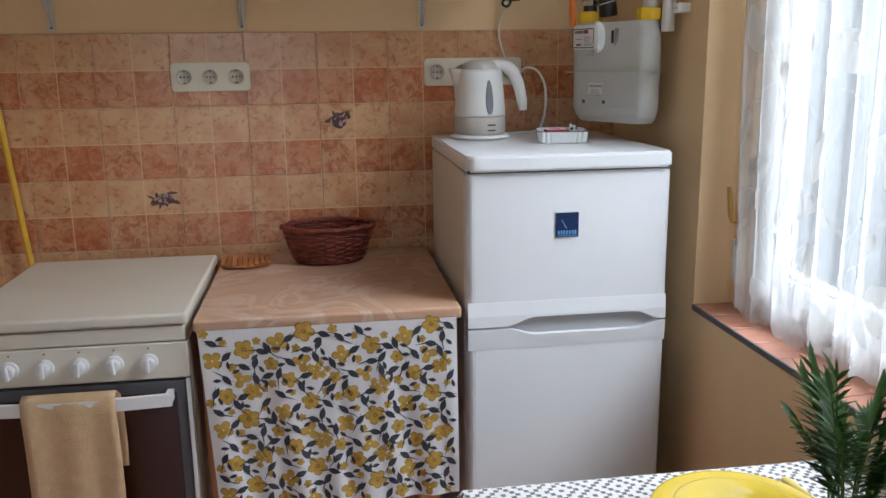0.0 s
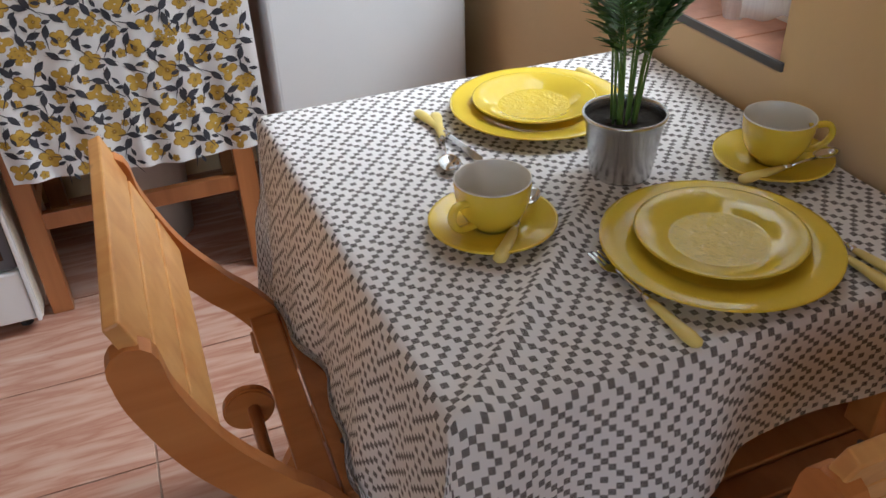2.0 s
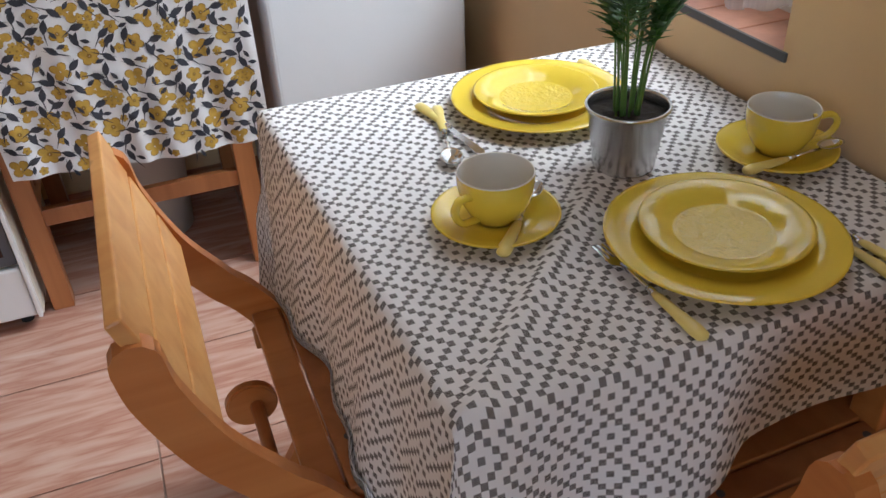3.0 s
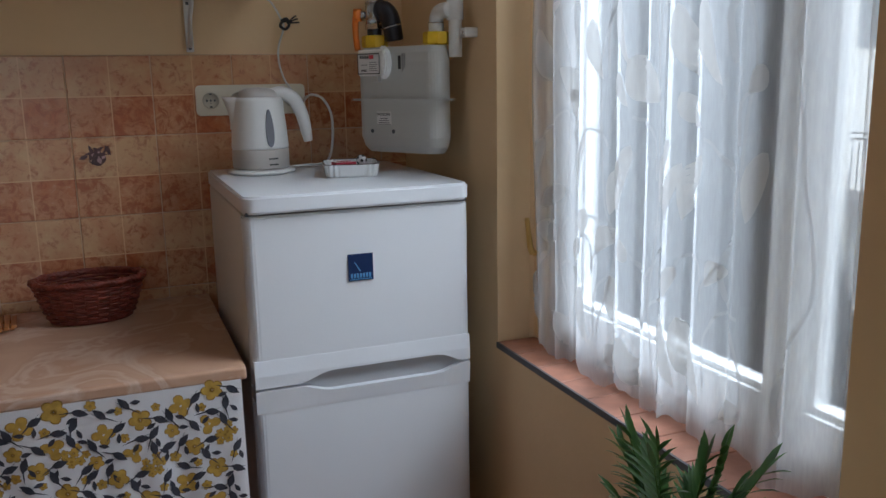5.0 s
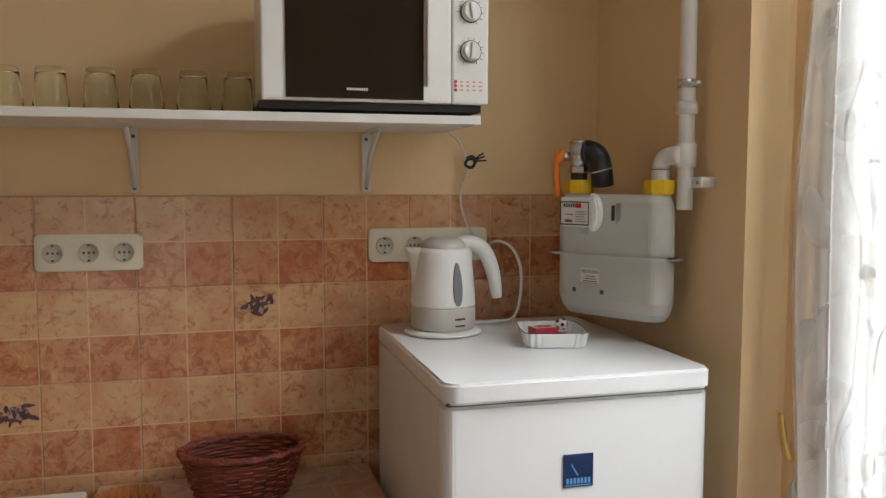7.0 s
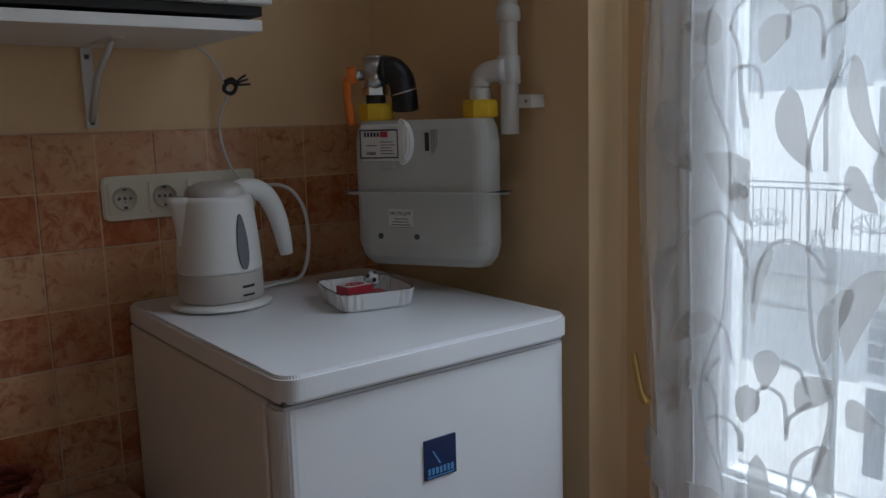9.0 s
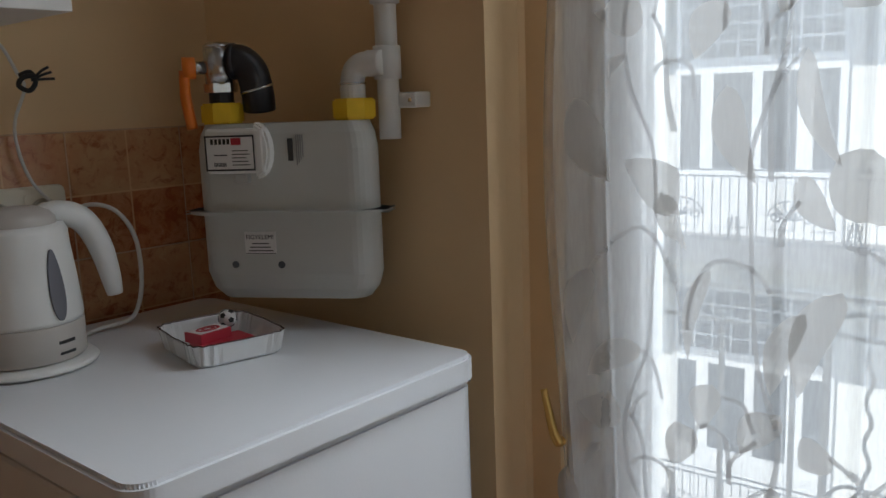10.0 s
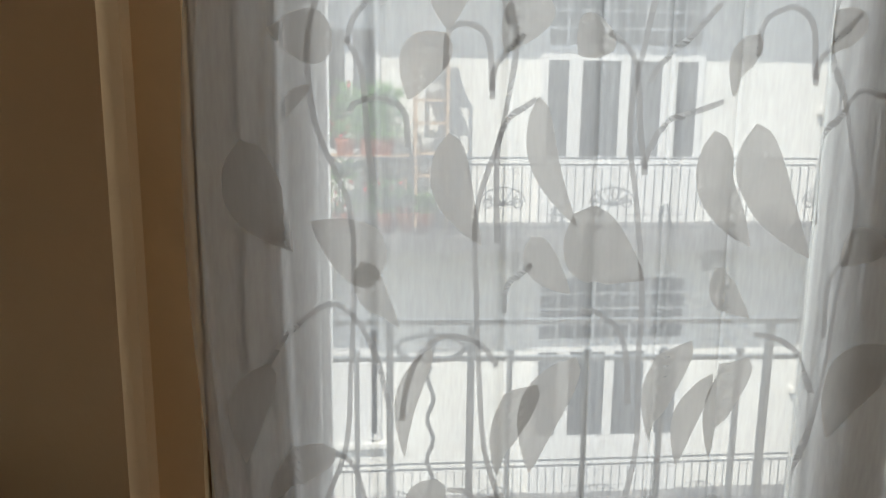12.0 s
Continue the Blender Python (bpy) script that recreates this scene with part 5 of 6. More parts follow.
def gas_meter():
    """Local x runs along the face, y back to the wall, z up."""
    t = thing("gas_meter", "grey domestic gas meter with yellow nuts above the fridge", "gas meter", (0.761, 2.4005, 1.302), -61)
    W, D = 0.284, 0.072

    def half(z0, z1, i0, i1, name, zz=0):
        own = bmesh.new()
        rings = []
        for f, ins in ((0, i0), (0.12, i0 * 0.35), (0.3, 0.0), (1, i1)):
            z = z0 + (z1 - z0) * f
            rings.append([own.verts.new((x, y, z)) for x, y in rounded(ins, W - ins, ins * 0.6, D, 0.036 - ins * 0.3, 7)])
        for a, b in zip(rings, rings[1:]):
            for k in range(len(a)):
                own.faces.new((a[k], a[(k + 1) % len(a)], b[(k + 1) % len(a)], b[k]))
        own.faces.new(rings[0][::-1])
        own.faces.new(rings[-1])
        bmesh.ops.recalc_face_normals(own, faces=own.faces)
        return part(name, own, M_METER, t, "painted grey steel half shell")
    half(0.0, 0.134, 0.022, 0.0, "lower_shell")
    up = half(0.268, 0.136, 0.012, 0.0, "upper_shell")
    part("seam_flange", prism(rounded(-0.018, W + 0.020, -0.018, D - 0.002, 0.050, 7), 0.1330, 0.1375, bevel=0.001), M_METER, t)
    # index
    ix = part("index_box", box(0.012, 0.104, -0.022, 0.003, 0.196, 0.262, 0.004), M_PLASTIC, t, "clear and white counter housing", at=pose(0.024, 0, 0))
    part("index_plate", box(0.015, 0.088, -0.0235, -0.0222, 0.203, 0.250, 0.0004), M_PAPER, ix, "white counter plate")
    b = bmesh.new()
    box(0.0145, 0.0885, -0.0239, -0.0236, 0.2005, 0.2030, bm=b)
    box(0.0145, 0.0885, -0.0239, -0.0236, 0.2500, 0.2525, bm=b)
    box(0.0125, 0.0150, -0.0239, -0.0236, 0.2005, 0.2525, bm=b)
    box(0.0885, 0.0905, -0.0239, -0.0236, 0.2005, 0.2525, bm=b)
    for i in range(5):
        box(0.022 + i * 0.0065, 0.0262 + i * 0.0065, -0.0241, -0.0236, 0.2395, 0.2475, bm=b)
    for i in range(5):
        box(0.055, 0.083 - 0.003 * (i % 3), -0.0241, -0.0236, 0.2085 + i * 0.0052, 0.2098 + i * 0.0052, bm=b)
    for i in range(9):
        box(0.026 + i * 0.0022, 0.0272 + i * 0.0022, -0.0241, -0.0236, 0.207, 0.2125, bm=b)
    box(0.026, 0.047, -0.0241, -0.0236, 0.223, 0.2245, bm=b)
    part("counter_print", b, M_INK, ix)
    part("counter_print", box(0.0545, 0.070, -0.0243, -0.0236, 0.2385, 0.2485), M_RED, ix, "red decimal digits")
    cov = prism([(0.088 + 0.024 * math.cos(a), 0.229 + 0.042 * math.sin(a)) for a in [radians(-90 + 15 * k) for k in range(13)]], 0.0, 0.024, bevel=0.004, m=Matrix(((1, 0, 0, 0), (0, 0, -1, 0.003), (0, 1, 0, 0), (0, 0, 0, 1))))
    part("side_cover", cov, M_PLASTIC, ix, "white rounded cover")
    part("seal_block", box(0.050, 0.072, -0.012, 0.004, 0.180, 0.1965, 0.003), M_METER, ix)
    # stickers
    b = box(0.078, 0.128, -0.0012, 0.0006, 0.072, 0.106)
    st = part("sticker", b, M_PAPER, t, "white warning sticker")
    b = bmesh.new()
    for i, (a, c) in enumerate(((0.084, 0.123), (0.086, 0.120), (0.090, 0.117))):
        box(a, c, -0.0018, -0.0013, 0.076 + i * 0.0055, 0.0775 + i * 0.0055, bm=b)
    box(0.079, 0.1275, -0.0018, -0.0013, 0.0722, 0.0730, bm=b)
    part("sticker_lines", b, M_INK, st)
    fc = bpy.data.curves.new("warning", "FONT")
    fc.body = "FIGYELEM!"
    fc.size = 0.0098
    fc.extrude = 0.0002
    fc.align_x = "CENTER"
    fo = new("warning", fc)
    fo.data.materials.append(M_INK)
    dg = bpy.context.evaluated_depsgraph_get()
    dg.update()
    me = bpy.data.meshes.new_from_object(fo.evaluated_get(dg))
    bpy.data.objects.remove(fo)
    wt = new("sticker_text", me)
    wt.parent = st
    wt.matrix_basis = pose(0.103, -0.0016, 0.0945, 90, 0, 0)
    b = box(0.157, 0.165, -0.0012, 0.0004, 0.212, 0.245)
    part("sticker", b, M_INK, t, "small black sticker")
    b = bmesh.new()
    for i in range(4):
        box(0.170 + i * 0.0032, 0.1714 + i * 0.0032, -0.001, 0.0004, 0.205 + 0.004 * i, 0.250, bm=b)
    part("stamped_print", b, material("grey_print", (0.28, 0.28, 0.28), 0.5), t)
    for x in (0.050, 0.125):
        own = cyl(0.0055, 0, 0.0015, 14)
        bmesh.ops.transform(own, matrix=pose(x + 0.01, 0.0005, 0.055, 90, 0, 0), verts=own.verts)
        part("rivet", own, M_IRON, t)
    # connections
    for cx in (0.038, 0.249):
        own = cyl(0.034, 0.2685, 0.300, 8, bevel=0.003)
        part("union_nut", own, M_YELLOWNUT, t, "yellow plastic union nut", at=pose(cx, 0.042, 0, 0, 0, 0))
        part("spigot", cyl(0.019, 0.298, 0.318, 20), M_BLACKPIPE if cx < 0.1 else M_WHITEPIPE, t, at=pose(cx, 0.042, 0))
    part("gas_valve", tube([(0.038, 0.042, 0.328), (0.038, 0.042, 0.350), (0.038, 0.042, 0.384)], 0.0225, 20), M_STEEL, t, "galvanised gas valve", smooth=True)
    part("valve_cap", lathe([(0, 0.391), (0.016, 0.391), (0.0225, 0.386), (0.0225, 0.3835), (0, 0.3835)], 20), M_STEEL, t, at=pose(0.038, 0.042, 0), smooth=True)
    part("hex_nut", cyl(0.0255, 0.316, 0.330, 6, bevel=0.001), M_STEEL, t, at=pose(0.038, 0.042, 0))
    part("valve_stem", tube([(0.018, 0.034, 0.354), (-0.006, 0.022, 0.354)], 0.010, 14), M_STEEL, t, smooth=True)
    el = spline([(0.058, 0.042, 0.362), (0.074, 0.044, 0.361), (0.088, 0.048, 0.345), (0.093, 0.052, 0.315), (0.092, 0.058, 0.288)], 7)
    part("elbow_pipe", tube(el, 0.0250, 20), M_BLACKPIPE, t, "black iron elbow pipe", smooth=True)
    part("collar", tube([(0.058, 0.042, 0.362), (0.066, 0.043, 0.362)], 0.0275, 20), M_BLACKPIPE, t, smooth=True)
    part("collar", tube([(0.0920, 0.0515, 0.322), (0.0926, 0.052, 0.319)], 0.0264, 20), M_STEEL, t, smooth=True)
    part("lever_hub", tube([(0.004, 0.030, 0.354), (-0.012, 0.020, 0.354)], 0.0165, 14), M_ORANGE, t, "orange valve lever hub", smooth=True)
    part("lever", tube(spline([(-0.010, 0.022, 0.350), (-0.010, 0.020, 0.31), (-0.002, 0.018, 0.262)], 5), 0.0085, 8), M_ORANGE, t, "orange valve lever", smooth=True)
    wl = spline([(0.249, 0.042, 0.315), (0.250, 0.042, 0.330), (0.257, 0.041, 0.343), (0.272, 0.038, 0.349), (0.300, 0.032, 0.350)], 6)
    part("elbow_pipe", tube(wl, 0.0180, 18), M_WHITEPIPE, t, "white painted elbow pipe", smooth=True)
    part("collar", tube([(0.249, 0.042, 0.320), (0.249, 0.042, 0.323)], 0.0205, 18), M_STEEL, t, smooth=True)


gas_meter()


def riser():
    t = thing("gas_riser", "white painted vertical gas pipe in the corner", "pipe", (0.9520, 2.162, 0))
    part("pipe", tube([(0, 0, 1.540), (0, 0, 1.62), (0, 0, 1.70), (0, 0, 2.4), (0, 0, CEIL)], 0.0165, 18), M_WHITEPIPE, t, smooth=True)
    part("collar", lathe([(0.0166, 1.735), (0.022, 1.737), (0.022, 1.760), (0.0166, 1.762)], 20), M_WHITEPIPE, t, smooth=True)
    part("pipe_thread", tube([(0, 0, 1.628), (0, 0, 1.676)], 0.0205, 18), M_WHITEPIPE, t, smooth=True)
    part("tee", tube([(0, 0.004, 1.652), (-0.016, 0.026, 1.652)], 0.0195, 18), M_WHITEPIPE, t, smooth=True)
    part("clamp", lathe([(0.0168, 1.788), (0.0205, 1.789), (0.0205, 1.805), (0.0168, 1.806)], 20), M_STEEL, t, "steel pipe clamp", smooth=True)
    part("clamp_screw", tube([(-0.005, -0.02, 1.797), (0.012, -0.034, 1.797)], 0.005, 8), M_STEEL, t, smooth=True)
    part("wall_bracket", box(0.004, 0.0387, -0.050, -0.012, 1.585, 1.608, 0.003), M_WHITEPIPE, t, "white bracket to the wall")
    part("bracket_screw", box(0.002, 0.006, -0.043, -0.036, 1.593, 1.600, 0.001), M_STEEL, t)


riser()


def tray():
    t = thing("baking_tray", "small white fluted ceramic dish on the fridge", "dish", (0.708, 2.282, 1.2535), -12.5)
    a, b = 0.068, 0.080
    rings = []
    own = bmesh.new()
    def ring(w, h, z, fl):
        n = 112
        out = []
        for k in range(n):
            an = 2 * math.pi * k / n
            c, s = math.cos(an), math.sin(an)
            e = 0.28
            x = w * math.copysign(abs(c) ** e, c)
            y = h * math.copysign(abs(s) ** e, s)
            per = (x if abs(abs(y) - h) < abs(abs(x) - w) else y)
            q = 1 + fl * math.cos(per / 0.0135 * 2 * math.pi)
            out.append(own.verts.new((x * q, y * q, z)))
        return out
    spec = [(a * 0.90, b * 0.90, 0.0, 0.0), (a * 0.94, b * 0.94, 0.004, 0.02), (a, b, 0.029, 0.022), (a * 1.02, b * 1.02, 0.0315, 0.022), (a * 0.99, b * 0.99, 0.0318, 0.022), (a * 0.96, b * 0.96, 0.027, 0.02), (a * 0.88, b * 0.88, 0.005, 0.01)]
    rings = [ring(*s) for s in spec]
    for p, q in zip(rings, rings[1:]):
        for k in range(len(p)):
            own.faces.new((p[k], p[(k + 1) % len(p)], q[(k + 1) % len(p)], q[k]))
    own.faces.new(rings[0][::-1])
    own.faces.new(rings[-1])
    bmesh.ops.recalc_face_normals(own, faces=own.faces)
    part("dish_wall", own, M_CUPW, t, smooth=False)
    edge = []
    for k in range(113):
        an = 2 * math.pi * k / 112
        x = a * 1.005 * math.copysign(abs(math.cos(an)) ** 0.28, math.cos(an))
        y = b * 1.005 * math.copysign(abs(math.sin(an)) ** 0.28, math.sin(an))
        per = x if abs(abs(y) - b) < abs(abs(x) - a) else y
        q = 1 + 0.022 * math.cos(per / 0.0135 * 2 * math.pi)
        edge.append((x * q, y * q, 0.0320))
    part("rim_line", tube(edge, 0.0011, 5, cap=False), M_BROWNLINE, t, "thin dark brown rim line", smooth=True)
    tp = thing("matchbox", "red and white matchbox in the fluted dish", "matchbox", (0.693, 2.290, 1.2710), 5)
    part("sleeve", box(-0.027, 0.027, -0.018, 0.018, 0.0, 0.0145, 0.0005), M_RED, tp)
    part("label", box(-0.025, 0.025, -0.016, 0.016, 0.0147, 0.0152), M_PAPER, tp, "white label with red rings")
    rb = bmesh.new()
    for r in (0.012, 0.007):
        own = lathe([(r, 0.0153), (r, 0.0158), (r - 0.003, 0.0158), (r - 0.003, 0.0153)], 24)
        bmesh.ops.scale(own, vec=(1.6, 1, 1), verts=own.verts)
        merge(rb, own)
    part("label_rings", rb, M_RED, tp)
    p2 = thing("cards_box", "small red printed box flat in the dish", "box", (0.705, 2.270, 1.2586), -8)
    part("carton", box(-0.038, 0.040, -0.030, 0.032, 0, 0.012, 0.0006), M_RED, p2)
    bl = thing("toy_football", "tiny white toy football with black patches", "ball", (0.749, 2.322, 1.2845), 20)
    sb = bmesh.new()
    bmesh.ops.create_uvsphere(sb, u_segments=24, v_segments=16, radius=0.0135)
    part("ball", sb, M_CUPW, bl, smooth=True)
    pb = bmesh.new()
    g = (1 + 5 ** 0.5) / 2
    for v in [Vector(p).normalized() for p in [(0, 1, g), (0, -1, g), (0, 1, -g), (0, -1, -g), (1, g, 0), (-1, g, 0), (1, -g, 0), (-1, -g, 0), (g, 0, 1), (g, 0, -1), (-g, 0, 1), (-g, 0, -1)]]:
        qm = v.to_track_quat("Z", "Y").to_matrix().to_4x4()
        own = cyl(0.0046, 0.0127, 0.0138, 5)
        merge(pb, own, qm)
    part("patches", pb, M_INK, bl)
    sm = thing("folded_foil", "small crumpled wrappers in the dish", "wrapper", (0.735, 2.238, 1.2588), 30)
    wb2 = bmesh.new()
    bmesh.ops.create_icosphere(wb2, subdivisions=3, radius=0.014)
    for v in wb2.verts:
        v.co *= 1 + 0.5 * noise.noise(v.co * 120)
        v.co.z = abs(v.co.z) * 0.8
    part("wrapper", wb2, M_INK, sm)


tray()


def basket():
    t = thing("wicker_basket", "oval brown red wicker basket on the worktop", "basket", (0.062, 2.505, 0.8935), 3)
    sq = 0.70

    def strand(z0, r0, ph, n_w, amp, nm, rr=0.0042, dz=0.0):
        pts = []
        N = 96
        for k in range(N + 1):
            a = 2 * math.pi * k / N
            r = r0 + amp * math.sin(a * n_w + ph)
            pts.append((r * math.cos(a), sq * r * math.sin(a), z0 + dz * math.sin(a * n_w * 2 + ph)))
        return tube(pts, rr, 6, cap=False)
    b = bmesh.new()
    for j in range(13):
        f = j / 12
        r = 0.098 + 0.032 * f ** 0.8
        merge(b, strand(0.010 + 0.092 * f, r, math.pi * (j % 2), 13, 0.0038, "w"))
    wall = part("weave", b, M_BASKET, t, "woven dark red brown cane", smooth=True)
    b = bmesh.new()
    for k in range(26):
        a = 2 * math.pi * k / 26
        merge(b, tube([((0.096) * math.cos(a), sq * 0.096 * math.sin(a), 0.004), (0.118 * math.cos(a), sq * 0.118 * math.sin(a), 0.055), (0.131 * math.cos(a), sq * 0.131 * math.sin(a), 0.104)], 0.0034, 6))
    part("stake", b, M_BASKET, t, smooth=True)
    b = bmesh.new()
    for ph in (0, 2.09, 4.19):
        merge(b, strand(0.108, 0.133, ph, 15, 0.005, "r", 0.0058, 0.004))
    part("rim", b, M_BASKET, t, "braided cane rim", smooth=True)
    b = lathe([(0, 0.002), (0.097, 0.002), (0.100, 0.006), (0.097, 0.009), (0, 0.009)], 40, squash=sq)
    part("base", b, M_BASKET, t)


M_BASKET = material("red_brown_cane", (0.18, 0.034, 0.02), 0.42, 0, 40, 0.35, 0.3, 200)
basket()


def trivet():
    t = thing("wooden_trivet", "small orange brown slatted wooden trivet on the worktop", "trivet", (-0.185, 2.515, 0.8935), 4)
    w, h = 0.072, 0.086
    for k in range(9):
        x = -w + 0.016 * k + 0.008
        hh = h * math.sqrt(max(0.05, 1 - (x / (w * 1.12)) ** 2))
        part("slat", box(x - 0.0066, x + 0.0066, -hh, hh, 0.006, 0.014, 0.002), M_BOARD, t)
    for y in (-0.035, 0.035):
        part("batten", box(-w * 0.9, w * 0.9, y - 0.006, y + 0.006, 0.0, 0.006), M_BOARD, t)


trivet()


def gas_hose():
    t = new("gas_hose", mesh_from(tube(spline([(-0.90, 2.645, 1.62), (-0.868, 2.64, 1.35), (-0.845, 2.635, 1.10), (-0.825, 2.63, 0.90), (-0.80, 2.63, 0.70)], 8), 0.0095, 12), "gas_hose", M_GAS, True))
    tagged(t, "yellow gas hose running down the tiles behind the cooker", "hose")


gas_hose()
# ---- window, handle, curtain ----
def window():
    t = thing("window_1", "white painted wooden casement window with a brass handle", "window", (0, 0, 0))
    tagged(t, kind="structure")
    x0, x1 = 1.110, 1.180
    fr = bmesh.new()
    y0, y1, z0, z1 = WIN_Y0, 1.956, SILL - 0.02, HEAD
    box(x0, x1, y0, y0 + 0.045, z0, z1, 0.003, bm=fr)
    box(x0, x1, y1 - 0.045, y1, z0, z1, 0.003, bm=fr)
    box(x0, x1, y0 + 0.045, y1 - 0.045, z0, z0 + 0.055, 0.003, bm=fr)
    box(x0, x1, y0 + 0.045, y1 - 0.045, z1 - 0.05, z1, 0.003, bm=fr)
    part("window_frame", fr, M_WFRAME, t, "white window frame")
    lo, hi = z0 + 0.056, z1 - 0.051

    def leaf(ya, yb, st, su):
        b = bmesh.new()
        xa, xb = x0 - 0.010, x1 - 0.025
        box(xa, xb, ya, ya + st, lo, hi, 0.004, bm=b)
        box(xa, xb, yb - su, yb, lo, hi, 0.004, bm=b)
        box(xa, xb, ya + st, yb - su, lo, lo + 0.085, 0.004, bm=b)
        box(xa, xb, ya + st, yb - su, hi - 0.07, hi, 0.004, bm=b)
        # glazing steps
        box(xa + 0.012, xb - 0.01, ya + st, ya + st + 0.010, lo + 0.085, hi - 0.07, 0.002, bm=b)
        box(xa + 0.012, xb - 0.01, yb - su - 0.010, yb - su, lo + 0.085, hi - 0.07, 0.002, bm=b)
        box(xa + 0.012, xb - 0.01, ya + st + 0.010, yb - su - 0.010, lo + 0.085, lo + 0.095, 0.002, bm=b)
        s = part("sash", b, M_WFRAME, t, "white painted casement")
        g = part("pane", box(x0 + 0.018, x0 + 0.022, ya + st - 0.004, yb - su + 0.004, lo + 0.080, hi - 0.066), M_GLASS, s, "clear glass pane")
        g.visible_shadow = False
        return s
    sash = leaf(1.190, 1.908, 0.045, 0.085)
    leaf(1.013, 1.186, 0.040, 0.040)
    part("meeting_strip", box(x0 - 0.018, x0 - 0.010, 1.178, 1.206, lo, hi, 0.003), M_WFRAME, sash)
    pl = part("handle_plate", box(x0 - 0.0075, x0 - 0.0002, 1.912, 1.932, 1.048, 1.130, 0.003), M_BRASS, sash, "brass handle plate")
    part("handle_spindle", tube([(x0 - 0.007, 1.922, 1.086), (x0 - 0.066, 1.931, 1.081)], 0.0065, 12), M_BRASS, pl, smooth=True)
    lev = spline([(x0 - 0.064, 1.931, 1.079), (x0 - 0.068, 1.938, 1.097), (x0 - 0.068, 1.947, 1.130), (x0 - 0.068, 1.955, 1.162)], 6)
    part("handle_lever", tube(lev, 0.0066, 12, radii=[0.0085 - 0.003 * i / (len(lev) - 1) for i in range(len(lev))]), M_BRASS, pl, "brass lever", smooth=True)
    part("outer_sill", box(x1 + 0.001, WALL_X + 0.38, WIN_Y0, WIN_Y1 - 0.006, SILL - 0.045, SILL - 0.022), M_TERRA, t)


window()

CX = 1.052
CY0, CY1, CZ0, CZ1 = 1.020, 1.940, 0.862, 2.70


def fold(y, z):
    """Where the curtain hangs, in x."""
    k = 0.75 + 0.25 * math.sin(z * 1.3)
    e = 0.9 + 1.3 * max(0.0, (1.15 - z)) ** 1.5
    w = 0.0085 * math.sin(y * 43 + 1.0 * math.sin(y * 9) + 0.25 * math.sin(z * 3)) + 0.005 * math.sin(y * 25 + z * 1.1)
    w += 0.004 * math.sin(z * 9 + y * 30) * max(0, 1.3 - z)
    w += 0.016 * max(0.0, math.sin(y * 66 + 1.8 * math.sin(y * 13) + 0.35 * math.sin(z * 1.9))) ** 11
    return CX + w * k * e


def hem(y):
    return CZ0 + 0.012 * math.sin(y * 37) + 0.006 * math.sin(y * 91)


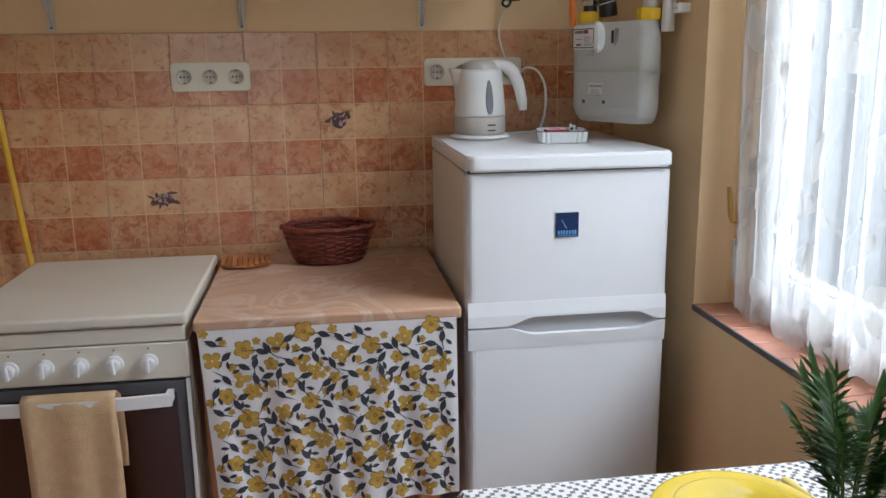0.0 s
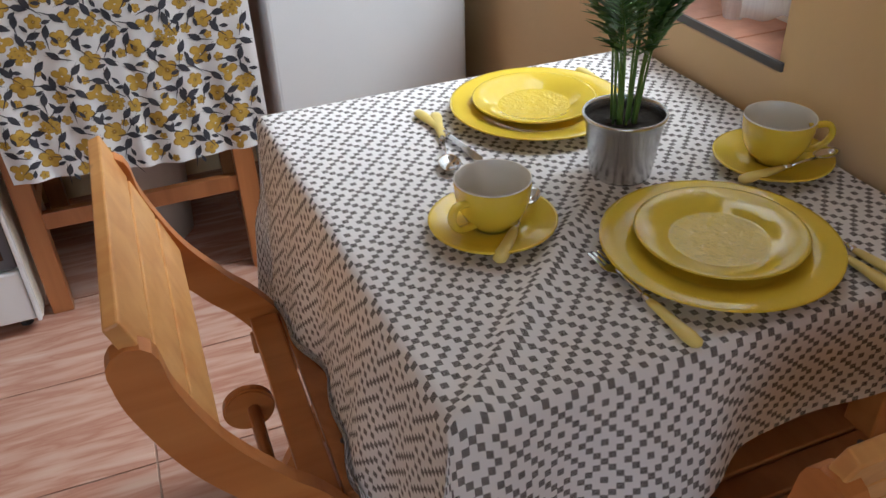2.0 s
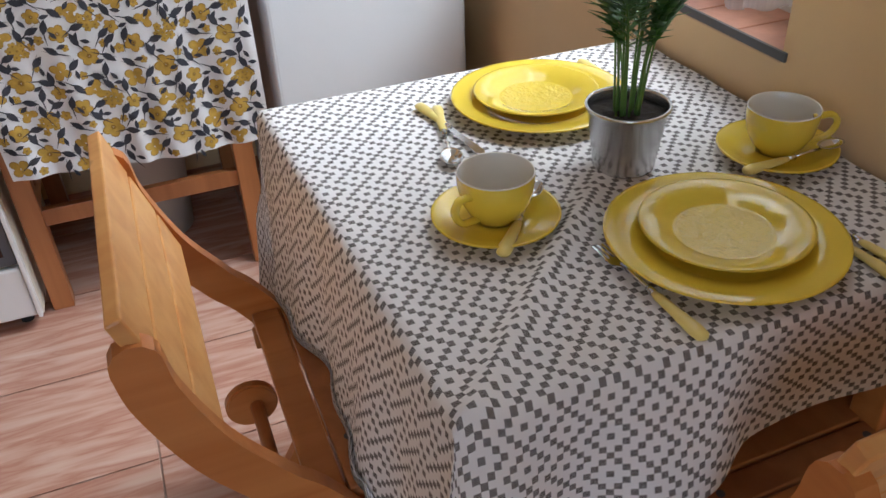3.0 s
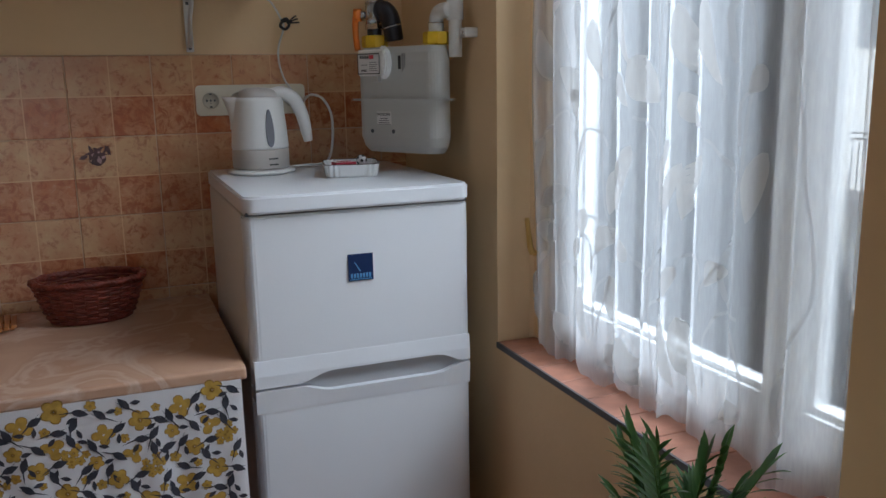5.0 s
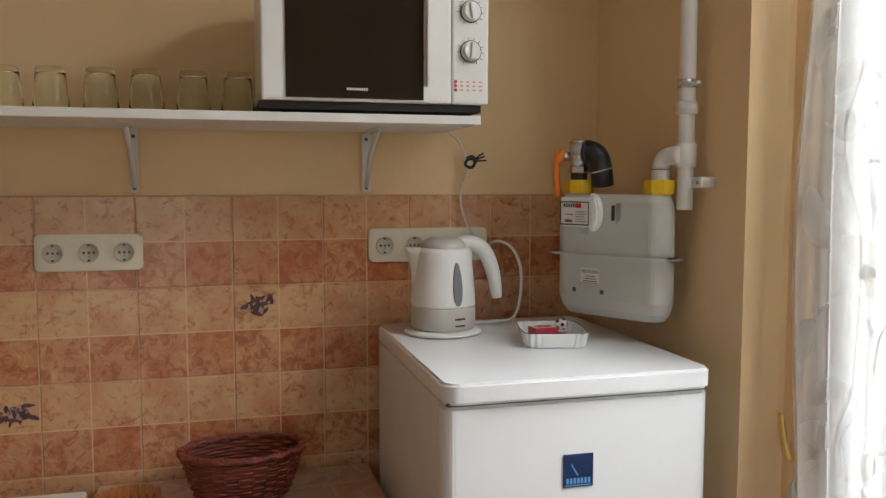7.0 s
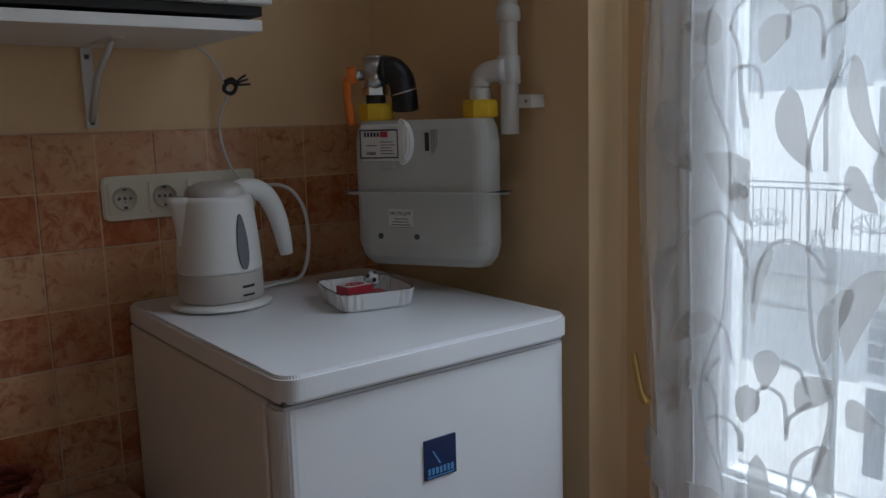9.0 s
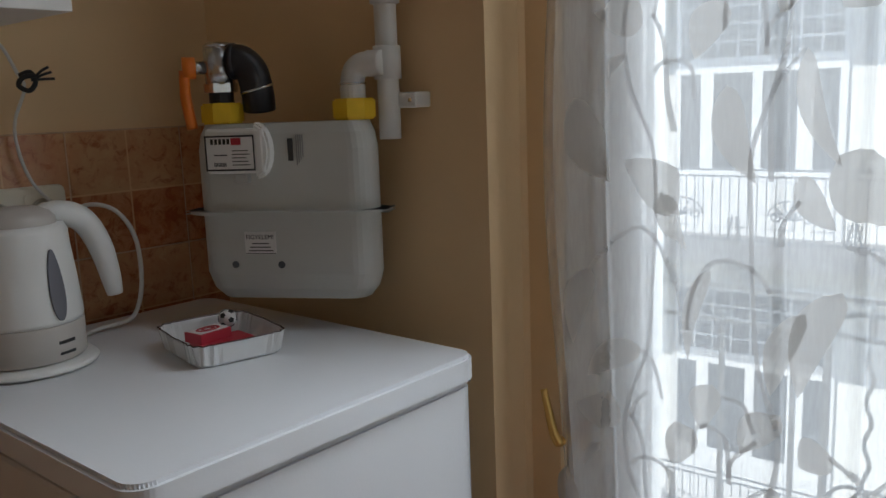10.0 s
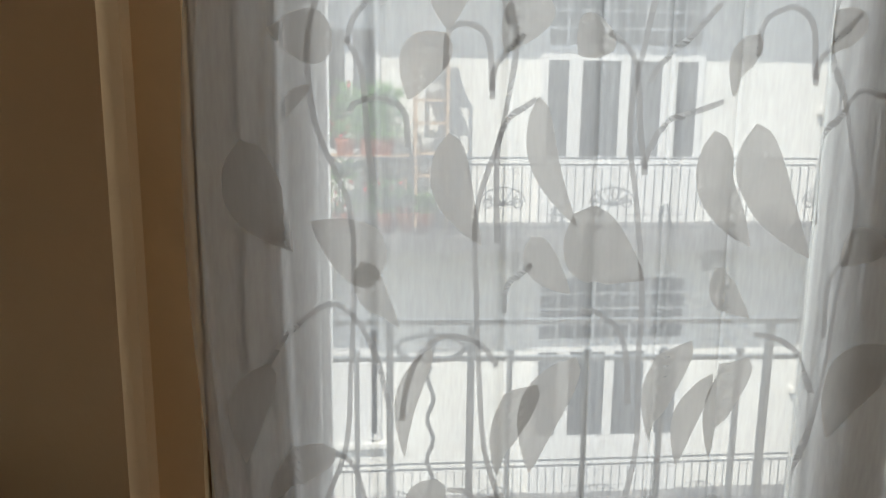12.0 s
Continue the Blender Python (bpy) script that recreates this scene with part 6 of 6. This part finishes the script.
def curtain():
    bm = bmesh.new()
    ny, nz = 300, 46
    rows = []
    for j in range(nz + 1):
        f = (j / nz) ** 1.5
        row = []
        for i in range(ny + 1):
            y = CY0 + (CY1 - CY0) * i / ny
            z = hem(y) + (CZ1 - hem(y)) * f
            edge = 0.018 * math.sin(z * 5.2) * max(0.0, (y - 1.80) / 0.142)
            row.append(bm.verts.new((fold(y, z), y + edge, z)))
        rows.append(row)
    for a, b in zip(rows, rows[1:]):
        for i in range(ny):
            bm.faces.new((a[i], a[i + 1], b[i + 1], b[i]))
    t = new("voile_curtain", mesh_from(bm, "voile_curtain", M_VOILE, True))
    tagged(t, "sheer white voile curtain with woven grey leaves at the window", "curtain")
    # leaves: place in y and z, length, width, the way the tip points (0 towards -y, 90 up)
    upper = [(1.834, 1.690, 0.063, 0.043, 162), (1.870, 1.533, 0.121, 0.048, -67), (1.792, 1.473, 0.092, 0.051, 137), (1.755, 1.428, 0.079, 0.027, -60), (1.708, 1.665, 0.073, 0.039, -120), (1.667, 1.540, 0.119, 0.035, -73), (1.607, 1.706, 0.066, 0.037, -129), (1.538, 1.692, 0.044, 0.040, -142), (1.571, 1.570, 0.136, 0.025, -72), (1.512, 1.479, 0.108, 0.060, -42)]
    middle = [(1.385, 1.542, 0.130, 0.040, -67), (1.329, 1.540, 0.152, 0.040, -65), (1.380, 1.670, 0.065, 0.025, -112), (1.273, 1.704, 0.053, 0.032, -129), (1.230, 1.473, 0.053, 0.035, -147), (1.219, 1.312, 0.123, 0.048, -115), (1.567, 1.290, 0.140, 0.040, -109), (1.605, 1.271, 0.115, 0.030, -110), (1.409, 1.286, 0.107, 0.025, -109)]
    lower = [(1.368, 1.297, 0.117, 0.033, -109), (1.715, 1.308, 0.124, 0.021, -103), (1.886, 1.300, 0.111, 0.035, -104), (1.841, 1.224, 0.083, 0.035, -145), (1.701, 1.188, 0.063, 0.035, -101), (1.375, 1.429, 0.071, 0.028, -52), (1.575, 1.461, 0.072, 0.030, -55), (1.840, 1.627, 0.044, 0.012, -126), (1.437, 1.317, 0.124, 0.027, -106)]
    bm = bmesh.new()

    def leaf(y, z, L, w, ang):
        a = radians(ang)
        d = (-math.cos(a), math.sin(a))
        n = (-d[1], d[0])
        prev = None
        for k in range(13):
            u = k / 12
            ww = w * 0.5 * (math.sin(math.pi * u ** 0.72)) ** 0.8 if 0 < u < 1 else 0.0003
            bend = 0.10 * L * math.sin(math.pi * u)
            row = []
            for m in range(7):
                s = -1 + m / 3
                yy = y + d[0] * L * (u - 0.5) + n[0] * (ww * s + bend)
                zz = z + d[1] * L * (u - 0.5) + n[1] * (ww * s + bend)
                row.append((yy, zz))
            if prev:
                for m in range(6):
                    q = [prev[m], prev[m + 1], row[m + 1], row[m]]
                    if all(CY0 + 0.003 < p[0] < CY1 - 0.002 and CZ0 + 0.03 < p[1] < CZ1 for p in q):
                        bm.faces.new([bm.verts.new((fold(*p) - 0.0034, p[0], p[1])) for p in q])
            prev = row
    shifts = ((0.0, 0.0, 1), (0.03, -0.545, 1), (-0.02, 0.545, 1), (0.02, 1.09, 1))
    for dy, dz, sg in shifts:
        for y, z, L, w, an in upper + middle + lower:
            leaf(y + dy, z + dz, L * 1.04, w * 1.22, an)
    bmesh.ops.remove_doubles(bm, verts=bm.verts, dist=0.00005)
    tagged(part("woven_leaf", bm, M_VLEAF, t, "dense woven grey leaves", smooth=True), kind="stuff")
    bm = bmesh.new()

    def stem(pts, w):
        c = spline([(0, p[0], p[1]) for p in pts], 10)
        for i in range(len(c) - 1):
            d = (c[i + 1] - c[i])
            if d.length < 1e-6:
                continue
            n = Vector((0, -d.z, d.y)).normalized() * w / 2
            q = [c[i] - n, c[i] + n, c[i + 1] + n, c[i + 1] - n]
            if all(CY0 + 0.003 < p.y < CY1 - 0.002 and CZ0 + 0.02 < p.z < CZ1 for p in q):
                bm.faces.new([bm.verts.new((fold(p.y, p.z) - 0.0028, p.y, p.z)) for p in q])
    vines_a = [[(1.786, 1.618), (1.781, 1.627), (1.762, 1.633), (1.739, 1.629), (1.729, 1.615), (1.727, 1.584)],
               [(1.641, 1.642), (1.645, 1.689), (1.657, 1.704), (1.674, 1.707), (1.687, 1.697), (1.689, 1.664)],
               [(1.641, 1.633), (1.639, 1.664), (1.628, 1.678), (1.609, 1.698)],
               [(1.632, 1.483), (1.634, 1.576), (1.623, 1.611), (1.595, 1.635)],
               [(1.476, 1.562), (1.474, 1.580), (1.455, 1.612), (1.403, 1.634)],
               [(1.476, 1.556), (1.483, 1.603), (1.492, 1.672), (1.520, 1.702)],
               [(1.476, 1.652), (1.468, 1.669), (1.443, 1.695), (1.414, 1.731)]]
    vines_b = [[(1.366, 1.679), (1.365, 1.710), (1.349, 1.725), (1.332, 1.727), (1.316, 1.708), (1.310, 1.657)],
               [(1.309, 1.651), (1.306, 1.677), (1.287, 1.694), (1.260, 1.725)],
               [(1.284, 1.502), (1.291, 1.581), (1.272, 1.619), (1.251, 1.646), (1.223, 1.640)],
               [(1.878, 1.347), (1.853, 1.385), (1.817, 1.413), (1.793, 1.410), (1.766, 1.372), (1.745, 1.294)],
               [(1.732, 1.287), (1.727, 1.327), (1.712, 1.365), (1.684, 1.384), (1.647, 1.371), (1.628, 1.345)]]
    vines_c = [[(1.479, 1.298), (1.486, 1.363), (1.506, 1.396), (1.541, 1.412)],
               [(1.270, 1.309), (1.287, 1.349), (1.315, 1.375), (1.345, 1.382)],
               [(1.621, 1.403), (1.618, 1.434), (1.595, 1.462)],
               [(1.789, 1.693), (1.773, 1.657), (1.768, 1.589), (1.761, 1.543)],
               [(1.789, 1.687), (1.781, 1.712), (1.764, 1.731)],
               [(1.264, 1.375), (1.265, 1.439), (1.248, 1.462)],
               [(1.807, 1.245), (1.786, 1.228), (1.771, 1.180)],
               [(1.682, 1.206), (1.657, 1.198), (1.643, 1.163)]]
    for dy, dz, sg in shifts:
        for v in vines_a + vines_b + vines_c:
            stem([(p[0] + dy, p[1] + dz) for p in v], 0.0062)
    # long winding stems from the hem to the rod
    for y, ph, sway in ((1.262, 0.4, 0.020), (1.478, 2.0, 0.012), (1.640, 4.1, 0.018), (1.800, 1.2, 0.022), (1.120, 3.0, 0.024)):
        stem([(y + sway * math.sin(z * 11.5 + ph) + 0.4 * sway * math.sin(z * 23 + ph), z) for z in [0.89 + 0.09 * k for k in range(21)]], 0.0058)
    bmesh.ops.remove_doubles(bm, verts=bm.verts, dist=0.00005)
    tagged(part("woven_stem", bm, M_VSTEM, t, "dense woven grey stems"), kind="stuff")
    rod = thing("curtain_rod", "thin white curtain rod at the top of the recess", "curtain rod", (0, 0, 0))
    part("rod", tube([(CX, WIN_Y0 + 0.0005, CZ1 + 0.004), (CX, WIN_Y1 + 0.01, CZ1 + 0.004)], 0.006, 10), M_WHITEPIPE, rod, smooth=True)


curtain()
# ---- outside: own balcony rail and the house across the yard ----
def near_rail():
    X = 1.75
    t = thing("balcony_railing", "dark wrought iron railing with ball finials outside the window", "railing", (0, -0.107, -0.032))
    for z, h in ((1.218, 0.011), (1.142, 0.009)):
        part("rail", box(X - 0.006, X + 0.006, 0.3, 2.35, z - h / 2, z + h / 2, 0.001), M_IRON, t)
    part("rail", box(X - 0.006, X + 0.006, 0.3, 2.35, 0.30, 0.312, 0.001), M_IRON, t)
    ys = [1.922 + 0.151, 1.922, 1.621, 1.466, 1.312, 1.158, 1.004, 0.85, 0.70, 0.55, 0.40]
    for y in ys:
        p = part("post", box(X - 0.005, X + 0.005, y - 0.005, y + 0.005, 0.312, 1.1375), M_IRON, t)
        f = bmesh.new()
        bmesh.ops.create_uvsphere(f, u_segments=12, v_segments=8, radius=0.0085)
        part("finial", f, M_IRON, p, at=pose(X, y, 1.155), smooth=True)
    for y in (1.857, 1.698, 1.10, 0.95):
        part("thick_post", box(X - 0.007, X + 0.007, y - 0.007, y + 0.007, 0.30, 1.212, 0.001), M_IRON, t)
    oval = [(X, 1.777 + 0.066 * math.cos(a), 1.165 + 0.026 * math.sin(a)) for a in [2 * math.pi * k / 28 for k in range(29)]]
    part("oval_ring", tube(oval, 0.0052, 8), M_IRON, t, smooth=True)
    part("drop_knob", tube([(X, 1.777, 1.205), (X, 1.777, 1.170), (X, 1.777, 1.14)], 0.006, 8, radii=[0.004, 0.010, 0.004]), M_IRON, t, smooth=True)
    wav = [(X, 1.777 + 0.006 * math.sin(k * 0.9), 1.125 - 0.0125 * k) for k in range(30)]
    part("twisted_bar", tube(wav, 0.0045, 8), M_IRON, t, smooth=True)
    sc = bmesh.new()
    for cy in (1.777, 1.47, 1.32, 1.16):
        for s in (-1, 1):
            pts = []
            for k in range(26):
                a = k / 25 * 2.6 * math.pi
                r = 0.052 * (1 - k / 30)
                pts.append((X - 0.012, cy + s * (0.035 + r * math.cos(a) - 0.02), 0.80 + 0.85 * r * math.sin(a)))
            tube(pts, 0.0042, 6, bm=sc)
    part("scrolls", sc, M_IRON, t, "iron scrollwork", smooth=True)
    part("mounting_bar", box(WALL_X + 0.36, X, 2.30, 2.31, 1.21, 1.222), M_IRON, t)
    part("mounting_bar", box(WALL_X + 0.36, X, 0.32, 0.33, 1.21, 1.222), M_IRON, t)
    slab = structure("balcony_slab", box(WALL_X + 0.345, X + 0.08, 0.25, 2.45, 0.12, 0.262), M_OUTGREY, label="grey concrete balcony slab")


near_rail()

FX, RX, FLOOR_H, ZF = 12.0, 11.0, 4.24, -0.43
# the house across stands very slightly turned: its long side runs away to the south
ACROSS = Matrix.Translation((11.0, -0.87, 0)) @ Matrix.Rotation(radians(2), 4, "Z") @ Matrix.Translation((-11.0, 0, 0))


def across(ob):
    ob.matrix_basis = ACROSS @ ob.matrix_basis
    return ob


yard = structure("ground", box(1.35, 40, -30, 30, -8.6, -8.4), M_OUTGREY, label="grey paved courtyard ground")


def opposite_window(parent, y0, y1, z0, z1, leaves=2, transom=True):
    w = new("far_window")
    w.parent = parent
    part("frame", box(FX - 0.03, FX + 0.04, y0, y1, z0, z1, 0.004), M_OUTFRAME, w)
    n = leaves
    mid = z0 + (z1 - z0) * (0.72 if transom else 1.0)
    pw = (y1 - y0) / n
    for i in range(n):
        a, b = y0 + i * pw + 0.07, y0 + (i + 1) * pw - 0.05
        part("pane", box(FX - 0.045, FX - 0.031, a, b, z0 + 0.12, mid - 0.06), M_OUTGLASS, w)
    return w


def opposite_house():
    t = thing("apartment_house", "pale rendered courtyard house with long iron balconies", "house", (0, 0, 0))
    across(t)
    # Top storey and roof are unseen, added to brighten reflections in the plates.
    part("wall", box(FX, FX + 0.6, -12, 26, -8.4, 11.2), M_OUTWALL, t, "pale cream rendered wall")
    part("roof", box(FX - 0.5, FX + 3, -12, 26, 11.2, 11.4), M_TERRA, t)
    for fl in (-2, -1, 0, 1, 2):
        zf = ZF + FLOOR_H * fl
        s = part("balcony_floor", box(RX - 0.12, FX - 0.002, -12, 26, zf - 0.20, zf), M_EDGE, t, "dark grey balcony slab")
        for k in range(13):
            y = -10.6 + 2.85 * k
            part("bracket", prism([(FX - 0.003, zf - 0.22), (RX + 0.1, zf - 0.22), (RX + 0.15, zf - 0.32), (FX - 0.003, zf - 0.75)], -0.09, 0.09,
                                  m=Matrix(((1, 0, 0, 0), (0, 0, 1, y), (0, 1, 0, 0), (0, 0, 0, 1)))), M_OUTGREY, t)
        # french doors with side lights and a barred transom
        for yc in (-0.61, -8.0, 6.4, 13.4, 20.4):
            d = new("far_door")
            d.parent = t
            part("frame", box(FX - 0.05, FX + 0.02, yc - 1.17, yc + 1.17, zf, zf + 3.55, 0.005), M_OUTFRAME, d)
            for a, b in ((-1.06, -0.77), (-0.54, -0.09), (0.06, 0.59), (0.79, 1.07)):
                part("pane", box(FX - 0.065, FX - 0.051, yc + a, yc + b, zf + 0.97, zf + 2.28), M_OUTGLASS, d)
                part("lower_panel", box(FX - 0.062, FX - 0.051, yc + a, yc + b, zf + 0.12, zf + 0.85, 0.004), M_OUTFRAME, d)
            for i in range(8):
                for j in range(4):
                    a = yc - 1.09 + i * 0.275
                    part("pane", box(FX - 0.065, FX - 0.051, a, a + 0.232, zf + 2.50 + j * 0.235, zf + 2.50 + j * 0.235 + 0.195), M_OUTGLASS, d)
        for y0, y1, z0 in ((-4.55, -3.58, zf + 1.67), (2.79, 3.62, zf + 0.95), (9.6, 10.5, zf + 1.0), (16.6, 17.5, zf + 1.0)):
            opposite_window(t, y0, y1, z0, zf + 3.4, 2, True)
            part("far_sill", box(FX - 0.12, FX - 0.001, y0 - 0.08, y1 + 0.08, z0 - 0.10, z0 - 0.03), M_OUTWALL, t)
    # closed white shutter on the floor below
    zf = ZF - FLOOR_H
    for k in range(30):
        part("shutter_slat", box(FX - 0.075, FX - 0.055, 2.93, 3.55, zf + 0.90 + k * 0.078, zf + 0.968 + k * 0.078), M_WFRAME, t)


opposite_house()


def far_railing(fl):
    zf = ZF + FLOOR_H * fl
    t = thing("far_balcony_railing", "thin iron balcony railing with fan ornaments across the yard", "railing", (0, 0, zf), 0, "far railings")
    across(t)
    for z in (1.01, 0.925, 0.09):
        part("rail", box(RX - 0.012, RX + 0.012, -8, 14, z, z + 0.022), M_IRON, t)
    ys = [-8 + 0.118 * k for k in range(186)]
    bal = box(RX - 0.006, RX + 0.006, -0.006, 0.006, 0.11, 0.925)
    me = mesh_from(bal, "baluster", M_IRON)
    for y in ys:
        o = new("baluster", me)
        o.parent = t
        o.matrix_basis = pose(0, y, 0)
    for k in range(13):
        y = 0.485 + 1.46 * (k - 5)
        b = bmesh.new()
        for s in (-1, 1):
            tube([(RX - 0.02, y + s * 0.10, 0.10), (RX - 0.02, y + s * 0.06, 0.25), (RX - 0.02, y + s * 0.02, 0.42)], 0.012, 5, bm=b)
            for zc in (0.16, 0.26, 0.34):
                tube([(RX - 0.02, y + s * (0.05 + 0.035 * math.cos(a)) , zc + 0.035 * math.sin(a)) for a in [2 * math.pi * q / 8 for q in range(9)]], 0.009, 4, bm=b)
        part("foot_ornament", b, M_IRON, t)
        yc = y + 0.73
        b = bmesh.new()
        for q in range(7):
            a = radians(15 + 25 * q)
            tube([(RX - 0.02, yc, 0.40), (RX - 0.02, yc + 0.16 * math.cos(a), 0.40 + 0.12 * math.sin(a)), (RX - 0.02, yc + 0.27 * math.cos(a) , 0.42 + 0.20 * math.sin(a))], 0.010, 4, bm=b)
        for s in (-1, 1):
            tube([(RX - 0.02, yc + s * (0.20 + 0.06 * math.cos(a)), 0.43 + 0.06 * math.sin(a)) for a in [2 * math.pi * q / 10 for q in range(11)]], 0.010, 4, bm=b)
        arch = [(RX - 0.02, yc + 0.30 * math.cos(a), 0.44 + 0.20 * math.sin(a)) for a in [math.pi * q / 12 for q in range(13)]]
        tube(arch, 0.010, 4, bm=b)
        part("fan_ornament", b, M_IRON, t)
    return t


far_railing(0)
far_railing(-1)


def far_plant(x, y, z, r, h, flowers, seed, long=False):
    t = thing("balcony_plant", "leafy green potted plant on the balcony across", "plant", (x, y, z), 0, "balcony plants")
    across(t)
    part("pot", lathe([(0, 0), (0.10, 0), (0.14, 0.22), (0.15, 0.24), (0.13, 0.24), (0.12, 0.20), (0, 0.20)], 16), M_TERRA, t, "terracotta pot", smooth=True)
    rng = random.Random(seed)
    bm = bmesh.new()
    fl = bmesh.new()
    for k in range(330):
        a, el = rng.uniform(0, 6.28), rng.uniform(-0.2, 1.5)
        rr = r * rng.uniform(0.2, 1) ** 0.6
        c = Vector((rr * math.cos(a) * math.cos(el), rr * math.sin(a) * math.cos(el), 0.24 + h * 0.4 + h * 0.6 * rng.uniform(-0.6, 1)))
        d = Vector((rng.uniform(-1, 1), rng.uniform(-1, 1), rng.uniform(-0.5, 1))).normalized()
        n = d.orthogonal().normalized()
        L, w = (0.32, 0.013) if long else (0.07, 0.024)
        tgt = fl if (flowers and k % 9 == 0) else bm
        tgt.faces.new([tgt.verts.new(c + v) for v in (-d * L / 2, n * w, d * L / 2, -n * w)])
    tagged(part("foliage", bm, M_FOL, t), kind="stuff")
    part("stalk", tube([(0, 0, 0.19), (0.01, 0, 0.24 + h * 0.5)], 0.015, 6), M_STEM, t)
    if flowers:
        tagged(part("blossoms", fl, M_FLOWER, t, "red blossoms"), kind="stuff")
    else:
        fl.free()


for i, (y, z, r, h, fw, lg) in enumerate([(3.30, ZF, 0.34, 0.75, True, False), (2.72, ZF, 0.30, 0.45, True, False), (2.20, ZF, 0.20, 0.25, False, False), (2.46, ZF, 0.18, 0.3, True, False),
                                          (2.95, 0.56, 0.27, 0.6, False, True), (2.74, 0.56, 0.30, 0.7, False, True), (3.26, 0.56, 0.25, 0.75, True, False)]):
    far_plant(11.45, y, z, r, h, fw, 30 + i, lg)
st = thing("plant_stand", "wooden shelf stand with pots on the balcony across", "shelf", (11.55, 2.12, ZF))
across(st)
for s in (-0.21, 0.21):
    for xx in (-0.15, 0.15):
        part("upright", box(xx - 0.02, xx + 0.02, s - 0.02, s + 0.02, 0, 2.6), M_STANDW, st)
for z in (0.3, 0.72, 1.02, 1.42, 1.72, 2.2, 2.58):
    part("shelf_board", box(-0.17, 0.17, -0.20, 0.20, z, z + 0.025), M_STANDW, st)
for i, (dy, z) in enumerate([(-0.06, 0.749), (0.05, 1.049), (-0.04, 1.749), (0.04, 2.229)]):
    o = thing("flower_pot", "small grey flower pot on the wooden stand", "pot", (11.55, 2.12 + dy, ZF + z - 0.004), 0, "pots on the stand")
    across(o)
    part("pot", lathe([(0, 0), (0.09, 0), (0.12, 0.20), (0.10, 0.20), (0.08, 0.02), (0, 0.02)], 16), M_OUTGREY, o, smooth=True)
ts = thing("plant_table", "wooden stand carrying long-leaved plants across the yard", "stand", (11.45, 2.97, ZF))
across(ts)
part("tabletop", box(-0.2, 0.2, -0.55, 0.55, 0.985, 1.015), M_STANDW, ts)
for s in (-0.5, 0.5):
    part("leg", box(-0.02, 0.02, s - 0.02, s + 0.02, 0, 0.985), M_STANDW, ts)
# ---- tiles, last ----
def laid(name, me, parent, m):
    o = new(name, me)
    o.parent = parent
    o.matrix_basis = m
    return o


PT = 0.215
whole_tile = mesh_from(box(-PT / 2 + 0.0016, PT / 2 - 0.0016, 0, 0.008, -PT / 2 + 0.0016, PT / 2 - 0.0016, 0.0014, 1), "tile", M_TILE)
end_w = WALL_X - (0.05 + 4 * PT)
end_tile = mesh_from(box(-PT / 2 + 0.0016, -PT / 2 + end_w - 0.001, 0, 0.008, -PT / 2 + 0.0016, PT / 2 - 0.0016, 0.0014, 1), "tile_cut", M_TILE)
back = structure("splashback", box(-1.24, WALL_X - 0.001, WALL_Y + 0.0022, WALL_Y + 0.0078, 0.26, 1.566), M_GROUT, label="terracotta glazed tile splashback on the kitchen wall")
for i in range(-6, 5):
    for j in range(6):
        me = end_tile if i == 4 else whole_tile
        laid("tile", me, back, pose(0.05 + (i + 0.5) * PT, WALL_Y, 1.565 - (j + 0.5) * PT))
M_DECOR = material("brown_flower_print", (0.075, 0.03, 0.03), 0.35, 0, 60, 0.4)
M_DECOR2 = material("mauve_flower_print", (0.42, 0.25, 0.24), 0.35, 0, 60, 0.4)
for cx, cz in ((0.111, 1.298), (-0.428, 1.076)):
    rng = random.Random(int(cx * 1000) + 9)
    b1, b2 = bmesh.new(), bmesh.new()
    for k in range(30):
        a, r = rng.uniform(0, 6.28), rng.uniform(0.002, 0.042)
        leaf2d(b1, cx + 1.05 * r * math.cos(a), cz + 0.6 * r * math.sin(a), rng.uniform(0.018, 0.036), rng.uniform(0.006, 0.013), rng.uniform(0, 6.28), WALL_Y - 0.0006 - 0.00004 * k)
    for k in range(5):
        a = 1.256 * k
        leaf2d(b2, cx + 0.012 * math.cos(a), cz + 0.010 * math.sin(a), 0.020, 0.013, a, WALL_Y - 0.0014 - 0.00004 * k)
    d = new("tile_decor", mesh_from(b1, "tile_decor", M_DECOR))
    d.parent = back
    e = new("tile_decor_petals", mesh_from(b2, "tile_decor_petals", M_DECOR2))
    e.parent = back

FT = 0.343
floor_tile = mesh_from(box(-FT / 2 + 0.002, FT / 2 - 0.002, -FT / 2 + 0.002, FT / 2 - 0.002, -0.004, 0.0, 0.001, 1), "floor_tile", M_FLOOR)
for i in range(-6, 3):
    for j in range(-8, 4):
        x, y = -0.057 + (i + 0.5) * FT, 1.394 + (j + 0.5) * FT
        if x - FT / 2 > X0 - 0.1 and x + FT / 2 < WALL_X + 0.3 and y + FT / 2 < WALL_Y + 0.2:
            laid("floor_tile", floor_tile, floor_ob, pose(x, y, 0))

M_SILLT = material("sill_terracotta", (0.44, 0.20, 0.13), 0.35, 0, 16, 0.25, 0.2, 60)
n = 10
sw = (WIN_Y1 - 0.003 - WIN_Y0) / n
sill_tile = mesh_from(box(WALL_X - 0.002, 1.124, -sw / 2 + 0.0014, sw / 2 - 0.0014, SILL - 0.006, SILL, 0.001, 1), "sill_tile", M_SILLT)
for k in range(n):
    laid("sill_tile", sill_tile, sill, pose(0, WIN_Y0 + (k + 0.5) * sw, 0))
